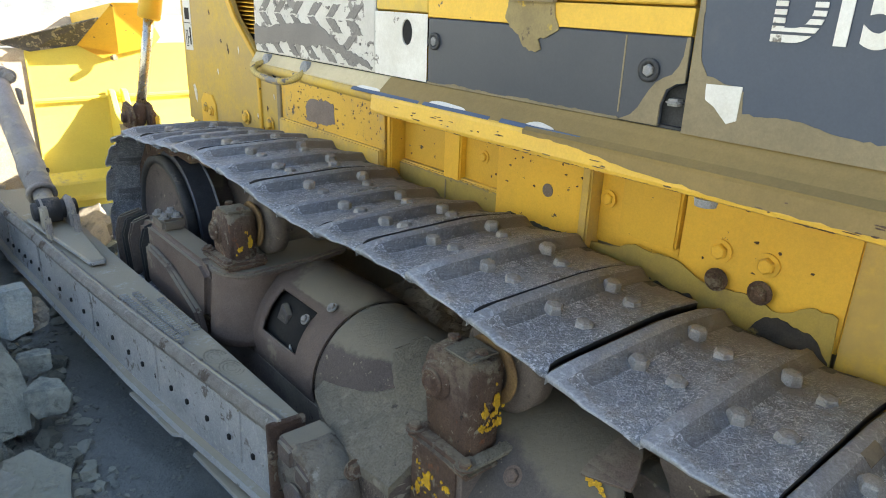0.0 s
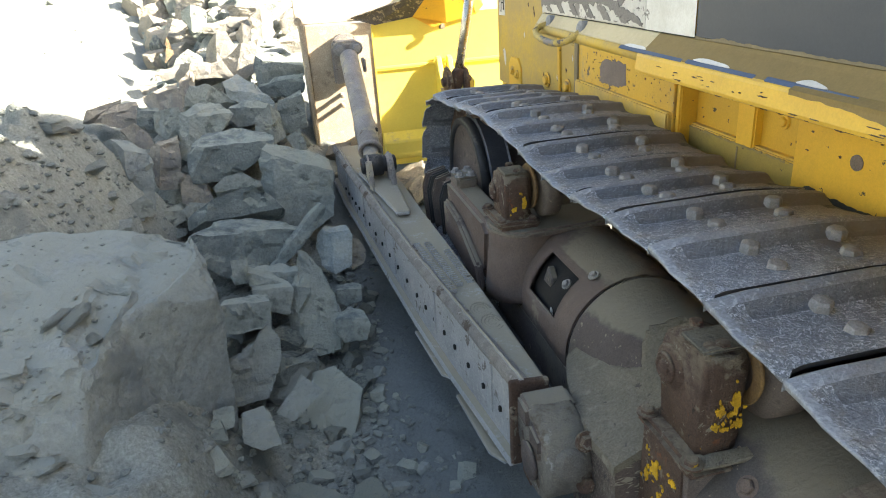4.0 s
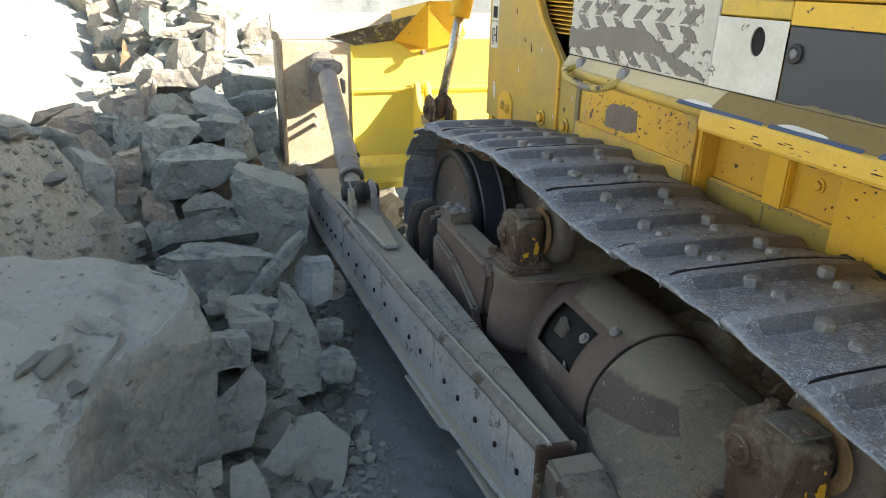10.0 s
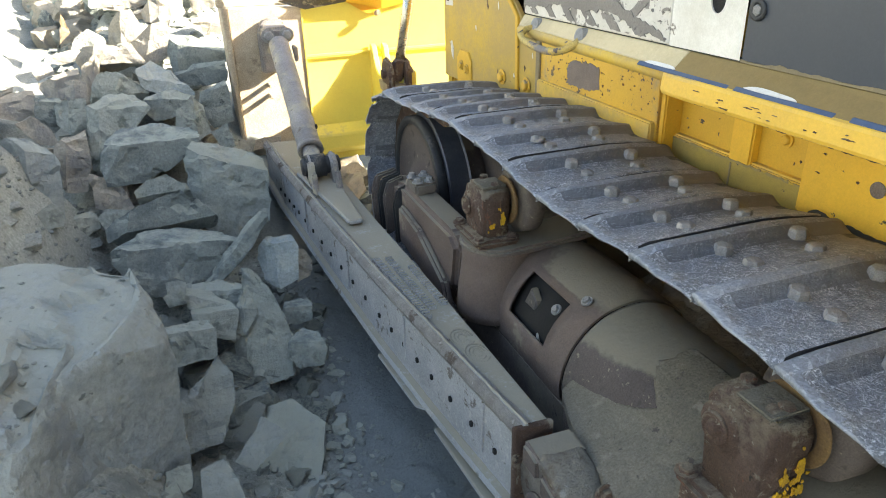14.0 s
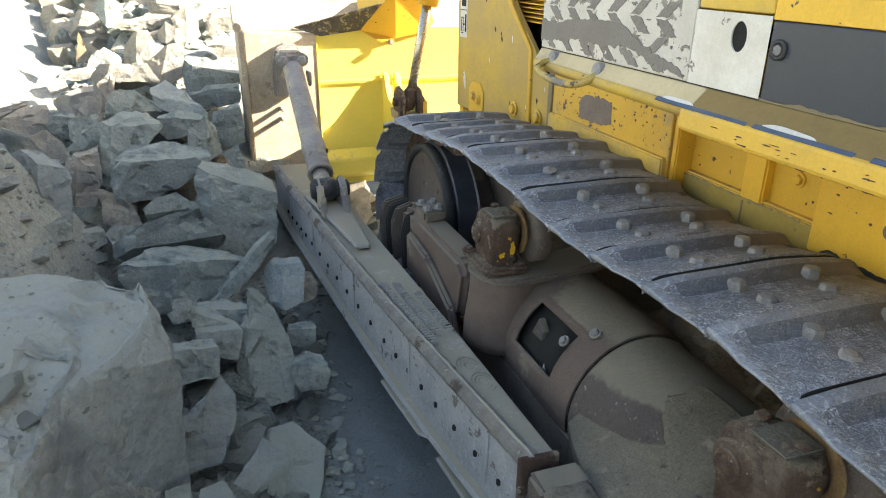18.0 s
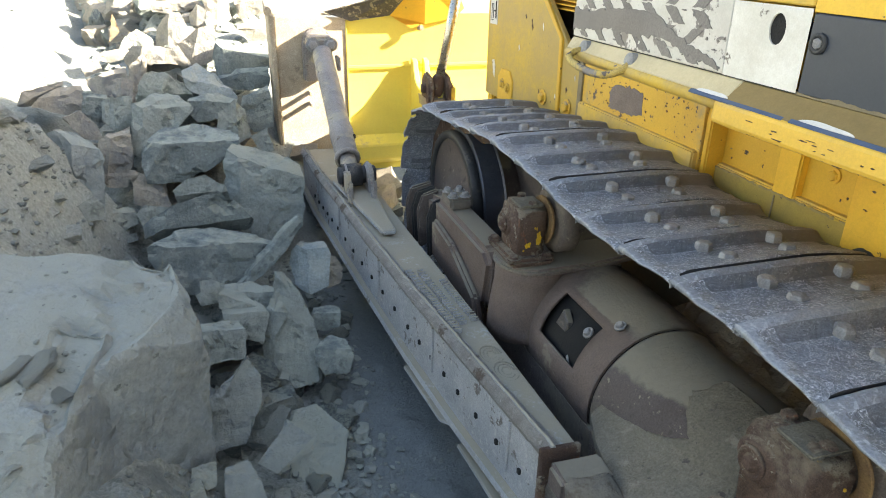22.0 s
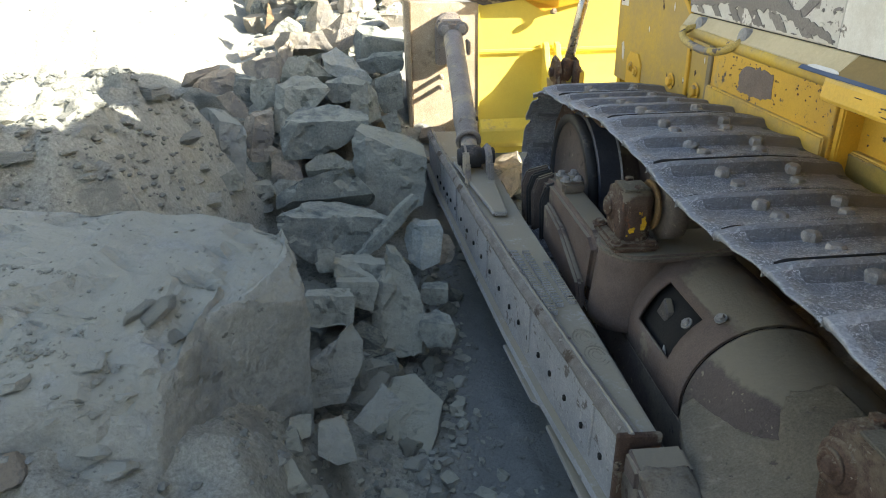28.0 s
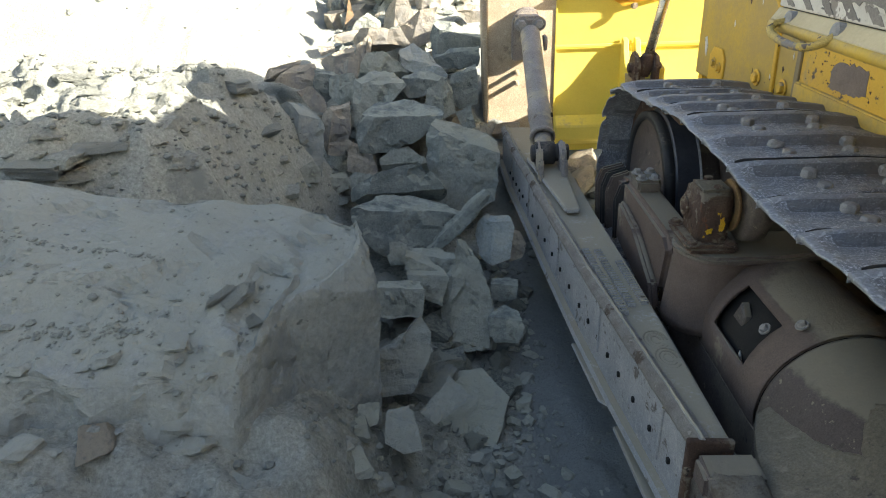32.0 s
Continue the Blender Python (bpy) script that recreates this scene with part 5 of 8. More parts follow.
        part("latch_bolt", hexbolt((hx - 0.002, y, z), (-1, 0, 0), 0.011, 0.006, False), BOLT_STEEL, g)
    part("panel_seam", box(hx - 0.001, hx + 0.004, -0.429, -0.426, 1.425, 1.562, 0.0, 1), DIRTY_EDGE, g)
    part("upper_panel", sheet([(0.146, 1.5665), (0.146, 1.612), (-0.5555, 1.612), (-0.5555, 1.5675)], hx, 0.012, 0.0005), YELLOW, dozer)
    part("top_panel", sheet([(0.368, 1.6155), (0.368, 2.1), (-0.552, 2.1), (-0.552, 1.6155)], hx), YELLOW, dozer)
    part("white_top", sheet([(0.366, 1.575), (0.15, 1.575), (0.15, 1.612), (0.366, 1.612)], hx), YELLOW_DUSTY, dozer)
    hinge = part("hinge", wobble(box(hx - 0.02, hx + 0.004, -0.262, -0.14, 1.612, 1.628, 0.006, 2), 0.002, 40), DIRTY_EDGE, dozer, "worn dirty hinge")
    part("hinge_stain", sheet(ragged([(-0.118, 1.575), (-0.140, 1.556), (-0.160, 1.545), (-0.176, 1.522), (-0.209, 1.514), (-0.224, 1.521), (-0.214, 1.539), (-0.245, 1.550), (-0.268, 1.562), (-0.256, 1.585), (-0.252, 1.614), (-0.126, 1.616)], 0.008, 0.003, 3), hx - 0.0035, 0.003, 0.0), GRIME, hinge)
    d = part("side_door", sheet([(-0.565, 1.408), (-0.565, 2.1), (-2.4, 2.1), (-2.4, 1.410), (-0.90, 1.409)], hx - 0.004), BLUE_PAINT, dozer, "grey-blue hood door with dirty edges")
    part("door_dirt", sheet([(-0.566, 1.4085), (-0.566, 1.66), (-0.569, 1.66)] + ragged([(-0.575, 1.62), (-0.579, 1.56), (-0.584, 1.53), (-0.598, 1.508), (-0.640, 1.498), (-0.664, 1.49), (-0.668, 1.456), (-0.70, 1.456), (-0.76, 1.458), (-0.79, 1.452), (-0.82, 1.446), (-0.95, 1.440), (-1.2, 1.434)], 0.010, 0.0022, 2, False) + [(-1.2, 1.434), (-1.2, 1.4095), (-0.9, 1.4095)], hx - 0.0055, 0.01, 0.0), DIRTY_EDGE, d, "dirty worn lower edge")
    part("sticker", sheet([(-0.600, 1.487), (-0.600, 1.496), (-0.662, 1.498), (-0.661, 1.444), (-0.645, 1.437), (-0.618, 1.462), (-0.602, 1.470)], hx - 0.007, 0.002, 0.0), WHITE_PAINT, d, "torn white sticker")
    # the dark pocket between the panels, with a hinge inside
    part("pocket", box(hx + 0.02, hx + 0.06, -0.566, -0.50, 1.405, 1.50, 0.002, 1), DARK_STEEL_AND_GAPS, dozer)
    part("pocket_latch", wobble(box(hx - 0.002, hx + 0.03, -0.552, -0.522, 1.450, 1.462, 0.005, 2), 0.002, 50), BOLT_STEEL, dozer)
    part("hood_seam", box(0.178, 0.20, -2.4, 1.09, 1.396, 1.414, 0.0, 1), DARK_STEEL_AND_GAPS, dozer)
    # lettering on the door, cut by horizontal stripes in its first letter
    cu = bpy.data.curves.new("lettering", "FONT")
    cu.body, cu.size, cu.extrude, cu.space_character, cu.offset, cu.shear = "D155", 0.135, 0.001, 0.94, 0.0045, 0.0
    tmp = bpy.data.objects.new("tmp", cu)
    scene.collection.objects.link(tmp)
    me = bpy.data.meshes.new_from_object(tmp.evaluated_get(bpy.context.evaluated_depsgraph_get()))
    bpy.data.objects.remove(tmp)
    me.transform(Matrix(((0, 0, -1, hx - 0.0065), (-0.80, 0, 0, -0.686), (0, 1, 0, 1.574), (0, 0, 0, 1))))
    me.materials.clear()
    me.materials.append(WHITE_PAINT)
    # stripes cut out of the first letter
    cut = bmesh.new()
    cut.from_mesh(me)
    first = -0.686 - 0.80 * 0.135 * 0.74
    for k in range(8):
        z0 = 1.5805 + 0.0118 * k
        for z in (z0, z0 + 0.0042):
            bmesh.ops.bisect_plane(cut, geom=list(cut.verts) + list(cut.edges) + list(cut.faces), plane_co=(0, 0, z), plane_no=(0, 0, 1))
        bmesh.ops.delete(cut, geom=[f for f in cut.faces if z0 < f.calc_center_median().z < z0 + 0.0042 and f.calc_center_median().y > first], context="FACES")
    cut.to_mesh(me)
    cut.free()
    part("lettering", me, WHITE_PAINT, d, "white model lettering")
    # white ledge with a blue strip, the side ledge and its rounded lip
    part("white_ledge", slab([(0.172, 1.10, 1.411), (0.172, 0.30, 1.411), (0.135, 0.30, 1.372), (0.140, 1.08, 1.380)], (0.02, 0, -0.008), 0.003), CREAM, dozer)
    for y0, y1 in ((0.42, 0.12), (0.105, -0.13), (-0.16, -0.38)):
        part("blue_strip", slab([(0.1300, y0, 1.3755), (0.1300, y1, 1.3745), (0.1205, y1, 1.3665), (0.1205, y0, 1.3675)], (0.012, 0, -0.004), 0.002), BLUE_EDGE, dozer)
    on_ledge = lambda y, f: Vector((0.1715 - 0.047 * f, y, 1.4105 - 0.042 * f)) + Vector((-0.0016, 0, 0.0016))
    for n, (y0, y1) in enumerate(((0.40, 0.29), (0.085, -0.045), (-0.235, -0.31))):
        ring = [on_ledge(y0 + (y1 - y0) * (0.5 + 0.5 * math.cos(a)), 0.86 - 0.17 * max(0.0, math.sin(a)) ** 1.4 * (0.85 + 0.15 * math.sin(3 * a + n)) - 0.03 * min(0.0, math.sin(a))) for a in np.linspace(0, 2 * math.pi, 27)[:-1]]
        part("paint_remain", slab(ring, (0.003, 0, -0.003), 0.0), WHITE_PAINT, dozer, "bright bare patch on the ledge")
    part("side_ledge", slab([(0.172, 0.30, 1.411), (0.172, -2.4, 1.411), (0.122, -2.4, 1.358), (0.122, 0.30, 1.368)], (0.02, 0, -0.010), 0.003), LEDGE_DUST, dozer, "ledge below the hood under brown dust")
    ring = [(0.140, 1.374), (0.126, 1.3695), (0.119, 1.365), (0.116, 1.359), (0.1125, 1.328), (0.115, 1.3215), (0.122, 1.318), (0.150, 1.317), (0.165, 1.322), (0.165, 1.370)]
    lip = strip([[(x + dx, y, z + dz) for x, z in ring] for y, dx, dz in ((0.345, 0.040, 0.008), (0.335, 0.018, 0.004), (0.315, 0.004, 0.0), (0.27, 0, 0), (0.0, 0, 0), (-0.5, 0, 0), (-1.2, 0, 0), (-2.4, 0, -0.004))])
    lp = part("ledge_lip", lip, YELLOW_LIP, dozer, "flat yellow lip of the ledge, chipped")
    # brown dust that has spread from the ledge over the lip
    low = [(y, 1.3585 - 0.029 * smooth(-0.24, -0.70, y) + 0.006 * noise.noise(Vector((y * 9, 3, 1))) + 0.004 * noise.noise(Vector((y * 40, 1, 4)))) for y in np.arange(-0.24, -2.4, -0.015)]
    bm, over = bmesh.new(), lambda y, z: (0.1145 + 0.0035 * (z - 1.328) / 0.031, y, z)
    rows = [[bm.verts.new(over(y, 1.359)), bm.verts.new(over(y, min(z, 1.3585)))] for y, z in low]
    rows = [[bm.verts.new((0.1385, y, 1.3757)), bm.verts.new((0.1172, y, 1.3660))] + r for (y, z), r in zip(low, rows)]
    for p, q in zip(rows, rows[1:]):
        for k in range(3):
            bm.faces.new((p[k], p[k + 1], q[k + 1], q[k]))
    bmesh.ops.translate(bm, verts=bm.verts, vec=(-0.0035, 0, 0))
    bmesh.ops.solidify(bm, geom=list(bm.faces), thickness=0.001)
    part("lip_dust", bm, LEDGE_DUST, lp, "brown dust spread over the lip")
    rng = random.Random(21)
    for k in range(110):
        y, low = rng.uniform(-1.15, 0.28), k % 3
        z = rng.uniform(1.3195, 1.3225) if low else rng.uniform(1.326, 1.350)
        x = 0.1165 if low else 0.1105 + 0.0035 * (z - 1.328) / 0.031
        flake("paint_chip", x, y, z, rng.uniform(0.006, 0.034), rng.uniform(0.0015, 0.004), 500 + k, "x", RUST, lp)
    part("lip_rail", rod((0.150, 1.08, 1.366), (0.148, 0.32, 1.356), 0.017, 14, 0.004), YELLOW_DUSTY, dozer, "", True)
    part("ledge_underside", slab([(0.13, 0.33, 1.318), (0.13, -2.4, 1.318), (0.68, -2.4, 1.24), (0.68, 0.33, 1.24)], (0, 0, 0.02), 0.004), YELLOW, dozer)
    part("hood_floor", box(0.26, 2.4, -2.5, 1.06, 1.385, 1.418, 0.004), YELLOW, dozer)
    for y in (-0.60, -1.10):
        part("ledge_pad", turned([(0, 0.020), (0.014, 0.018)], (0.135, y - 0.05, 1.318), (0, 0, -1), 20), BOLT_STEEL, dozer)
    # grab handle
    hnd = part("grab_handle", pipe([(0.158, 0.985, 1.386), (0.130, 1.005, 1.377), (0.108, 0.998, 1.364), (0.098, 0.96, 1.354), (0.094, 0.90, 1.347), (0.093, 0.82, 1.344), (0.098, 0.765, 1.347), (0.110, 0.735, 1.355), (0.132, 0.722, 1.368), (0.158, 0.725, 1.384)], 0.0105, 12), HANDLE, dozer, "bent grab handle with worn yellow paint", True)
    for y in (0.985, 0.725):
        part("handle_boss", turned([(0, 0.024), (0.022, 0.022), (0.026, 0.012)], (0.168, y, 1.386), (-1, 0, 0.2), 16), BOLT_STEEL, hnd)
    # louvres at the hood's front
    for k in range(36):
        z = 1.40 + 0.020 * k
        part("louvre", slab([(0.645, 1.60, z), (0.645, 2.42, z), (0.73, 2.42, z + 0.014), (0.73, 1.60, z + 0.014)], (0, 0, 0.005), 0.0), YELLOW, dozer)
    part("radiator_shroud", box(0.76, 1.70, 1.08, 2.70, 1.35, 2.10, 0.02), YELLOW, dozer)
    # unseen boxes added above the shroud to cast shade on the mound
    part("radiator_cowl", box(0.48, 1.72, 1.085, 2.74, 2.08, 2.44, 0.03), YELLOW, dozer)
    part("radiator_cap", box(0.50, 1.70, 1.62, 2.74, 2.42, 2.60, 0.03), YELLOW, dozer)
    # black sheet: shade between the louvres is put into its colour
    part("louvre_back", box(0.745, 0.758, 1.08, 2.5, 1.30, 2.07, 0.003, 1), BLACK, dozer)


build_hood()


def build_frame():
    """The radiator guard and the main frame's stepped side panels above the track."""
    gx = lambda y: 0.52 + 0.13 * (2.76 - y)
    flat = lambda ring, off, thick, bev=0.003: slab([(gx(y) + off, y, z) for y, z in ring], (thick, 0, 0), bev)
    g = part("radiator_guard", flat([(2.76, 0.90), (2.76, 2.1), (2.58, 2.1), (2.20, 1.47), (2.02, 1.29), (1.94, 1.19), (1.84, 1.17), (1.84, 0.78), (2.3, 0.88)], 0, 0.03, 0.006), YELLOW_DUSTY, dozer, "yellow radiator guard with scuffs and dents")
    part("guard_front", box(0.55, 1.70, 2.72, 2.80, 0.60, 2.12, 0.01), YELLOW, dozer)
    part("guard_flange", flat([(2.62, 2.1), (2.235, 1.47), (2.045, 1.28), (2.030, 0.80), (2.012, 0.80), (2.022, 1.285), (2.20, 1.475), (2.585, 2.1)], -0.012, 0.014), YELLOW, g)
    e = part("ear_plate", flat([(2.60, 0.80), (2.605, 1.02), (2.57, 1.065), (2.49, 1.06), (2.455, 1.01), (2.455, 0.80)], -0.010, 0.012), YELLOW, g)
    for y, z in ((2.555, 0.985), (2.500, 0.970)):
        part("bolt", hexbolt((gx(y) - 0.010, y, z), (-1, 0, 0), 0.019, 0.014), YELLOW_WORN, e)
    for y, z in ((2.165, 0.985), (1.955, 0.980)):
        part("bolt", hexbolt((gx(y), y, z), (-1, 0, 0), 0.026, 0.02), YELLOW_WORN, g)
    part("label", flat([(2.83 - 0.10, 1.28), (2.73, 1.62), (2.655, 1.62), (2.655, 1.28)], -0.002, 0.002, 0.0), WHITE_PAINT, g, "white warning label with dark marks")
    for z0, z1, y0, y1 in ((1.31, 1.38, 2.717, 2.712), (1.31, 1.38, 2.700, 2.695), (1.30, 1.305, 2.717, 2.695), (1.38, 1.385, 2.717, 2.695), (1.31, 1.40, 2.676, 2.664), (1.345, 1.352, 2.695, 2.678), (1.42, 1.424, 2.725, 2.66), (1.44, 1.50, 2.715, 2.668)):
        part("label_mark", flat([(y0, z0), (y0, z1), (y1, z1), (y1, z0)], -0.0035, 0.001, 0.0), BLACK, g)
    part("scar", flat([(2.675, 1.02), (2.69, 1.09), (2.672, 1.10), (2.655, 1.06), (2.66, 1.00)], -0.002, 0.002, 0.0), WHITE_PAINT, g)
    rng = random.Random(8)
    for k in range(22):
        y, z = rng.uniform(1.9, 2.7), rng.uniform(0.9, 1.5)
        if z > 1.15 + (y - 1.9) * 0.7:
            continue
        w, h = rng.uniform(0.004, 0.010), rng.uniform(0.012, 0.05)
        part("scratch", flat([(y, z), (y + w, z + h * 0.6), (y + w * 0.4, z + h), (y - w * 0.6, z + h * 0.4)], -0.0015, 0.0015, 0.0), RUST if k % 3 else WHITE_PAINT, g)
    # panel behind the guard with a scraped patch
    q = part("frame_panel", sheet([(1.83, 0.70), (1.83, 1.36), (0.96, 1.36), (0.96, 0.70)], 0.615, 0.03), YELLOW_WORN, dozer, "chipped yellow frame panel")
    part("seam_strip", sheet([(1.835, 0.75), (1.835, 1.34), (1.80, 1.34), (1.80, 0.75)], 0.605, 0.03), DIRTY_EDGE, q)
    part("bare_patch", wobble(sheet(ragged([(1.575, 1.062), (1.560, 1.085), (1.568, 1.085), (1.572, 1.12), (1.55, 1.150), (1.49, 1.165), (1.40, 1.172), (1.335, 1.166), (1.322, 1.08), (1.36, 1.07), (1.46, 1.058)], 0.016, 0.0085, 12), 0.6135, 0.004, 0.0), 0.0005, 10), GREY_BARE, q, "bare scraped patch")
    part("panel_rail", box(0.594, 0.64, 0.965, 1.80, 0.80, 1.040, 0.006), YELLOW_DUSTY, q)
    for k in range(70):
        flake("paint_chip", 0.6140, rng.uniform(1.0, 1.76), rng.uniform(1.06, 1.30), rng.uniform(0.006, 0.022), rng.uniform(0.004, 0.014), k, "x", RUST, q)
    part("recess_panel", box(0.695, 0.72, -0.02, 0.97, 0.70, 1.30, 0.004, 1), YELLOW, dozer)
    part("panel_side", box(0.625, 0.70, 0.93, 0.96, 0.86, 1.30, 0.006), YELLOW, dozer)
    part("panel_block", box(0.665, 0.70, 0.57, 0.66, 0.99, 1.28, 0.006), YELLOW, dozer)
    part("panel_sill", box(0.670, 0.70, 0.36, 0.93, 0.93, 1.005, 0.006), YELLOW_DUSTY, dozer)
    top = [(y, 0.992 + 0.003 * noise.noise(Vector((y * 45, 2, 7)))) for y in np.arange(0.925, 0.372, -0.012)]
    part("dust_band", sheet([(0.372, 0.80), (0.925, 0.80)] + top, 0.6660, 0.003, 0.0), OLIVE_DUST, dozer, "band of olive dust above the track")
    part("rust_line", sheet(ragged([(0.925, 0.990), (0.925, 0.996), (0.372, 0.997), (0.372, 0.990)], 0.012, 0.0025, 9), 0.6645, 0.003, 0.0), GRIME, dozer)
    part("plate_seam", box(0.6630, 0.667, 0.640, 0.645, 0.86, 0.985, 0.0, 1), DIRTY_EDGE, dozer)
    part("bolt", hexbolt((0.694, 0.474, 1.098), (-1, 0, 0), 0.016, 0.012), YELLOW, dozer)
    h = part("hole_panel", box(0.652, 0.70, 0.0, 0.37, 0.93, 1.30, 0.006), YELLOW, dozer, "yellow frame panel with a round hole")
    part("round_hole", turned([(0, 0.021), (0.003, 0.021)], (0.653, 0.141, 1.065), (-1, 0, 0), 24), GREY_BARE, h)
    part("step_edge", box(0.63, 0.70, -0.035, 0.0, 0.90, 1.30, 0.006), YELLOW_DUSTY, dozer)
    part("mid_panel", box(0.685, 0.71, -0.31, -0.03, 0.95, 1.30, 0.005), YELLOW, dozer)
    part("mid_block", box(0.662, 0.70, -0.305, -0.12, 1.00, 1.29, 0.006), YELLOW, dozer)
    part("bolt", hexbolt((0.680, -0.065, 1.085), (-1, 0, 0), 0.018, 0.012), YELLOW, dozer)
    part("side_panel", box(0.672, 0.70, -0.74, -0.31, 0.88, 1.30, 0.006), YELLOW, dozer, "yellow frame plate with four bolts")
    for y, z, mt in ((-0.427, 1.040, YELLOW), (-0.547, 1.040, YELLOW), (-0.435, 0.968, RUST), (-0.548, 0.972, RUST)):
        b = part("bolt", hexbolt((0.669 if z > 1 else 0.656, y, z), (-1, 0, 0), 0.021, 0.018), mt, dozer)
    part("lower_web", box(0.70, 0.73, -2.4, 2.55, 0.45, 0.97, 0.004, 1), DIRTY_EDGE, dozer, "grimy lower web of the main frame")
    top = [(y, 0.945 + 0.035 * smooth(-0.05, -0.2, y) * smooth(-0.45, -0.3, y) + 0.035 * smooth(-0.6, -0.68, y) + 0.02 * noise.noise(Vector((y * 9, 0, 2))) + 0.008 * noise.noise(Vector((y * 40, 0, 7)))) for y in np.arange(-0.03, -0.735, -0.012)]
    part("mud_stain", sheet([(-0.735, 0.80), (-0.03, 0.80)] + top, 0.6590, 0.004, 0.0), OLIVE_DUST, dozer, "olive dust on the frame")
    top = [(y, 0.950 + 0.016 * noise.noise(Vector((y * 12, 3, 2))) + 0.006 * noise.noise(Vector((y * 50, 0, 7))) - 0.05 * smooth(0.30, 0.37, y) - 0.05 * smooth(0.06, 0.0, y)) for y in np.arange(0.365, 0.0, -0.012)]
    part("mud_stain", sheet([(0.0, 0.90), (0.365, 0.90)] + top, 0.6500, 0.004, 0.0), DARK_STEEL_AND_GAPS, dozer)
    for y0, y1, x, z in ((0.52, 0.38, 0.6620, 0.905), (-0.04, -0.42, 0.6555, 0.902), (-0.52, -0.73, 0.6555, 0.915)):
        edge = [(y, z + 0.022 * noise.noise(Vector((y * 14, 1, 6))) + 0.010 * noise.noise(Vector((y * 50, 4, 6))) - 0.05 * smooth(y1 + 0.05, y1, y) - 0.05 * smooth(y0 - 0.05, y0, y)) for y in np.arange(y0, y1, -0.008)]
        part("grime_band", sheet([(y1, 0.80), (y0, 0.80)] + edge, x, 0.003, 0.0), GRIME_BLACK, dozer, "black grime caked along the frame")
    for k in range(40):
        yy = rng.uniform(-0.7, 0.9)
        flake("paint_chip", 0.651 if 0 < yy < 0.36 else (0.6705 if yy < -0.31 else 0.694), yy, rng.uniform(1.0, 1.22), rng.uniform(0.006, 0.02), rng.uniform(0.004, 0.014), 100 + k, "x", RUST, dozer)
    part("rear_panel", box(0.66, 0.70, -2.4, -0.74, 0.80, 1.30, 0.006), YELLOW_DUSTY, dozer)
    part("frame_foot", box(0.70, 0.73, -2.4, 1.58, 0.0, 0.46, 0.004, 1), DIRTY_EDGE, dozer)
    part("belly", box(0.75, 1.95, -2.4, 2.6, 0.50, 1.40, 0.02, 1), DARK_STEEL_AND_GAPS, dozer, "main frame between the tracks")


build_frame()
# out of view; sized so that its shadow falls across the bank and mound
part("cab", box(0.62, 2.05, -2.6, -0.10, 2.22, 3.20, 0.05, 3), YELLOW, dozer, "cab of the bulldozer")


# ---- rocks ----
def rock_mesh(seed, cuts=9, limits=(0.6, 0.32, 0.18, 0.11)):
    """An angular quarry rock: a block broken along chance planes, its faces then split, stepped and roughened."""
    rng = random.Random(seed)
    bm = bmesh.new()
    bmesh.ops.create_cube(bm, size=2.0)
    bmesh.ops.rotate(bm, verts=bm.verts, cent=(0, 0, 0), matrix=Matrix.Rotation(rng.uniform(-0.35, 0.35), 3, "X") @ Matrix.Rotation(rng.uniform(-0.35, 0.35), 3, "Y"))
    for k in range(cuts):
        n = Vector((rng.gauss(0, 1), rng.gauss(0, 1), rng.gauss(0, 0.8))).normalized()
        reach = sum(abs(c) for c in n)
        bmesh.ops.bisect_plane(bm, geom=list(bm.verts) + list(bm.edges) + list(bm.faces), plane_co=n * rng.uniform(0.50, 0.74) * reach, plane_no=n, clear_outer=True)
        bmesh.ops.holes_fill(bm, edges=[e for e in bm.edges if e.is_boundary], sides=0)
    bmesh.ops.recalc_face_normals(bm, faces=bm.faces)
    bmesh.ops.bevel(bm, geom=list(bm.edges), offset=0.022, segments=1, affect="EDGES", clamp_overlap=True)
    bmesh.ops.triangulate(bm, faces=bm.faces)
    for limit in limits:
        bmesh.ops.subdivide_edges(bm, edges=[e for e in bm.edges if e.calc_length() > limit], cuts=1)
        bmesh.ops.triangulate(bm, faces=bm.faces)
    lo = [min(v.co[a] for v in bm.verts) for a in range(3)]
    hi = [max(v.co[a] for v in bm.verts) for a in range(3)]
    mid = Vector([(p + q) / 2 for p, q in zip(lo, hi)])
    size = [q - p for p, q in zip(lo, hi)]
    off = Vector((seed * 3.1, seed * 1.7, 0))
    bed = Vector((rng.gauss(0, 0.3), rng.gauss(0, 0.3), 1)).normalized()
    for v in bm.verts:
        p = v.co.copy()
        layer = noise.noise(Vector((0.6 * p.x, 0.6 * p.y, 7.0 * p.dot(bed))) + off)
        scar = math.floor(4 * noise.noise(p * 1.7 + off * 2)) / 4
        v.co += 0.10 * noise.noise_vector(p * 1.5 + off) + 0.035 * noise.noise_vector(p * 5 + off) + 0.016 * noise.noise_vector(p * 13 + off) + 0.009 * noise.noise_vector(p * 30 + off)
        out = Vector((p.x, p.y, 0))
        if out.length > 0.1:
            v.co += out.normalized() * (0.014 * layer + 0.045 * scar)
        v.co = Vector([(v.co[a] - mid[a]) / size[a] for a in range(3)])
    return mesh_of(bm, "rock")


SHAPES = [rock_mesh(100 + k, 5 + k % 6) for k in range(26)]
CHIPS = [rock_mesh(300 + k, 5 + k % 4, (0.7, 0.4)) for k in range(14)]
ROCK_MATS = (ROCK_GREY, ROCK_DARK, ROCK_TAN)
MADE = {}
RUBBLE = []


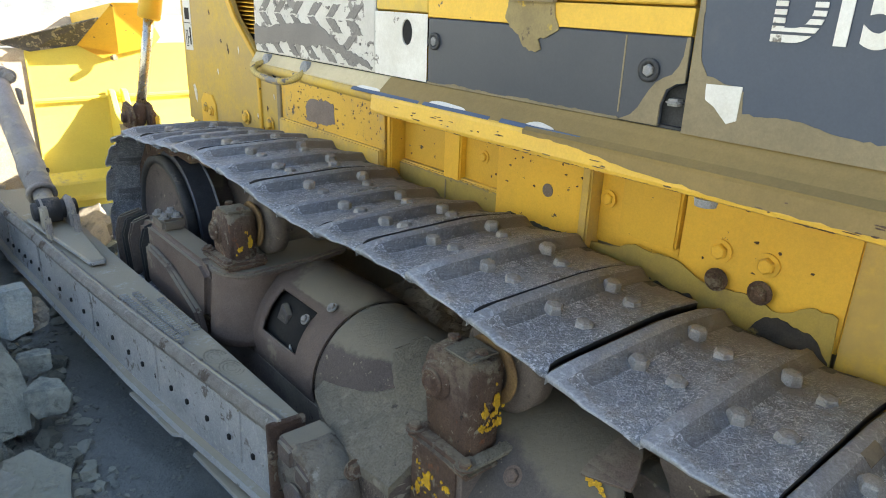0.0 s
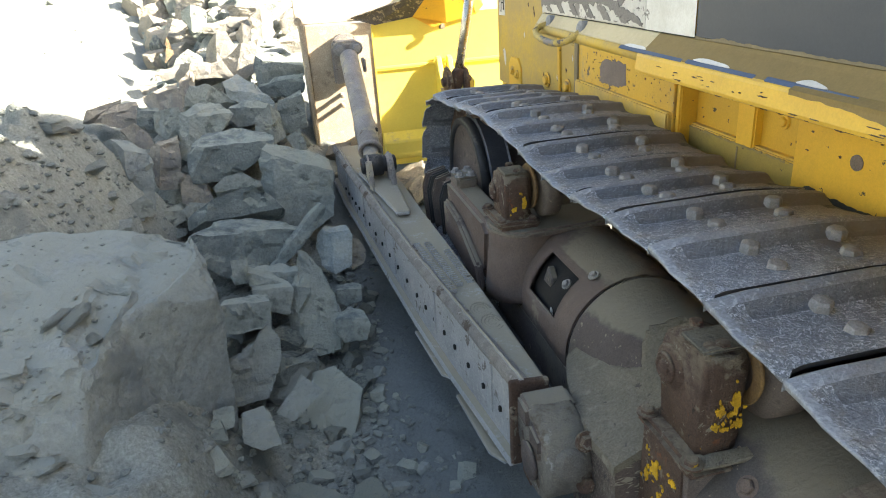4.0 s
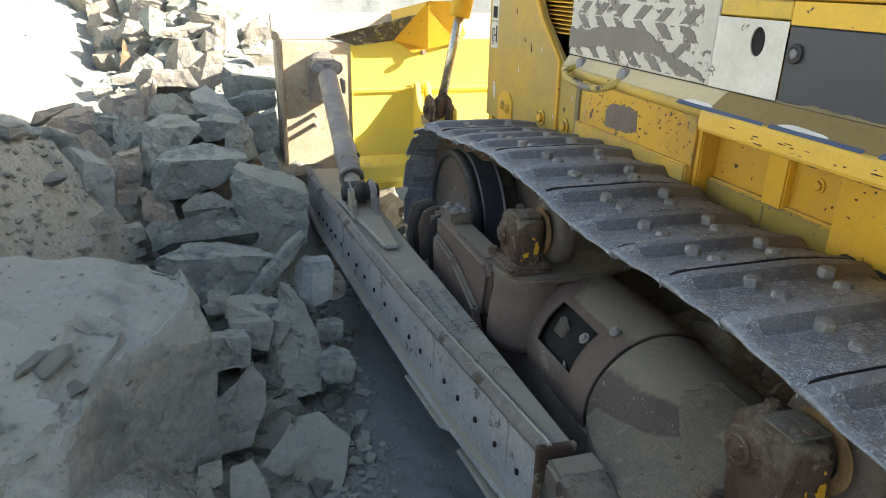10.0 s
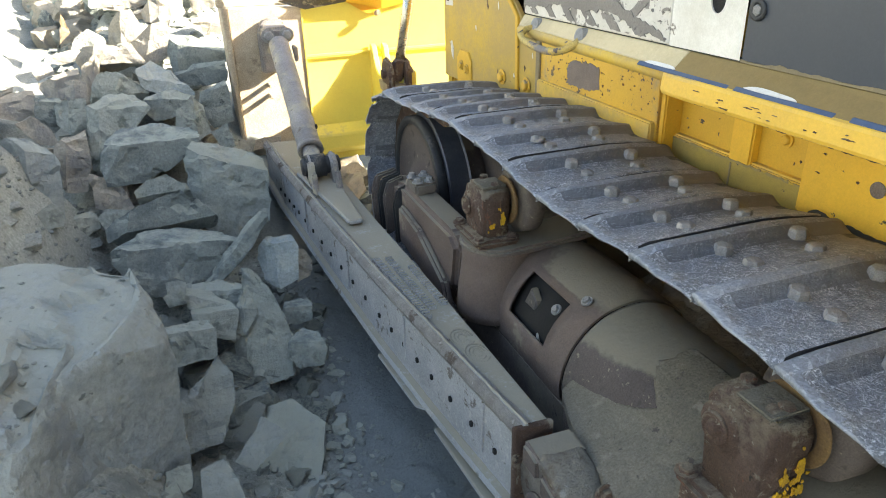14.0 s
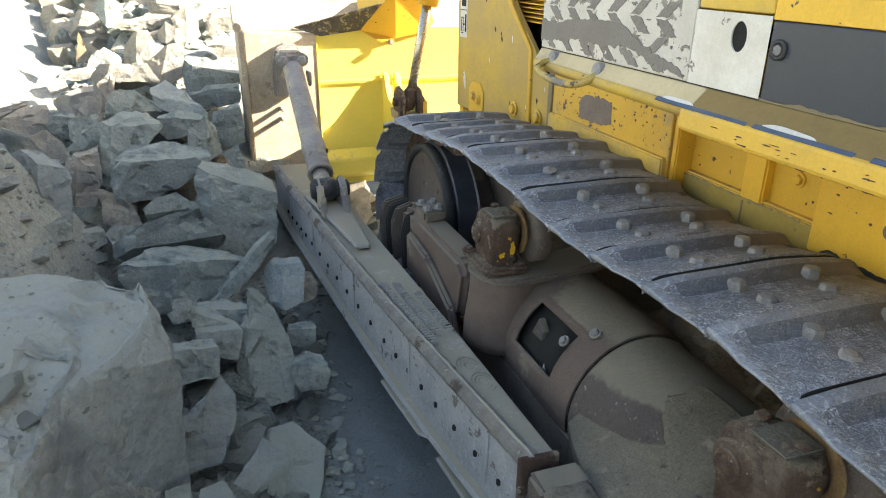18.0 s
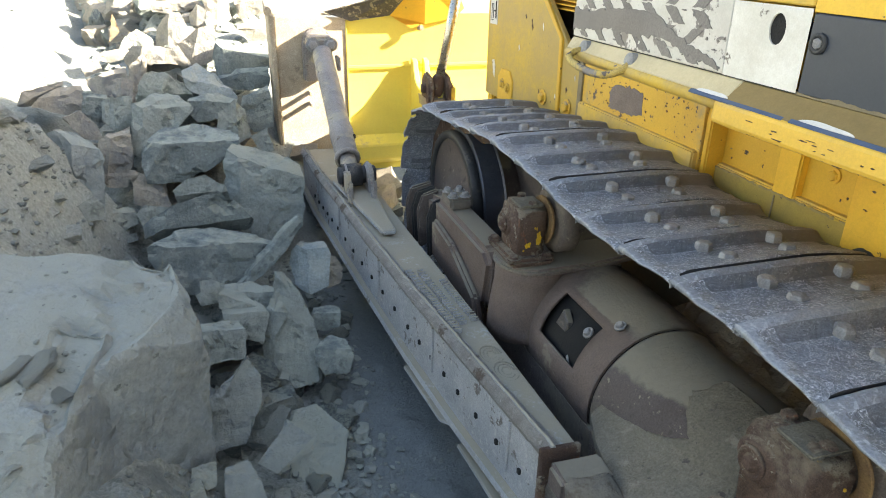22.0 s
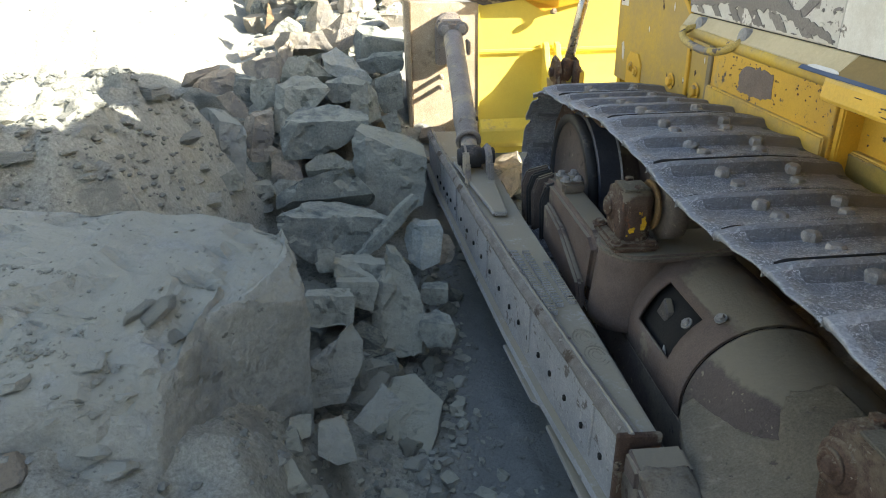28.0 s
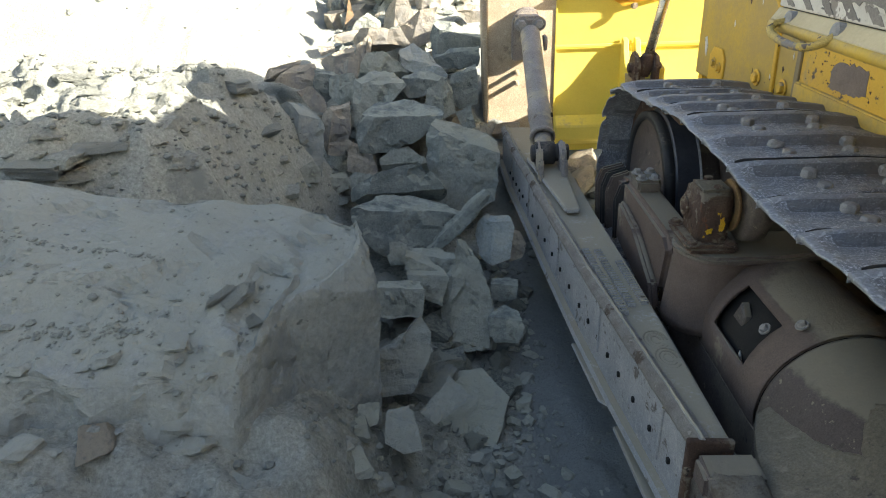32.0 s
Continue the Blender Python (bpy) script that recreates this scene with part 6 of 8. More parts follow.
def rock(x, y, z, sx, sy, sz, rx=0, ry=0, rz=0, shape=0, mat=ROCK_GREY, label="broken grey quarry rock coated with dust", group="quarry rocks"):
    key = (shape % len(SHAPES), mat.name)
    if key not in MADE:
        me = SHAPES[key[0]].copy()
        me.name = "rock"
        me.materials.append(mat)
        MADE[key] = me
    ob = new("rock", MADE[key])
    ob.matrix_basis = pose(x, y, z, rx, ry, rz) @ Matrix.Diagonal((sx, sy, sz, 1))
    return tagged(ob, label, "rock", group)


def bit(x, y, z, sx, sy, sz, rx, ry, rz, shape, mat):
    """A small stone of the loose rubble, joined with the rest into one object."""
    RUBBLE.append((pose(x, y, z, rx, ry, rz) @ Matrix.Diagonal((sx, sy, sz, 1)), shape % len(CHIPS), mat))


def build_rubble():
    mats = []
    verts, faces, slots, n = [], [], [], 0
    data = []
    for me in CHIPS:
        co = np.array([v.co[:] for v in me.vertices])
        data.append((co, np.array([p.vertices[:] for p in me.polygons])))
    for m, k, mat in RUBBLE:
        if mat not in mats:
            mats.append(mat)
        co, tri = data[k]
        a = np.array(m)
        verts.append(co @ a[:3, :3].T + a[:3, 3])
        faces.append(tri + n)
        slots += [mats.index(mat)] * len(tri)
        n += len(co)
    me = bpy.data.meshes.new("rubble")
    me.from_pydata(np.concatenate(verts).tolist(), [], np.concatenate(faces).tolist())
    for mat in mats:
        me.materials.append(mat)
    me.polygons.foreach_set("material_index", slots)
    tagged(new("rubble", me), "small broken stones between the rocks", "rubble", "", "stuff")


def build_big_slab():
    """The broad dusty boulder on the bank: a sloping flat top, one smooth split face towards the machine, and a stepped block before it."""
    bm = bmesh.new()
    bodies = (((-1.75, 0.70, 0.45), (((0.12, -0.22, 1), (-1.5, 0.98, 0.855)), ((0.08, -0.66, 0.75), (-1.5, 0.58, 0.765)), ((0.66, -0.74, 0.02), (-1.04, 0.80, 0.66)), ((0.90, 0.42, -0.10), (-1.04, 0.86, 0.66)), ((0.80, 0.0, 0.60), (-1.07, 0.86, 0.765)), ((0, 1, 0.15), (-1.5, 1.04, 0.90)), ((0, -1, 0.25), (-1.6, 0.38, 0.50)), ((-1, 0, 0.1), (-2.80, 0.7, 0.6)), ((0.62, -0.42, 0.66), (-1.125, 0.79, 0.750)), ((0, 0, -1), (-1.5, 0.7, -0.05)))),
              ((-1.62, 0.46, 0.35), (((0.06, -0.34, 0.94), (-1.45, 0.50, 0.725)), ((0.93, -0.34, 0.10), (-1.315, 0.45, 0.60)), ((0.1, -0.93, 0.34), (-1.45, 0.335, 0.58)), ((-1, 0, 0), (-2.3, 0.4, 0.4)), ((0, 1, 0), (-1.5, 0.75, 0.4)), ((0.62, -0.6, 0.5), (-1.34, 0.385, 0.64)), ((0, 0, -1), (-1.5, 0.5, -0.02)))))
    for mid, planes in bodies:
        body = bmesh.new()
        bmesh.ops.create_cube(body, size=3.0)
        bmesh.ops.translate(body, verts=body.verts, vec=mid)
        for n, p in planes:
            bmesh.ops.bisect_plane(body, geom=list(body.verts) + list(body.edges) + list(body.faces), plane_co=p, plane_no=Vector(n).normalized(), clear_outer=True)
            bmesh.ops.holes_fill(body, edges=[e for e in body.edges if e.is_boundary], sides=0)
        bmesh.ops.recalc_face_normals(body, faces=body.faces)
        bmesh.ops.bevel(body, geom=list(body.edges), offset=0.012, segments=1, affect="EDGES", clamp_overlap=True)
        join(bm, body)
    bmesh.ops.triangulate(bm, faces=bm.faces)
    for limit in (0.3, 0.15, 0.075, 0.040, 0.022):
        bmesh.ops.subdivide_edges(bm, edges=[e for e in bm.edges if e.calc_length() > limit], cuts=1)
        bmesh.ops.triangulate(bm, faces=[f for f in bm.faces if len(f.verts) > 3])
        if limit == 0.040:
            for _ in range(5):
                bmesh.ops.smooth_vert(bm, verts=[v for v in bm.verts if v.co.z > 0.1], factor=0.5, use_axis_x=True, use_axis_y=True, use_axis_z=True)
    bm.normal_update()
    for v in bm.verts:
        p = v.co.copy()
        flat = smooth(0.40, 0.60, v.normal.x)
        # shallow flakes broken away with ragged edges
        q = noise.noise(Vector((p.x * 2.2, p.y * 3.0, p.z * 2.6))) + 0.22 * noise.noise(p * 13)
        flakes = smooth(0.02, 0.06, q) + 0.7 * smooth(0.30, 0.33, noise.noise(p * 4.1) + 0.2 * noise.noise(p * 17))
        v.co -= v.normal * (0.022 - 0.014 * flat) * flakes
        v.co += 0.026 * noise.noise_vector(p * 2.4) + (0.014 - 0.006 * flat) * noise.noise_vector(p * 7.0) + (0.007 - 0.003 * flat) * noise.noise_vector(p * 18.0) + 0.0035 * noise.noise_vector(p * 42.0)
    me = mesh_of(bm, "boulder")
    me.materials.append(SLAB)
    return tagged(new("boulder", me), "huge flat-topped boulder coated with pale dust", "boulder")


BOULDER = build_big_slab()


def on_boulder(x, y):
    """The height of the boulder's top at (x, y), or of the ground beside it."""
    hit, at, _, _ = BOULDER.ray_cast(Vector((x, y, 3.0)), Vector((0, 0, -1)))
    return max(at.z if hit else -9, height(x, y))



def hewn(at, planes, seed, mat, label, group="quarry rocks"):
    """A quarry rock split along the planes given as (nx, ny, nz, distance) from its middle, its faces then stepped and roughened."""
    # the corners are where three of the planes meet inside all the others
    rows = np.array(planes)
    n = rows[:, :3] / np.linalg.norm(rows[:, :3], axis=1)[:, None]
    corners = []
    for i, j, k in itertools.combinations(range(len(n)), 3):
        m = n[[i, j, k]]
        if abs(np.linalg.det(m)) > 0.02:
            p = np.linalg.solve(m, rows[[i, j, k], 3])
            if np.all(n @ p <= rows[:, 3] + 1e-4):
                corners.append(p)
    bm = bmesh.new()
    for p in corners:
        bm.verts.new(p)
    bmesh.ops.remove_doubles(bm, verts=bm.verts, dist=0.004)
    bmesh.ops.convex_hull(bm, input=list(bm.verts))
    bmesh.ops.delete(bm, geom=[v for v in bm.verts if not v.link_faces], context="VERTS")
    bmesh.ops.recalc_face_normals(bm, faces=bm.faces)
    size = max(e.calc_length() for e in bm.edges)
    fine = 0.020 if at[1] < 1.9 else 0.030 if at[1] < 3.4 else 0.050
    for limit in (8 * fine, 4 * fine, 2 * fine, fine):
        bmesh.ops.subdivide_edges(bm, edges=[e for e in bm.edges if e.calc_length() > limit], cuts=1)
        bmesh.ops.triangulate(bm, faces=[f for f in bm.faces if len(f.verts) > 3])
    bm.normal_update()
    off = Vector((seed * 3.1, seed * 1.7, seed * 0.9))
    bed = Vector((math.sin(seed * 2.3) * 0.3, math.cos(seed * 1.9) * 0.3, 1)).normalized()
    amp = min(1.0, size / 0.4)
    for v in bm.verts:
        p = v.co + off
        scar = smooth(0.02, 0.07, noise.noise(p * 4.5) + 0.25 * noise.noise(p * 16)) + 0.6 * smooth(0.22, 0.26, noise.noise(p * 8.5))
        layer = noise.noise(Vector((1.5 * p.x, 1.5 * p.y, 22.0 * p.dot(bed))))
        v.co -= v.normal * amp * (0.014 * (scar - 0.6) - 0.005 * layer)
        v.co += amp * (0.008 * noise.noise_vector(p * 5) + 0.006 * noise.noise_vector(p * 12)) + 0.003 * noise.noise_vector(p * 30)
    ob = new("rock", mesh_of(bm, "rock"))
    ob.data.materials.append(mat)
    ob.location = at
    return tagged(ob, label, "rock", group)


def build_rocks():
    D, G, T = ROCK_DARK, ROCK_GREY, ROCK_TAN
    # the heap beside the arm, from the gully back into the sun
    hewn((-0.749, 2.871, 0.403), [(-0.04, -0.95, 0.31, 0.180), (0.04, 0.95, -0.31, 0.220), (0.25, 0.43, 0.87, 0.192), (0.25, 0.43, 0.87, 0.192), (0.73, 0.32, 0.61, 0.191), (0.99, 0.11, -0.02, 0.178), (0.98, 0.05, -0.19, 0.192), (0.45, -0.15, -0.88, 0.274), (-0.26, -0.15, -0.95, 0.262), (-0.87, 0.03, -0.49, 0.198), (-0.98, 0.21, 0.02, 0.183), (-0.91, 0.30, 0.30, 0.222), (0.31, -0.27, 0.91, 0.184), (-0.61, -0.75, 0.27, 0.219)], 1, G, "square-edged grey block leaning on the heap")
    hewn((-1.114, 3.075, 0.581), [(0.05, -0.99, 0.16, 0.201), (-0.05, 0.96, -0.26, 0.248), (-0.11, 0.37, 0.92, 0.148), (0.26, 0.37, 0.89, 0.142), (0.58, 0.35, 0.74, 0.193), (0.48, -0.09, -0.87, 0.103), (0.86, 0.03, -0.51, 0.169), (0.17, -0.13, -0.98, 0.145), (-0.00, -0.14, -0.99, 0.137), (-0.98, 0.02, -0.19, 0.249), (-0.97, 0.13, 0.21, 0.220), (-0.83, 0.22, 0.51, 0.215), (0.02, -0.16, 0.99, 0.117), (-0.48, -0.75, 0.45, 0.255)], 2, D, "large grey-blue rock lying on the heap")
    hewn((-1.292, 3.434, 0.658), [(0.08, -0.97, 0.22, 0.189), (-0.08, 0.97, -0.22, 0.231), (-0.50, 0.30, 0.82, 0.138), (0.01, 0.37, 0.93, 0.151), (0.87, 0.31, 0.38, 0.163), (0.93, 0.15, -0.34, 0.128), (0.48, -0.01, -0.88, 0.077), (0.69, 0.05, -0.73, 0.046), (-0.51, -0.09, -0.85, 0.190), (-0.99, 0.09, 0.08, 0.124), (0.08, -0.53, 0.85, 0.195), (-0.42, -0.86, 0.28, 0.212)], 3, G, "pale grey block standing in the heap")
    hewn((-1.547, 3.229, 0.525), [(0.14, -0.96, 0.26, 0.135), (-0.14, 0.96, -0.26, 0.165), (-0.64, 0.25, 0.72, 0.101), (-0.22, 0.37, 0.90, 0.125), (0.96, 0.26, -0.12, 0.076), (0.88, 0.17, -0.44, 0.084), (-0.09, -0.13, -0.99, 0.146), (-0.99, -0.02, -0.11, 0.066), (-1.00, 0.02, 0.04, 0.061), (-0.65, -0.68, 0.33, 0.109), (-0.12, -0.45, 0.88, 0.164)], 4, T, "brown-stained rock in the shaded heap")
    hewn((-1.317, 3.000, 0.428), [(0.10, -0.95, 0.30, 0.158), (-0.10, 0.95, -0.30, 0.193), (-0.33, 0.39, 0.86, 0.168), (0.95, 0.29, 0.12, 0.006), (0.24, 0.45, 0.86, 0.012), (0.85, 0.08, -0.52, 0.140), (0.17, -0.13, -0.98, 0.118), (-0.58, -0.15, -0.80, 0.139), (-1.00, 0.07, 0.05, 0.105), (-0.08, -0.40, 0.91, 0.222)], 5, T, "tan block wedged under a larger rock")
    hewn((-1.096, 2.678, 0.459), [(0.05, -0.95, 0.31, 0.135), (-0.05, 0.95, -0.31, 0.165), (-0.59, 0.37, 0.72, 0.067), (-0.18, 0.44, 0.88, 0.060), (0.61, 0.41, 0.68, 0.074), (0.85, 0.33, 0.41, 0.097), (0.13, -0.16, -0.98, 0.064), (-0.47, -0.15, -0.87, 0.084), (-0.99, 0.09, -0.04, 0.096), (0.04, -0.80, -0.60, 0.082)], 6, G, "split grey rock in the heap")
    hewn((-1.117, 2.507, 0.359), [(0.05, -0.93, 0.35, 0.189), (-0.05, 0.93, -0.35, 0.231), (-0.64, 0.38, 0.67, 0.133), (-0.22, 0.47, 0.86, 0.076), (-0.25, 0.46, 0.85, 0.075), (0.59, 0.45, 0.68, 0.146), (0.74, 0.40, 0.54, 0.162), (0.96, 0.26, 0.12, 0.223), (0.12, -0.20, -0.97, 0.064), (0.11, -0.20, -0.97, 0.063), (-0.00, -0.21, -0.98, 0.068), (-0.68, -0.15, -0.72, 0.177), (-1.00, 0.10, -0.02, 0.212), (0.07, -0.79, -0.61, 0.111), (-0.55, -0.66, 0.51, 0.229)], 7, D, "layered bluish rock with a split top")
    hewn((-1.083, 2.246, 0.287), [(0.05, -0.95, 0.32, 0.202), (-0.05, 0.92, -0.39, 0.248), (-0.54, 0.40, 0.74, 0.170), (-0.32, 0.45, 0.83, 0.138), (-0.12, 0.48, 0.87, 0.127), (0.31, 0.48, 0.82, 0.133), (0.37, 0.47, 0.80, 0.144), (0.72, -0.15, -0.68, 0.199), (0.69, -0.16, -0.70, 0.193), (0.63, -0.18, -0.76, 0.189), (-0.22, -0.30, -0.93, 0.160), (-0.66, -0.23, -0.71, 0.168), (-0.89, -0.13, -0.44, 0.195), (-0.99, -0.01, -0.15, 0.226), (0.08, 0.02, 1.00, 0.118), (-0.46, -0.80, 0.39, 0.263)], 8, D, "dark angular rock with a pale dusty top")
    hewn((-0.804, 2.033, 0.340), [(-0.04, -0.91, 0.40, 0.059), (0.04, 0.91, -0.40, 0.071), (0.39, 0.49, 0.78, 0.193), (0.99, 0.07, -0.12, 0.148), (0.76, -0.15, -0.63, 0.053), (0.60, -0.20, -0.78, 0.033), (0.68, -0.18, -0.71, 0.025), (-0.09, -0.26, -0.96, 0.171), (-0.97, 0.24, 0.08, 0.146), (-0.69, 0.44, 0.57, 0.044), (-0.59, 0.48, 0.66, 0.034), (-0.65, 0.46, 0.61, 0.026), (-0.54, -0.34, 0.77, 0.047)], 9, D, "long splinter of rock leaning on the heap")
    hewn((-0.620, 2.031, 0.281), [(-0.09, -0.90, 0.42, 0.090), (0.09, 0.90, -0.42, 0.110), (-0.60, 0.51, 0.61, 0.087), (0.15, 0.53, 0.83, 0.093), (0.92, 0.22, 0.32, 0.096), (0.99, -0.01, -0.17, 0.082), (0.35, -0.28, -0.89, 0.113), (-0.60, -0.14, -0.79, 0.096), (-0.94, 0.11, -0.32, 0.074), (-0.91, 0.35, 0.21, 0.079), (-0.65, -0.68, 0.34, 0.075), (-0.02, -0.26, 0.96, 0.108)], 10, ROCK_BLUE, "pale bluish upright rock beside the arm")
    hewn((-0.489, 2.076, 0.207), [(-0.13, -0.89, 0.43, 0.063), (0.13, 0.89, -0.43, 0.077), (0.23, 0.53, 0.82, 0.056), (0.87, 0.25, 0.43, 0.031), (0.97, -0.09, -0.24, 0.031), (0.31, -0.31, -0.90, 0.057), (-0.96, 0.27, -0.07, 0.030)], 11, T, "small tan rock between blocks")
    hewn((-0.750, 1.636, 0.171), [(-0.06, -0.87, 0.50, 0.099), (0.06, 0.87, -0.50, 0.121), (0.16, 0.61, 0.78, 0.213), (0.79, 0.39, 0.48, 0.129), (0.95, 0.23, 0.22, 0.089), (0.95, 0.23, 0.22, 0.090), (0.98, 0.15, 0.08, 0.091), (0.97, -0.03, -0.24, 0.124), (0.07, -0.37, -0.93, 0.216), (-0.42, -0.30, -0.86, 0.199), (-0.88, -0.04, -0.48, 0.143), (-0.97, 0.13, -0.18, 0.122), (-0.90, 0.37, 0.24, 0.107), (-0.94, 0.31, 0.14, 0.093), (-0.71, -0.57, 0.41, 0.120)], 12, G, "upright block of layered rock")
    hewn((-0.577, 1.782, 0.124), [(-0.11, -0.87, 0.49, 0.072), (0.11, 0.87, -0.49, 0.088), (-0.09, 0.62, 0.78, 0.046), (0.57, 0.48, 0.67, 0.053), (0.98, -0.06, -0.20, 0.047), (0.23, -0.37, -0.90, 0.045), (-0.52, -0.23, -0.83, 0.052), (-0.96, 0.27, -0.04, 0.049), (0.02, -0.11, 0.99, 0.053)], 13, D, "dark angular rock with a pale dusty top")
    hewn((-0.592, 1.488, 0.111), [(-0.11, -0.84, 0.53, 0.081), (0.11, 0.84, -0.53, 0.099), (-0.54, 0.61, 0.57, 0.065), (0.54, 0.52, 0.66, 0.064), (0.97, 0.16, 0.18, 0.057), (0.92, -0.17, -0.35, 0.066), (-0.00, -0.40, -0.91, 0.064), (-0.87, -0.01, -0.48, 0.062), (-0.96, 0.27, -0.05, 0.057), (0.05, -0.14, 0.99, 0.066)], 14, D, "dark angular rock with a pale dusty top")
    hewn((-1.021, 1.133, 0.186), [(0.04, -0.82, 0.58, 0.090), (-0.04, 0.82, -0.58, 0.110), (-0.20, 0.68, 0.71, 0.138), (0.88, 0.40, 0.25, 0.132), (0.98, 0.16, -0.10, 0.106), (0.92, -0.05, -0.40, 0.093), (0.85, -0.14, -0.52, 0.099), (0.08, -0.44, -0.89, 0.121), (0.01, -0.45, -0.89, 0.124), (-0.95, 0.26, 0.17, 0.095), (-0.72, 0.49, 0.49, 0.047), (-0.92, 0.31, 0.24, 0.061), (-0.87, 0.37, 0.33, 0.070), (-0.70, -0.40, 0.59, 0.113)], 15, SLAB, "wedge-shaped block leaning on the boulder")
    hewn((-1.024, 1.509, 0.222), [(0.04, -0.86, 0.50, 0.126), (-0.04, 0.86, -0.50, 0.154), (0.02, 0.63, 0.78, 0.069), (0.94, 0.30, 0.15, 0.081), (0.97, 0.09, -0.21, 0.070), (0.09, -0.37, -0.93, 0.057), (-0.25, -0.36, -0.90, 0.068), (-0.99, 0.11, -0.03, 0.090), (0.07, 0.01, 1.00, 0.106)], 16, G, "layered grey rock split by cracks")
    hewn((-0.976, 1.678, 0.208), [(0.02, -0.88, 0.48, 0.135), (-0.02, 0.88, -0.48, 0.165), (-0.47, 0.54, 0.70, 0.114), (0.18, 0.60, 0.78, 0.096), (0.88, 0.36, 0.30, 0.111), (0.95, 0.02, -0.31, 0.105), (0.38, -0.30, -0.87, 0.132), (-0.96, -0.01, -0.29, -0.000), (-0.32, -0.33, -0.89, 0.025), (-0.99, 0.10, -0.09, 0.127), (0.07, 0.02, 1.00, 0.098)], 17, G, "layered grey rock split by cracks")
    hewn((-1.056, 1.828, 0.284), [(0.04, -0.90, 0.44, 0.054), (-0.04, 0.90, -0.44, 0.066), (-0.47, 0.50, 0.72, 0.020), (-0.15, 0.56, 0.81, 0.026), (0.97, 0.10, -0.22, 0.038), (0.03, -0.30, -0.95, 0.031), (-0.93, -0.06, -0.36, 0.046)], 18, G, "small grey stone between blocks")
    hewn((-0.903, 1.880, 0.231), [(-0.01, -0.89, 0.45, 0.090), (0.01, 0.89, -0.45, 0.110), (-0.09, 0.58, 0.81, 0.054), (0.46, 0.52, 0.72, 0.053), (0.84, -0.11, -0.53, 0.084), (-0.01, -0.31, -0.95, 0.056), (-0.96, 0.03, -0.28, 0.087), (0.13, -0.06, 0.99, 0.057)], 19, G, "grey stone between blocks")
    hewn((-1.094, 0.841, 0.118), [(0.07, -0.76, 0.65, 0.054), (-0.07, 0.76, -0.65, 0.066), (-0.45, 0.67, 0.59, 0.027), (0.43, 0.71, 0.55, 0.036), (0.97, 0.12, -0.20, 0.025), (-0.03, -0.53, -0.84, 0.038), (-0.98, -0.07, -0.20, 0.032), (0.04, -0.07, 1.00, 0.049)], 20, G, "small broken block beside the boulder")
    hewn((-0.971, 0.754, 0.160), [(0.02, -0.75, 0.66, 0.045), (-0.02, 0.75, -0.66, 0.055), (-0.39, 0.71, 0.59, 0.057), (0.95, 0.29, 0.07, 0.033), (0.98, 0.22, -0.01, 0.034), (-0.32, -0.51, -0.80, 0.044), (-0.79, -0.30, -0.54, 0.030), (-0.95, -0.09, -0.30, 0.038), (-0.03, -0.15, 0.99, 0.056)], 21, G, "upright broken slab beside the boulder")
    hewn((-1.701, 2.955, 0.558), [(0.19, -0.95, 0.27, 0.270), (-0.19, 0.95, -0.27, 0.330), (-0.18, 0.38, 0.91, 0.163), (0.33, 0.46, 0.82, 0.127), (0.90, 0.39, 0.19, 0.086), (0.94, 0.32, -0.08, 0.084), (0.93, 0.27, -0.27, 0.104), (-0.33, -0.17, -0.93, 0.160), (-0.94, -0.12, -0.32, 0.054), (-0.91, -0.14, -0.40, 0.057), (-0.99, -0.07, -0.09, 0.091), (-0.56, -0.80, 0.22, 0.196), (0.32, -0.37, 0.87, 0.257)], 22, SLAB, "bluish-grey rock face set in the mound's flank")
    hewn((-1.581, 2.534, 0.460), [(0.18, -0.93, 0.32, 0.090), (-0.18, 0.93, -0.32, 0.110), (-0.48, 0.35, 0.81, 0.037), (0.74, 0.47, 0.48, 0.033), (0.93, 0.24, -0.28, 0.033), (0.03, -0.17, -0.98, 0.034), (-0.84, -0.18, -0.51, 0.036)], 23, G, "grey rock in the mound's flank")
    hewn((-1.511, 2.855, 0.288), [(0.14, -0.93, 0.34, 0.113), (-0.14, 0.93, -0.34, 0.138), (-0.20, 0.44, 0.87, 0.049), (0.94, 0.33, 0.06, 0.055), (0.37, -0.12, -0.92, 0.046), (-0.74, -0.19, -0.65, 0.044), (-1.00, -0.01, -0.05, 0.045), (0.07, -0.34, 0.94, 0.095)], 24, G, "grey rock between mound and heap")
    hewn((-1.349, 2.684, 0.346), [(0.11, -0.93, 0.34, 0.090), (-0.11, 0.93, -0.34, 0.110), (0.18, 0.49, 0.85, 0.040), (-0.68, 0.32, 0.66, 0.047), (-0.94, -0.08, -0.34, 0.047), (0.07, -0.19, -0.98, 0.043), (0.89, 0.10, -0.44, 0.053)], 25, G, "grey rock between mound and heap")
    hewn((-2.100, 1.887, 0.659), [(0.39, -0.87, 0.30, 0.158), (-0.39, 0.87, -0.30, 0.193), (-0.29, 0.34, 0.89, 0.084), (0.12, 0.51, 0.85, 0.048), (0.48, 0.60, 0.64, 0.074), (0.81, 0.39, -0.43, 0.181), (-0.12, -0.21, -0.97, 0.055), (-0.42, -0.31, -0.85, 0.046), (-0.76, -0.36, -0.54, 0.115), (-0.06, -0.67, -0.74, 0.059)], 26, SLAB, "flat dusty rock set in the mound")
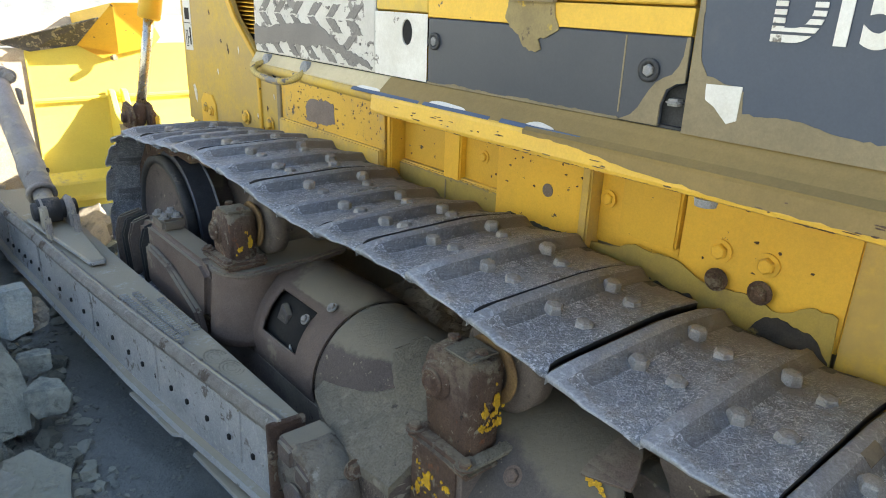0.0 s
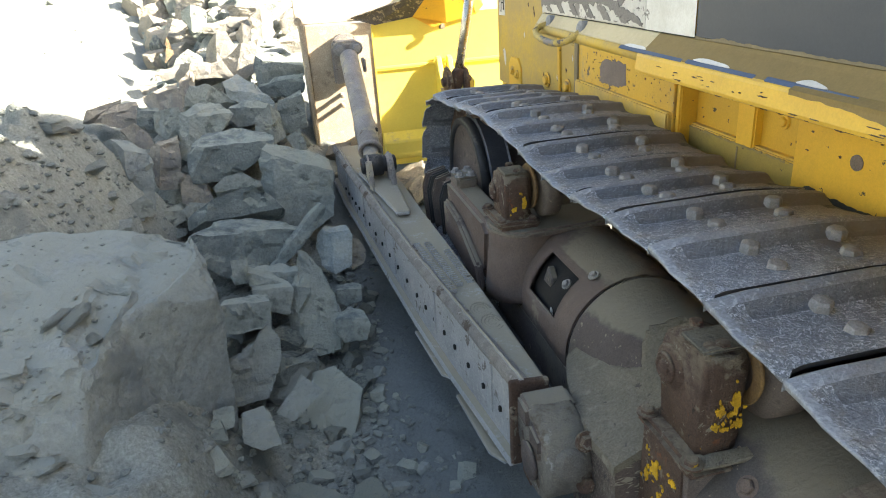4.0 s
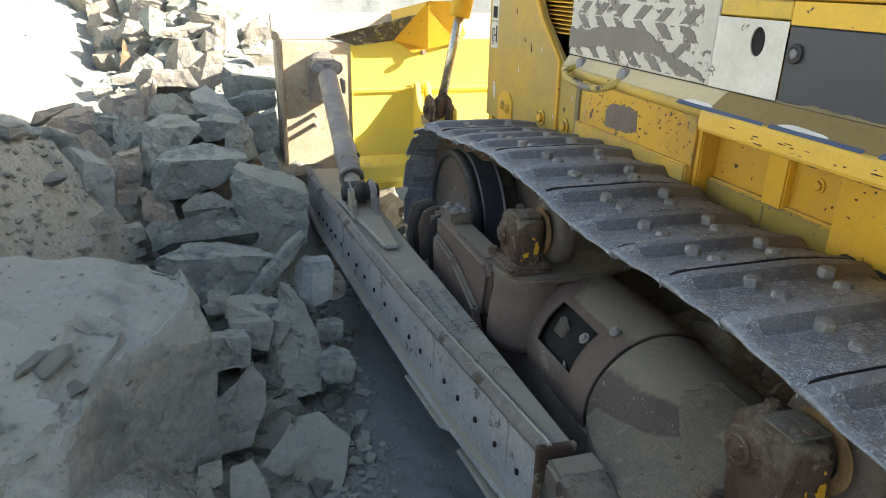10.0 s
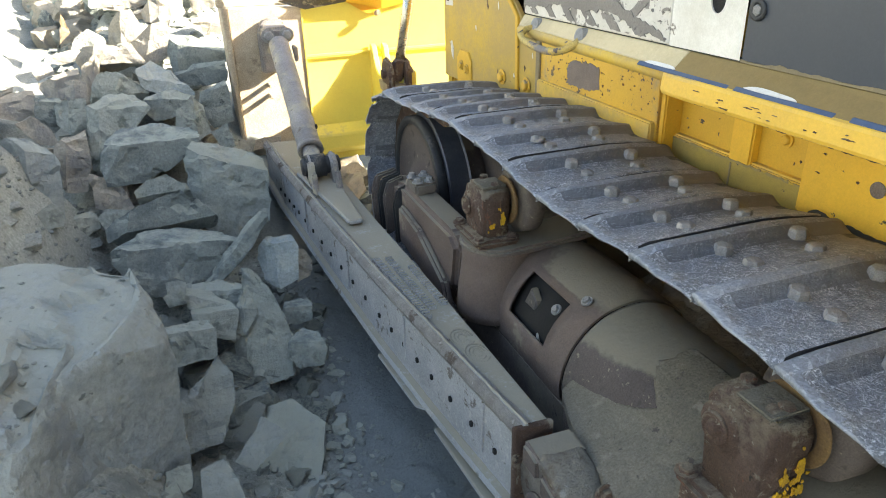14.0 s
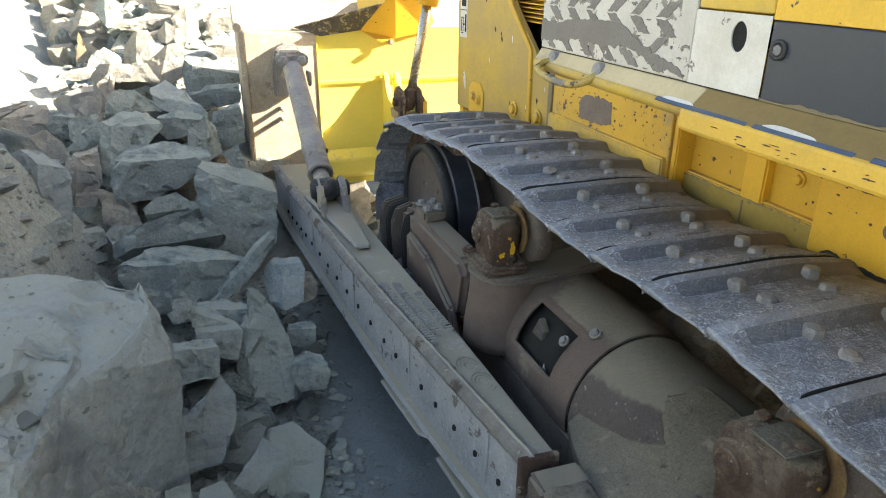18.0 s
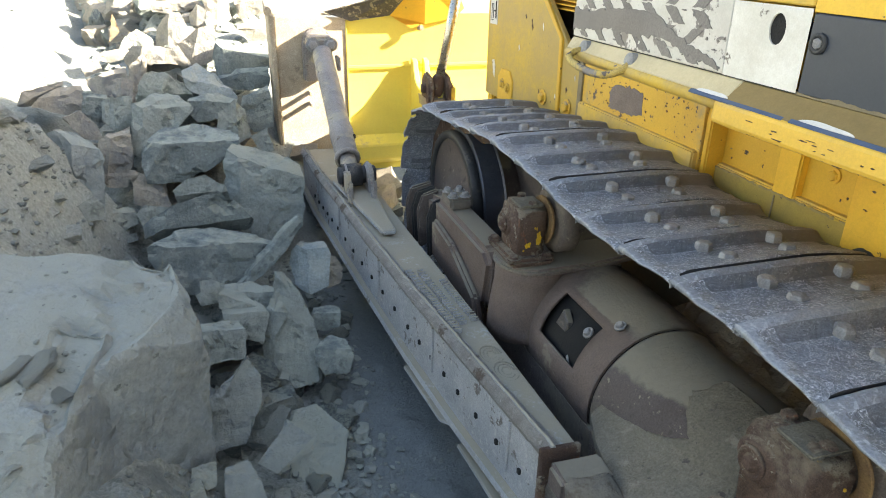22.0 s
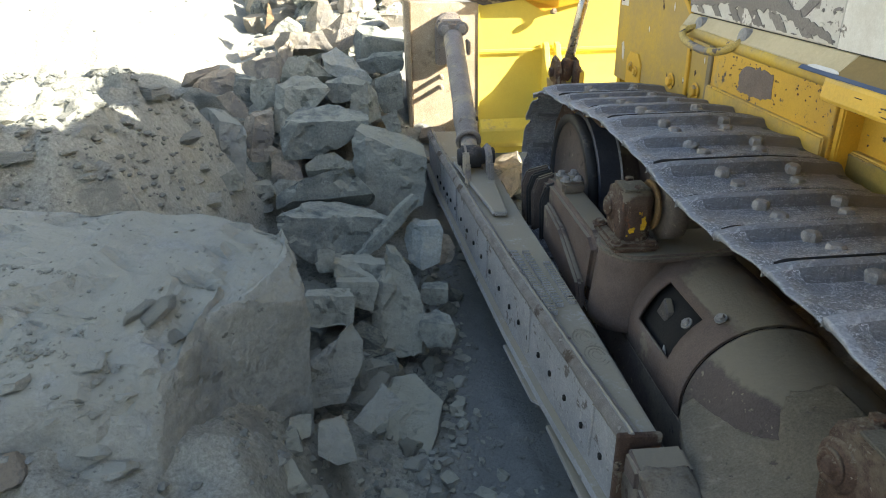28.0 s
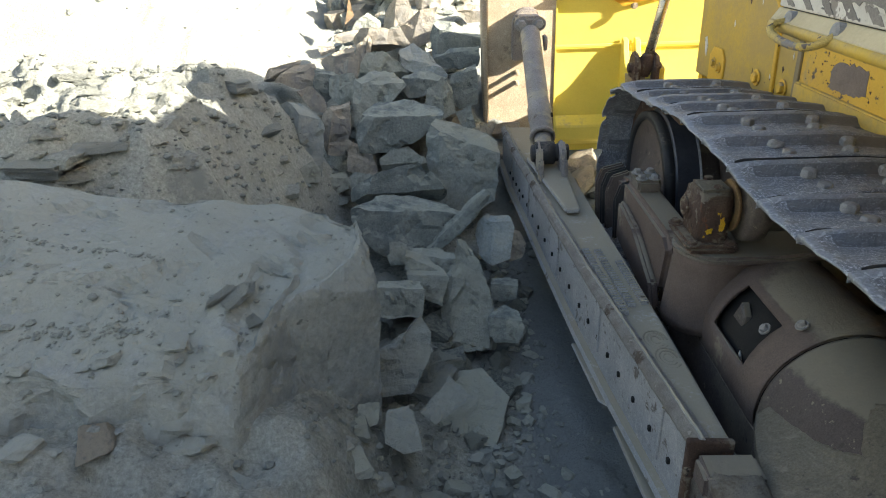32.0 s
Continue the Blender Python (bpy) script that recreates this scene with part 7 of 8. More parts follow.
    hewn((-1.967, 2.101, 0.715), [(0.34, -0.90, 0.27, 0.113), (-0.34, 0.90, -0.27, 0.138), (-0.26, 0.34, 0.91, 0.033), (0.33, 0.52, 0.79, 0.031), (0.84, 0.36, -0.42, 0.067), (-0.16, -0.18, -0.97, 0.028), (-0.85, -0.29, -0.43, 0.057), (0.07, -0.67, -0.74, 0.050)], 27, SLAB, "flat dusty rock set in the mound")
    hewn((-1.912, 1.930, 0.686), [(0.34, -0.89, 0.29, 0.090), (-0.34, 0.89, -0.29, 0.110), (-0.11, 0.42, 0.90, 0.012), (0.88, 0.46, -0.13, 0.041), (-0.13, -0.20, -0.97, 0.011), (-0.93, -0.27, -0.25, 0.038), (0.16, -0.18, 0.97, 0.051)], 28, SLAB, "flat dusty rock set in the mound")
    hewn((-3.282, 3.152, 0.744), [(0.50, -0.84, 0.18, 0.180), (-0.50, 0.84, -0.18, 0.220), (-0.22, 0.25, 0.94, 0.012), (0.78, 0.62, -0.09, 0.059), (-0.02, -0.05, -1.00, 0.012), (-0.93, -0.38, 0.00, 0.059), (0.19, -0.27, 0.94, 0.099)], 29, G, "pale block in the sun on the mound")
    hewn((-1.276, 3.676, 0.788), [(0.08, -0.98, 0.19, 0.180), (-0.08, 0.98, -0.19, 0.220), (-0.87, 0.17, 0.47, 0.106), (-0.07, 0.33, 0.94, 0.094), (0.49, 0.34, 0.80, 0.084), (0.76, 0.32, 0.57, 0.100), (0.57, 0.04, -0.82, 0.119), (0.03, -0.04, -1.00, 0.091), (-1.00, 0.06, -0.07, 0.139), (0.03, -0.77, -0.63, 0.121)], 30, G, "broken rock in the shaded heap", "heap rocks")
    hewn((-0.994, 3.775, 0.807), [(0.02, -0.98, 0.18, 0.158), (-0.02, 0.98, -0.18, 0.192), (-0.60, 0.28, 0.75, 0.148), (0.65, 0.29, 0.71, 0.060), (0.77, 0.27, 0.57, 0.054), (0.95, 0.11, -0.29, 0.147), (-0.17, -0.03, -0.98, 0.078), (-0.45, -0.02, -0.89, 0.064), (-0.97, 0.10, -0.20, 0.114), (0.21, -0.64, 0.74, 0.129)], 31, ROCK_BLUE, "broken rock in the shaded heap", "heap rocks")
    hewn((-1.014, 3.554, 0.725), [(0.02, -0.98, 0.20, 0.157), (-0.02, 0.98, -0.20, 0.192), (-0.18, 0.34, 0.92, 0.052), (0.40, 0.34, 0.85, 0.073), (0.71, 0.02, -0.71, 0.086), (0.10, -0.05, -0.99, 0.056), (-0.77, 0.00, -0.63, 0.086), (-0.94, 0.19, 0.28, 0.097), (0.06, -0.31, 0.95, 0.100)], 32, D, "broken rock in the shaded heap", "heap rocks")
    hewn((-0.872, 3.331, 0.660), [(-0.01, -0.97, 0.23, 0.135), (0.01, 0.97, -0.23, 0.165), (-0.63, 0.33, 0.71, 0.075), (0.72, 0.29, 0.63, 0.084), (0.97, 0.18, 0.17, 0.063), (0.40, -0.07, -0.91, 0.097), (-0.60, -0.03, -0.80, 0.087), (-0.97, 0.19, 0.12, 0.068), (0.63, -0.75, 0.18, 0.115)], 33, G, "broken rock in the shaded heap", "heap rocks")
    hewn((-0.727, 3.552, 0.687), [(-0.04, -0.98, 0.21, 0.135), (0.04, 0.98, -0.21, 0.165), (-0.39, 0.35, 0.85, 0.090), (0.99, 0.10, -0.02, 0.071), (0.30, -0.07, -0.95, 0.099), (-0.88, 0.09, -0.46, 0.061), (-0.98, 0.20, 0.03, 0.060), (-0.15, -0.61, 0.78, 0.163)], 34, D, "broken rock in the shaded heap", "heap rocks")
    hewn((-0.719, 3.237, 0.560), [(-0.05, -0.97, 0.26, 0.090), (0.05, 0.97, -0.26, 0.110), (-0.35, 0.39, 0.85, 0.051), (0.97, 0.16, 0.19, 0.034), (0.19, -0.11, -0.98, 0.050), (-0.85, 0.06, -0.52, 0.033)], 35, G, "broken rock in the shaded heap", "heap rocks")
    hewn((-0.781, 4.005, 0.804), [(-0.03, -0.98, 0.17, 0.157), (0.03, 0.98, -0.17, 0.193), (-0.24, 0.32, 0.92, 0.046), (-0.07, 0.32, 0.95, 0.049), (0.99, 0.10, -0.14, 0.147), (0.13, -0.03, -0.99, 0.050), (-0.23, -0.01, -0.97, 0.065), (-0.97, 0.14, -0.21, 0.131), (-0.13, -0.42, 0.90, 0.114)], 36, D, "broken rock in the shaded heap", "heap rocks")
    hewn((-0.803, 4.378, 0.910), [(-0.02, -0.99, 0.14, 0.180), (0.02, 0.99, -0.14, 0.220), (-0.94, 0.21, 0.27, 0.142), (0.12, 0.28, 0.95, 0.090), (0.45, 0.26, 0.86, 0.076), (0.99, 0.12, -0.08, 0.209), (0.12, 0.01, -0.99, 0.094), (-0.93, 0.12, -0.34, 0.152), (0.17, -0.46, 0.87, 0.123), (-0.58, -0.78, 0.21, 0.194)], 37, D, "big dark block with a sunlit top", "heap rocks")
    hewn((-1.075, 4.756, 0.927), [(0.03, -0.99, 0.13, 0.157), (-0.03, 0.99, -0.13, 0.192), (-0.59, 0.23, 0.77, 0.078), (-0.19, 0.27, 0.95, 0.105), (0.96, 0.14, -0.25, 0.103), (0.39, 0.04, -0.92, 0.108), (-0.81, 0.05, -0.58, 0.100), (-0.92, 0.08, -0.37, 0.099), (-0.53, -0.81, 0.26, 0.135)], 38, T, "sunlit pale block in the heap", "heap rocks")
    hewn((-1.276, 5.401, 0.959), [(0.06, -0.99, 0.11, 0.202), (-0.06, 0.99, -0.11, 0.248), (-0.96, 0.12, 0.24, 0.093), (-0.70, 0.19, 0.69, 0.077), (-0.12, 0.25, 0.96, 0.110), (0.93, 0.23, 0.29, 0.093), (0.93, 0.17, -0.32, 0.086), (0.25, 0.06, -0.97, 0.081), (0.05, 0.04, -1.00, 0.087), (-0.78, -0.60, 0.18, 0.132)], 39, T, "sunlit pale block in the heap", "heap rocks")
    hewn((-1.520, 5.133, 0.940), [(0.10, -0.99, 0.12, 0.135), (-0.10, 0.99, -0.12, 0.165), (-0.88, 0.12, 0.45, 0.069), (-0.50, 0.20, 0.84, 0.045), (0.50, 0.30, 0.81, 0.049), (0.97, 0.24, -0.02, 0.086), (-0.05, 0.03, -1.00, 0.040), (0.44, -0.66, 0.61, 0.125)], 40, G, "broken rock in the shaded heap", "heap rocks")
    hewn((-1.752, 5.466, 0.902), [(0.13, -0.98, 0.12, 0.067), (-0.13, 0.98, -0.12, 0.083), (0.65, 0.15, -0.74, -0.007), (-0.97, 0.06, 0.25, 0.010), (0.95, 0.29, 0.11, 0.062), (0.93, 0.30, 0.20, 0.071), (0.57, 0.13, -0.81, 0.080), (-0.37, -0.01, -0.93, 0.140)], 41, ROCK_BROWN, "upright brown splinter at the heap's edge", "heap rocks")
    hewn((-1.239, 6.224, 1.114), [(0.04, -1.00, 0.08, 0.225), (-0.04, 1.00, -0.08, 0.275), (-0.23, 0.21, 0.95, 0.036), (0.07, 0.23, 0.97, 0.042), (0.85, 0.15, -0.51, 0.131), (0.45, 0.10, -0.89, 0.057), (-0.23, 0.06, -0.97, 0.062), (-0.98, 0.09, -0.18, 0.181), (-0.03, -0.43, 0.90, 0.124)], 42, T, "sunlit pale block in the heap", "heap rocks")
    hewn((-1.556, 6.379, 1.198), [(0.09, -0.99, 0.06, 0.180), (-0.09, 0.99, -0.06, 0.220), (-0.43, 0.17, 0.89, 0.089), (0.41, 0.24, 0.88, 0.086), (0.95, 0.22, -0.24, 0.096), (0.22, 0.11, -0.97, 0.096), (-0.72, 0.04, -0.69, 0.071), (-0.99, 0.06, -0.08, 0.085), (-0.64, -0.76, 0.13, 0.139)], 43, G, "sunlit pale block in the heap", "heap rocks")
    hewn((-1.230, 7.024, 1.215), [(0.04, -1.00, 0.06, 0.225), (-0.04, 1.00, -0.06, 0.275), (-0.34, 0.19, 0.92, 0.063), (0.41, 0.21, 0.89, 0.091), (0.85, 0.15, -0.51, 0.134), (0.07, 0.10, -0.99, 0.055), (-0.99, 0.11, -0.07, 0.173), (-0.02, -0.45, 0.89, 0.117)], 44, T, "sunlit pale block in the heap", "heap rocks")
    hewn((-0.889, 5.979, 1.097), [(-0.00, -1.00, 0.08, 0.180), (0.00, 1.00, -0.08, 0.220), (-0.67, 0.21, 0.71, 0.097), (0.29, 0.22, 0.93, 0.128), (0.99, 0.14, 0.01, 0.093), (0.58, 0.08, -0.81, 0.114), (-0.65, 0.09, -0.75, 0.113), (-0.99, 0.15, -0.03, 0.086), (0.70, -0.71, 0.02, 0.128)], 45, T, "sunlit pale block in the heap", "heap rocks")
    hewn((-1.068, 5.734, 1.054), [(0.02, -1.00, 0.09, 0.135), (-0.02, 1.00, -0.09, 0.165), (-0.68, 0.20, 0.71, 0.049), (0.49, 0.24, 0.84, 0.070), (0.96, 0.15, -0.23, 0.055), (-0.08, 0.06, -1.00, 0.065), (-0.98, 0.11, -0.16, 0.060), (-0.69, -0.71, 0.13, 0.098)], 46, T, "sunlit pale block in the heap", "heap rocks")
    hewn((-0.591, 6.224, 1.133), [(-0.05, -1.00, 0.07, 0.225), (0.05, 1.00, -0.07, 0.275), (-0.68, 0.23, 0.70, 0.084), (0.46, 0.19, 0.87, 0.093), (0.99, 0.09, -0.13, 0.096), (0.26, 0.07, -0.96, 0.083), (-0.90, 0.16, -0.41, 0.105), (-0.13, -0.43, 0.89, 0.114)], 47, T, "sunlit pale block in the heap", "heap rocks")
    hewn((-0.602, 5.423, 0.966), [(-0.05, -0.99, 0.11, 0.225), (0.05, 0.99, -0.11, 0.275), (-0.53, 0.26, 0.81, 0.075), (0.32, 0.23, 0.92, 0.060), (0.99, 0.09, -0.07, 0.096), (0.06, 0.04, -1.00, 0.063), (-0.81, 0.13, -0.57, 0.080), (-0.03, -0.40, 0.92, 0.117)], 48, T, "sunlit pale block in the heap", "heap rocks")
    hewn((-1.380, 4.450, 0.857), [(0.08, -0.99, 0.15, 0.202), (-0.08, 0.99, -0.15, 0.248), (-0.75, 0.18, 0.64, 0.132), (0.01, 0.29, 0.96, 0.082), (0.84, 0.29, 0.46, 0.178), (0.42, 0.05, -0.91, 0.099), (-0.13, -0.01, -0.99, 0.049), (-0.16, -0.01, -0.99, 0.051), (-0.94, 0.02, -0.34, 0.149), (-0.04, -0.54, -0.84, 0.084), (-0.62, -0.73, 0.29, 0.195)], 49, T, "big pale slab lying in the sun", "heap rocks")
    hewn((-1.462, 4.182, 0.807), [(0.10, -0.98, 0.16, 0.135), (-0.10, 0.98, -0.16, 0.165), (-0.96, 0.09, 0.26, 0.033), (-0.69, 0.19, 0.70, 0.057), (0.71, 0.33, 0.62, 0.103), (0.93, 0.20, -0.29, 0.036), (0.70, 0.11, -0.71, 0.062), (-0.99, 0.03, -0.13, 0.054), (0.81, -0.58, -0.05, 0.099)], 50, T, "tan block standing in the heap", "heap rocks")
    hewn((-1.698, 4.354, 0.757), [(0.14, -0.98, 0.17, 0.158), (-0.14, 0.98, -0.17, 0.192), (-0.33, 0.26, 0.91, 0.045), (-0.16, 0.29, 0.94, 0.052), (0.96, 0.28, -0.07, 0.127), (0.54, 0.09, -0.84, 0.054), (0.04, -0.01, -1.00, 0.066), (-0.83, -0.06, -0.55, 0.096), (-0.99, -0.01, -0.11, 0.102), (-0.03, -0.52, 0.86, 0.126), (-0.52, -0.83, 0.21, 0.123)], 51, T, "brown-grey rock in the sun", "heap rocks")
    hewn((-1.803, 4.654, 0.813), [(0.15, -0.98, 0.15, 0.158), (-0.15, 0.98, -0.15, 0.192), (-0.18, 0.27, 0.95, 0.028), (0.95, 0.30, -0.00, 0.043), (0.22, 0.04, -0.97, 0.028), (-0.97, -0.04, -0.22, 0.043), (0.08, -0.36, 0.93, 0.091)], 52, T, "sunlit pale block in the heap", "heap rocks")
    hewn((-1.673, 4.833, 0.863), [(0.13, -0.98, 0.14, 0.135), (-0.13, 0.98, -0.14, 0.165), (-0.23, 0.25, 0.94, 0.021), (0.88, 0.31, 0.35, 0.088), (0.31, 0.06, -0.95, 0.016), (-0.16, -0.01, -0.99, 0.030), (-0.99, 0.00, -0.15, 0.071), (-0.04, -0.39, 0.92, 0.080)], 53, T, "sunlit pale block in the heap", "heap rocks")
    hewn((-1.904, 3.923, 0.729), [(0.19, -0.96, 0.19, 0.180), (-0.19, 0.96, -0.19, 0.220), (-0.85, 0.08, 0.51, 0.088), (-0.50, 0.21, 0.84, 0.050), (0.17, 0.36, 0.92, 0.069), (0.94, 0.34, -0.04, 0.097), (0.38, 0.05, -0.93, 0.071), (-0.31, -0.09, -0.95, 0.060), (0.11, -0.75, 0.65, 0.169)], 54, T, "brown-grey rock on the edge of the shade", "heap rocks")
    hewn((-2.040, 4.030, 0.748), [(0.22, -0.96, 0.18, 0.135), (-0.22, 0.96, -0.18, 0.165), (-0.90, 0.03, 0.43, 0.075), (-0.27, 0.26, 0.93, 0.022), (0.78, 0.22, -0.59, 0.059), (0.53, 0.12, -0.84, 0.018), (-0.03, -0.04, -1.00, 0.048), (0.44, -0.55, -0.71, 0.069)], 55, T, "sunlit pale block in the heap", "heap rocks")
    hewn((-1.671, 3.681, 0.701), [(0.16, -0.97, 0.20, 0.135), (-0.16, 0.97, -0.20, 0.165), (0.19, 0.37, 0.91, 0.078), (0.95, 0.30, -0.03, 0.050), (0.61, 0.09, -0.78, 0.068), (-0.75, -0.10, -0.65, 0.055), (-1.00, -0.00, 0.03, 0.051), (0.26, -0.59, 0.76, 0.149)], 56, D, "broken rock in the shaded heap", "heap rocks")
    hewn((-1.549, 3.581, 0.711), [(0.13, -0.97, 0.20, 0.135), (-0.13, 0.97, -0.20, 0.165), (-0.53, 0.25, 0.81, 0.068), (0.06, 0.36, 0.93, 0.065), (0.96, 0.28, -0.02, 0.073), (0.40, 0.02, -0.92, 0.082), (-0.76, -0.09, -0.64, 0.067), (-0.99, 0.04, 0.10, 0.055), (-0.53, -0.81, 0.24, 0.111)], 57, G, "broken rock in the shaded heap", "heap rocks")
    hewn((-1.726, 3.530, 0.643), [(0.17, -0.96, 0.22, 0.135), (-0.17, 0.96, -0.22, 0.165), (-0.33, 0.30, 0.89, 0.070), (0.66, 0.42, 0.62, 0.027), (0.92, 0.36, 0.17, 0.040), (-0.17, -0.10, -0.98, 0.048), (-0.76, -0.13, -0.63, 0.030)], 58, T, "broken rock in the shaded heap", "heap rocks")
    hewn((-1.550, 4.010, 0.764), [(0.12, -0.98, 0.18, 0.112), (-0.12, 0.98, -0.18, 0.138), (-0.68, 0.19, 0.71, 0.034), (0.42, 0.36, 0.83, 0.056), (0.96, 0.26, -0.09, 0.043), (-0.01, -0.03, -1.00, 0.046), (-0.91, -0.04, -0.42, 0.056), (-0.61, -0.76, 0.25, 0.081)], 59, T, "broken rock in the shaded heap", "heap rocks")
    # flat slabs lying in the gully
    hewn((-0.761, 1.035, -0.050), [(-0.03, -0.43, 0.90, 0.066), (0.06, 0.76, -0.65, 0.088), (-0.11, 0.68, 0.72, 0.195), (0.80, 0.39, 0.46, 0.163), (0.97, -0.17, -0.18, 0.114), (0.93, -0.24, -0.28, 0.110), (0.56, -0.52, -0.64, 0.148), (-0.19, -0.59, -0.79, 0.174), (-0.97, -0.07, -0.24, 0.179), (-0.82, 0.44, 0.36, 0.144)], 101, G, "broad flat slab lying in the gully")
    hewn((-0.849, 0.884, 0.168), [(-0.02, -0.67, 0.74, 0.031), (0.03, 0.77, -0.63, 0.038), (0.68, 0.56, 0.47, 0.072), (0.61, -0.40, -0.69, 0.039), (-0.58, -0.38, -0.72, 0.070), (-0.74, 0.54, 0.39, 0.040)], 102, SLAB, "tilted plate of rock on a flat slab")
    hewn((-0.972, 0.707, 0.205), [(0.03, -0.75, 0.66, 0.063), (-0.03, 0.75, -0.66, 0.077), (-0.30, 0.73, 0.61, 0.069), (0.91, 0.38, 0.17, 0.037), (0.97, 0.24, 0.01, 0.035), (0.15, -0.53, -0.83, 0.062), (-0.55, -0.45, -0.71, 0.052), (-0.99, 0.09, -0.08, 0.045), (0.25, -0.08, 0.96, 0.060)], 103, SLAB, "wedge of rock at the boulder's foot")
    hewn((-1.089, 0.701, 0.262), [(0.08, -0.76, 0.65, 0.054), (-0.08, 0.76, -0.65, 0.066), (-0.08, 0.75, 0.66, 0.030), (0.97, 0.18, -0.14, 0.030), (0.33, -0.47, -0.82, 0.027), (-0.88, -0.24, -0.40, 0.027), (-0.98, 0.19, 0.11, 0.024)], 104, G, "small block at the boulder's foot")
    hewn((-0.945, 1.676, 0.292), [(0.01, -0.88, 0.47, 0.063), (-0.01, 0.88, -0.47, 0.077), (0.34, 0.57, 0.75, 0.047), (0.73, 0.45, 0.51, 0.040), (0.92, -0.03, -0.39, 0.077), (-0.41, -0.29, -0.87, 0.036), (-0.59, -0.24, -0.77, 0.034), (-0.99, 0.09, -0.13, 0.064), (0.38, -0.25, 0.89, 0.052)], 105, G, "broken block packed among rocks")
    hewn((-1.050, 1.660, 0.393), [(0.05, -0.90, 0.44, 0.045), (-0.05, 0.90, -0.44, 0.055), (-0.13, 0.56, 0.82, 0.027), (0.36, 0.55, 0.75, 0.028), (0.95, 0.07, -0.29, 0.026), (-0.13, -0.30, -0.94, 0.037), (-0.99, 0.09, -0.04, 0.027)], 106, G, "broken block packed among rocks")
    rock(-0.90, 0.48, -0.01, 0.34, 0.30, 0.10, 3, 5, 35, 17, G, "flat slab lying in the rubble")
    rock(-0.66, 0.50, 0.00, 0.14, 0.12, 0.10, 0, 0, 20, 18, G)
    # a fragment set in the boulder's top, and stones on the bank
    for x, y, sx, sy, sz, rx, ry, rz, k in ((-1.385, 0.605, 0.060, 0.150, 0.024, 8, -4, -32, 3), (-1.440, 0.590, 0.038, 0.110, 0.018, 6, -5, -24, 8), (-1.345, 0.545, 0.040, 0.060, 0.016, 5, -3, 40, 6)):
        rock(x, y, on_boulder(x, y) + 0.25 * sz, sx, sy, sz, rx, ry, rz, k, SLAB, "split fragment set in the boulder's top")
    rock(-1.66, 0.245, on_boulder(-1.66, 0.245) + 0.006, 0.085, 0.15, 0.03, 4, 6, 24, 5, T, "flat tan stone on the bank")
    rng = random.Random(11)
    # the shaded mound's stones
    for k in range(150):
        x, y = rng.uniform(-3.1, -1.30), rng.uniform(1.05, 2.75)
        s = 0.035 * 8.0 ** (rng.random() ** 2.0)
        s = min(s, 0.13 if x < -1.7 else 0.09)
        row = (x, y, height(x, y) - s * 0.14, s * rng.uniform(1.0, 2.0), s * rng.uniform(0.9, 1.6), s * rng.uniform(0.35, 0.6), rng.uniform(-14, 14), rng.uniform(-14, 14), rng.uniform(0, 360), k, SLAB if s > 0.11 else EARTH)
        if s > 0.11:
            rock(*row, "dusty stone on the mound", "mound stones")
        else:
            bit(*row)
    # flat stones and chips in the bank
    for k in range(240):
        x, y = rng.uniform(-2.6, -0.95), rng.uniform(-0.30, 0.55)
        s = 0.012 * 7.0 ** (rng.random() ** 2.4)
        bit(x, y, on_boulder(x, y) - s * 0.05, s * rng.uniform(0.8, 1.8), s * rng.uniform(0.8, 1.4), s * 0.4, rng.uniform(-10, 10), rng.uniform(-10, 10), rng.uniform(0, 360), k, SLAB)
    # the heap that runs back past the blade into the sun
    for k in range(250):
        t = rng.random() ** 0.9
        y = 3.4 + 6.0 * t
        x = rng.uniform(-1.80 - 0.07 * (y - 3.4), -0.66)
        s = rng.choice((0.09, 0.12, 0.16, 0.22, 0.28, 0.36)) if y > 6.4 else rng.choice((0.06, 0.09, 0.12))
        z = height(x, y) + 0.22 * s
        row = (x, y, z, s * rng.uniform(0.8, 1.3), s * rng.uniform(0.8, 1.3), s * rng.uniform(0.6, 1.0), rng.uniform(-30, 30), rng.uniform(-30, 30), rng.uniform(0, 360), k + 3, rng.choice((G, T, T, G, D)))
        if s > 0.20 and y < 7.0:
            rock(*row, "broken rock in the sunlit heap" if y > 4.2 else "broken rock in the shaded heap", "heap rocks")
        else:
            bit(*row)
    for k in range(46):
        y = rng.uniform(6.6, 9.2)
        x = rng.uniform(-1.95 - 0.12 * (y - 4.5), -0.70)
        s = rng.uniform(0.24, 0.46)
        rock(x, y, height(x, y) + 0.25 * s, s * rng.uniform(0.8, 1.3), s * rng.uniform(0.8, 1.2), s * rng.uniform(0.7, 1.1), rng.uniform(-30, 30), rng.uniform(-30, 30), rng.uniform(0, 360), k + 5, rng.choice((G, T, T)), "big sunlit block in the heap", "heap rocks")
    rock(-2.46, 5.40, 0.86, 0.34, 0.10, 0.10, 0, 34, 20, 9, ROCK_BROWN, "brown-stained rock in the sunlit slope")
    rock(-1.99, 6.60, 0.84, 0.16, 0.20, 0.42, 0, -8, 20, 10, D, "upright rock at the top of the heap")
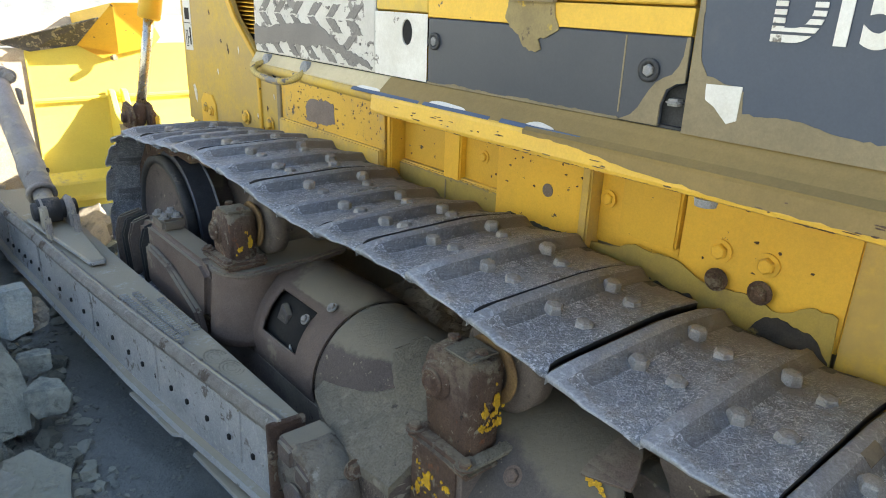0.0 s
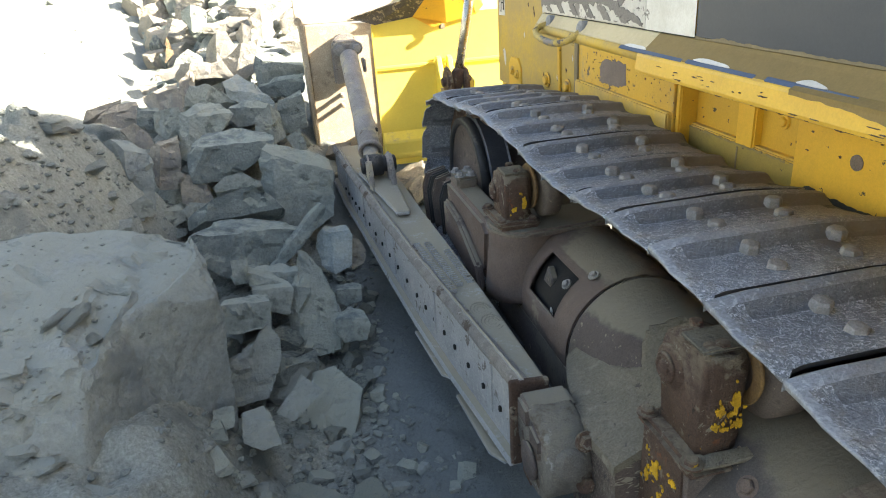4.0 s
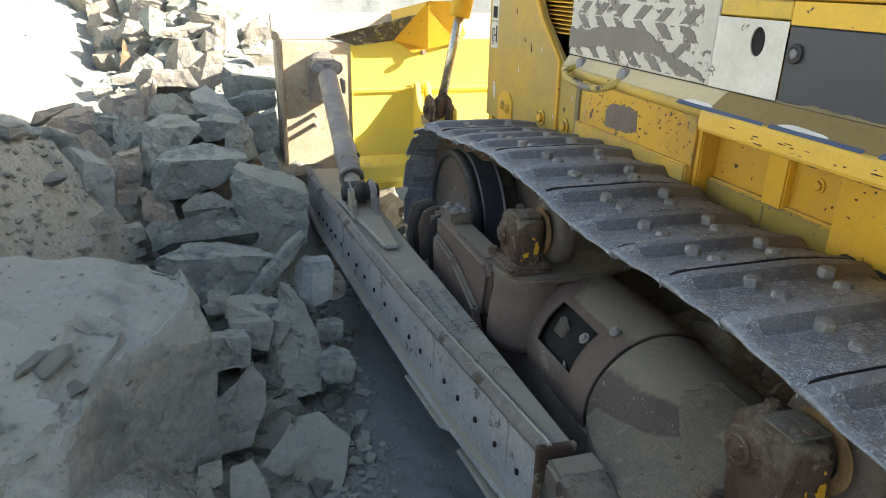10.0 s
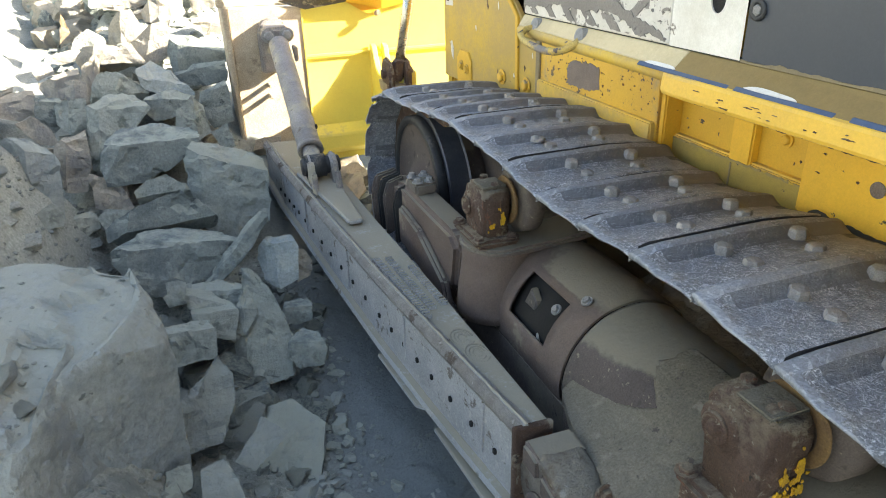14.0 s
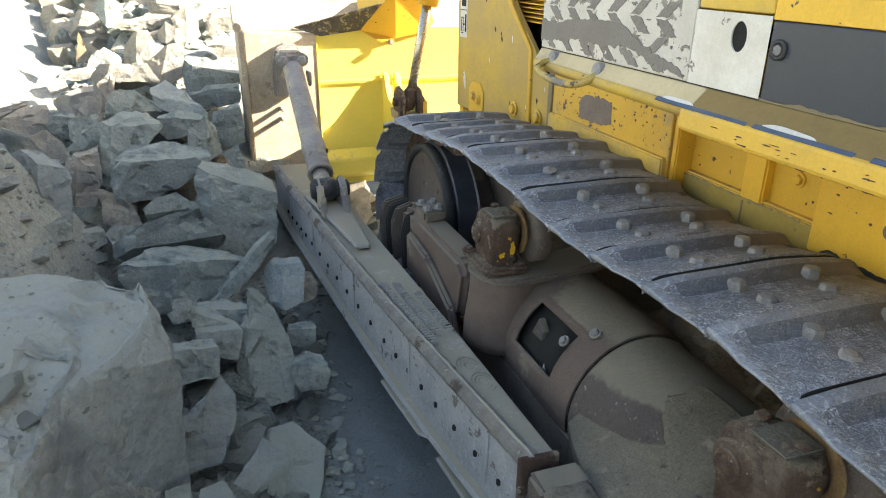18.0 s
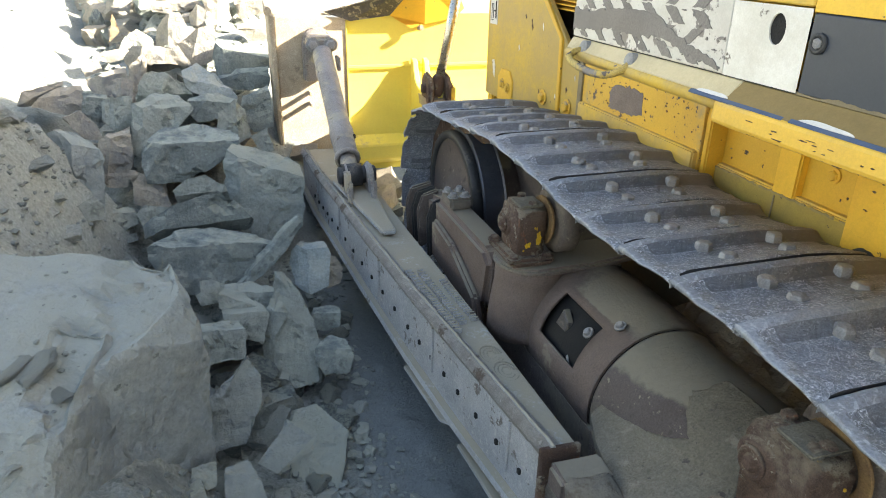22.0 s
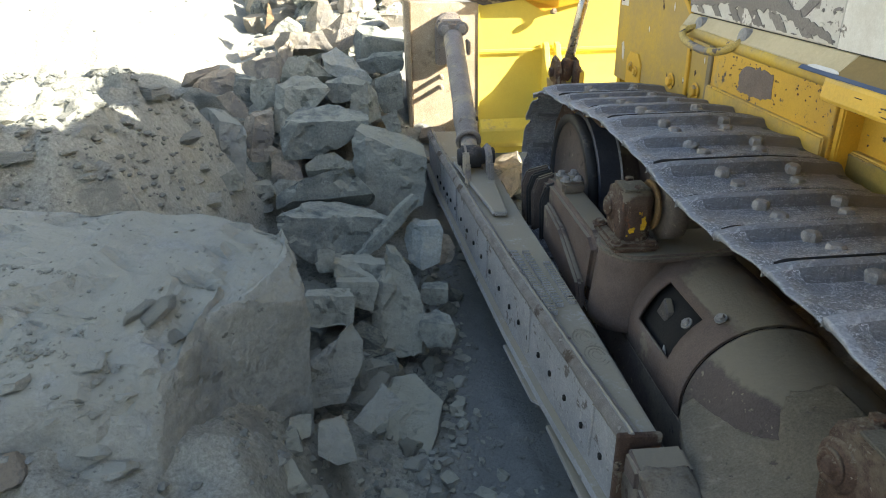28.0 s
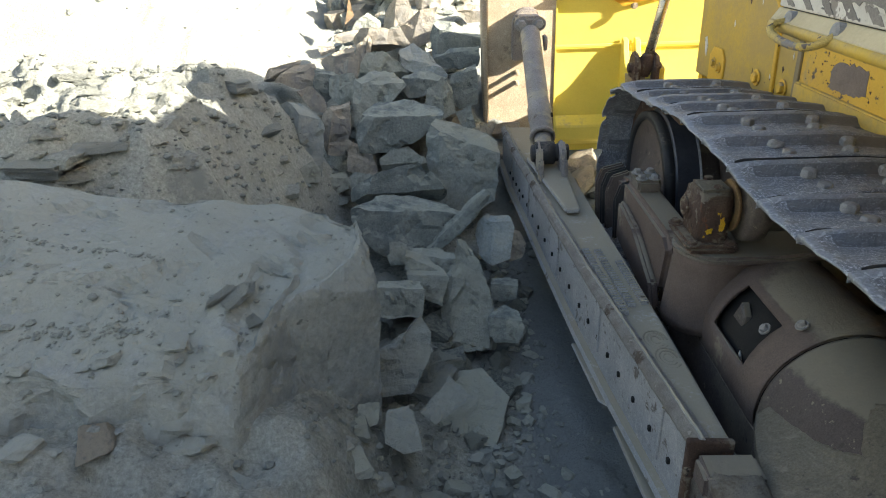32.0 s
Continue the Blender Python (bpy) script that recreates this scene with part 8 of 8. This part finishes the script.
    # rubble in the gully between boulder and arm
    for k in range(240):
        y = rng.uniform(0.30, 2.5)
        x = rng.uniform(-1.15, -0.46 - 0.12 * (y < 1.5))
        s = 0.022 * 5.0 ** (rng.random() ** 1.8)
        row = (x, y, height(x, y) + s * 0.22, s * rng.uniform(0.8, 1.6), s, s * rng.uniform(0.5, 0.9), rng.uniform(-25, 25), rng.uniform(-25, 25), rng.uniform(0, 360), k, rng.choice((G, G, SLAB, D)))
        if s > 0.07:
            rock(*row, "small broken stone in the gully", "gully stones")
        else:
            bit(*row)
    # loose stones on the bare ground beside the arm
    for k in range(130):
        y = rng.uniform(0.0, 2.1)
        x = rng.uniform(-0.74, -0.44 if y > 0.8 else -0.30)
        s = 0.012 * 6.0 ** (rng.random() ** 1.9)
        bit(x, y, height(x, y) + s * 0.12, s * rng.uniform(0.9, 1.6), s, s * rng.uniform(0.5, 0.8), rng.uniform(-20, 20), rng.uniform(-20, 20), rng.uniform(0, 360), k, rng.choice((G, G, SLAB)))
    # broken blocks packed between the boulder and the upright rocks
    for k in range(46):
        y = rng.uniform(1.05, 2.0)
        x = rng.uniform(-1.16, -0.84)
        s = rng.uniform(0.06, 0.17)
        rock(x, y, height(x, y) + s * rng.uniform(0.1, 0.5), s * rng.uniform(0.9, 1.5), s * rng.uniform(0.8, 1.2), s * rng.uniform(0.6, 1.0), rng.uniform(-25, 25), rng.uniform(-25, 25), rng.uniform(0, 360), k + 2, rng.choice((G, G, SLAB, D)), "broken block packed beside the boulder", "gully stones")
    # broken rock and splinters under the blade
    for k in range(90):
        x, y = rng.uniform(-0.45, 0.9), rng.uniform(2.5, 3.7)
        s = rng.choice((0.05, 0.08, 0.10, 0.14, 0.20))
        row = (x, y, height(x, y) + s * 0.3, s * 1.4, s, s * 0.8, rng.uniform(-25, 25), rng.uniform(-25, 25), rng.uniform(0, 360), k + 7, rng.choice((T, T, G, T)))
        if s > 0.12:
            rock(*row, "broken rock below the blade", "rocks below the blade")
        else:
            bit(*row)
    build_rubble()


build_rocks()


def build_pebbles():
    """Loose grit and pebbles over bank, mound and gully, too many to count."""
    rng = np.random.default_rng(5)
    t = (1 + 5**0.5) / 2
    ico = np.array([(-1, t, 0), (1, t, 0), (-1, -t, 0), (1, -t, 0), (0, -1, t), (0, 1, t), (0, -1, -t), (0, 1, -t), (t, 0, -1), (t, 0, 1), (-t, 0, -1), (-t, 0, 1)]) / 1.9
    tri = np.array([(0, 11, 5), (0, 5, 1), (0, 1, 7), (0, 7, 10), (0, 10, 11), (1, 5, 9), (5, 11, 4), (11, 10, 2), (10, 7, 6), (7, 1, 8), (3, 9, 4), (3, 4, 2), (3, 2, 6), (3, 6, 8), (3, 8, 9), (4, 9, 5), (2, 4, 11), (6, 2, 10), (8, 6, 7), (9, 8, 1)])
    verts, faces, n = [], [], 0

    def scatter(count, x0, x1, y0, y1, lo, hi, top=height, line=None):
        nonlocal n
        for _ in range(count):
            x, y = rng.uniform(x0, x1), rng.uniform(y0, y1)
            if line:
                x, y = x, line[0] + line[1] * (x - x0) + rng.normal(0, line[2])
            s = lo * (hi / lo) ** (rng.random() ** 2)
            v = ico * rng.uniform(0.6, 1.3, (12, 3)) * s * np.array((1.2, 1.0, 0.6))
            a = rng.uniform(0, 6.28)
            c, q = math.cos(a), math.sin(a)
            v = v @ np.array(((c, -q, 0), (q, c, 0), (0, 0, 1))) + (x, y, top(x, y) + 0.2 * s)
            verts.append(v)
            faces.append(tri + n)
            n += 12

    scatter(900, -3.2, -0.9, -0.4, 0.7, 0.003, 0.016, on_boulder)
    scatter(260, -2.6, -1.05, 0.35, 1.1, 0.003, 0.009, on_boulder)
    scatter(90, -2.2, -1.62, 0, 0, 0.003, 0.010, on_boulder, (0.80, -0.16, 0.006))
    scatter(110, -1.95, -1.50, 0, 0, 0.003, 0.013, on_boulder, (0.50, -0.12, 0.012))
    scatter(160, -2.3, -1.95, 0, 0, 0.005, 0.018, on_boulder, (0.28, -0.10, 0.05))
    scatter(4200, -3.3, -1.1, 1.0, 3.0, 0.003, 0.022)
    scatter(1700, -1.2, -0.42, 0.3, 2.8, 0.003, 0.018)
    scatter(1100, -2.0, 0.8, 3.0, 9.0, 0.010, 0.05)
    scatter(140, -5.0, -2.0, 3.0, 8.0, 0.010, 0.05)
    scatter(500, -0.4, 1.0, 2.3, 3.7, 0.01, 0.05)
    scatter(700, -0.55, -0.12, 0.0, 2.6, 0.003, 0.012)
    me = bpy.data.meshes.new("pebbles")
    me.from_pydata(np.concatenate(verts).tolist(), [], np.concatenate(faces).tolist())
    me.materials.append(PEBBLE)
    tagged(new("pebbles", me), "loose grit and pebbles on dusty ground", "pebbles", "", "stuff")


build_pebbles()
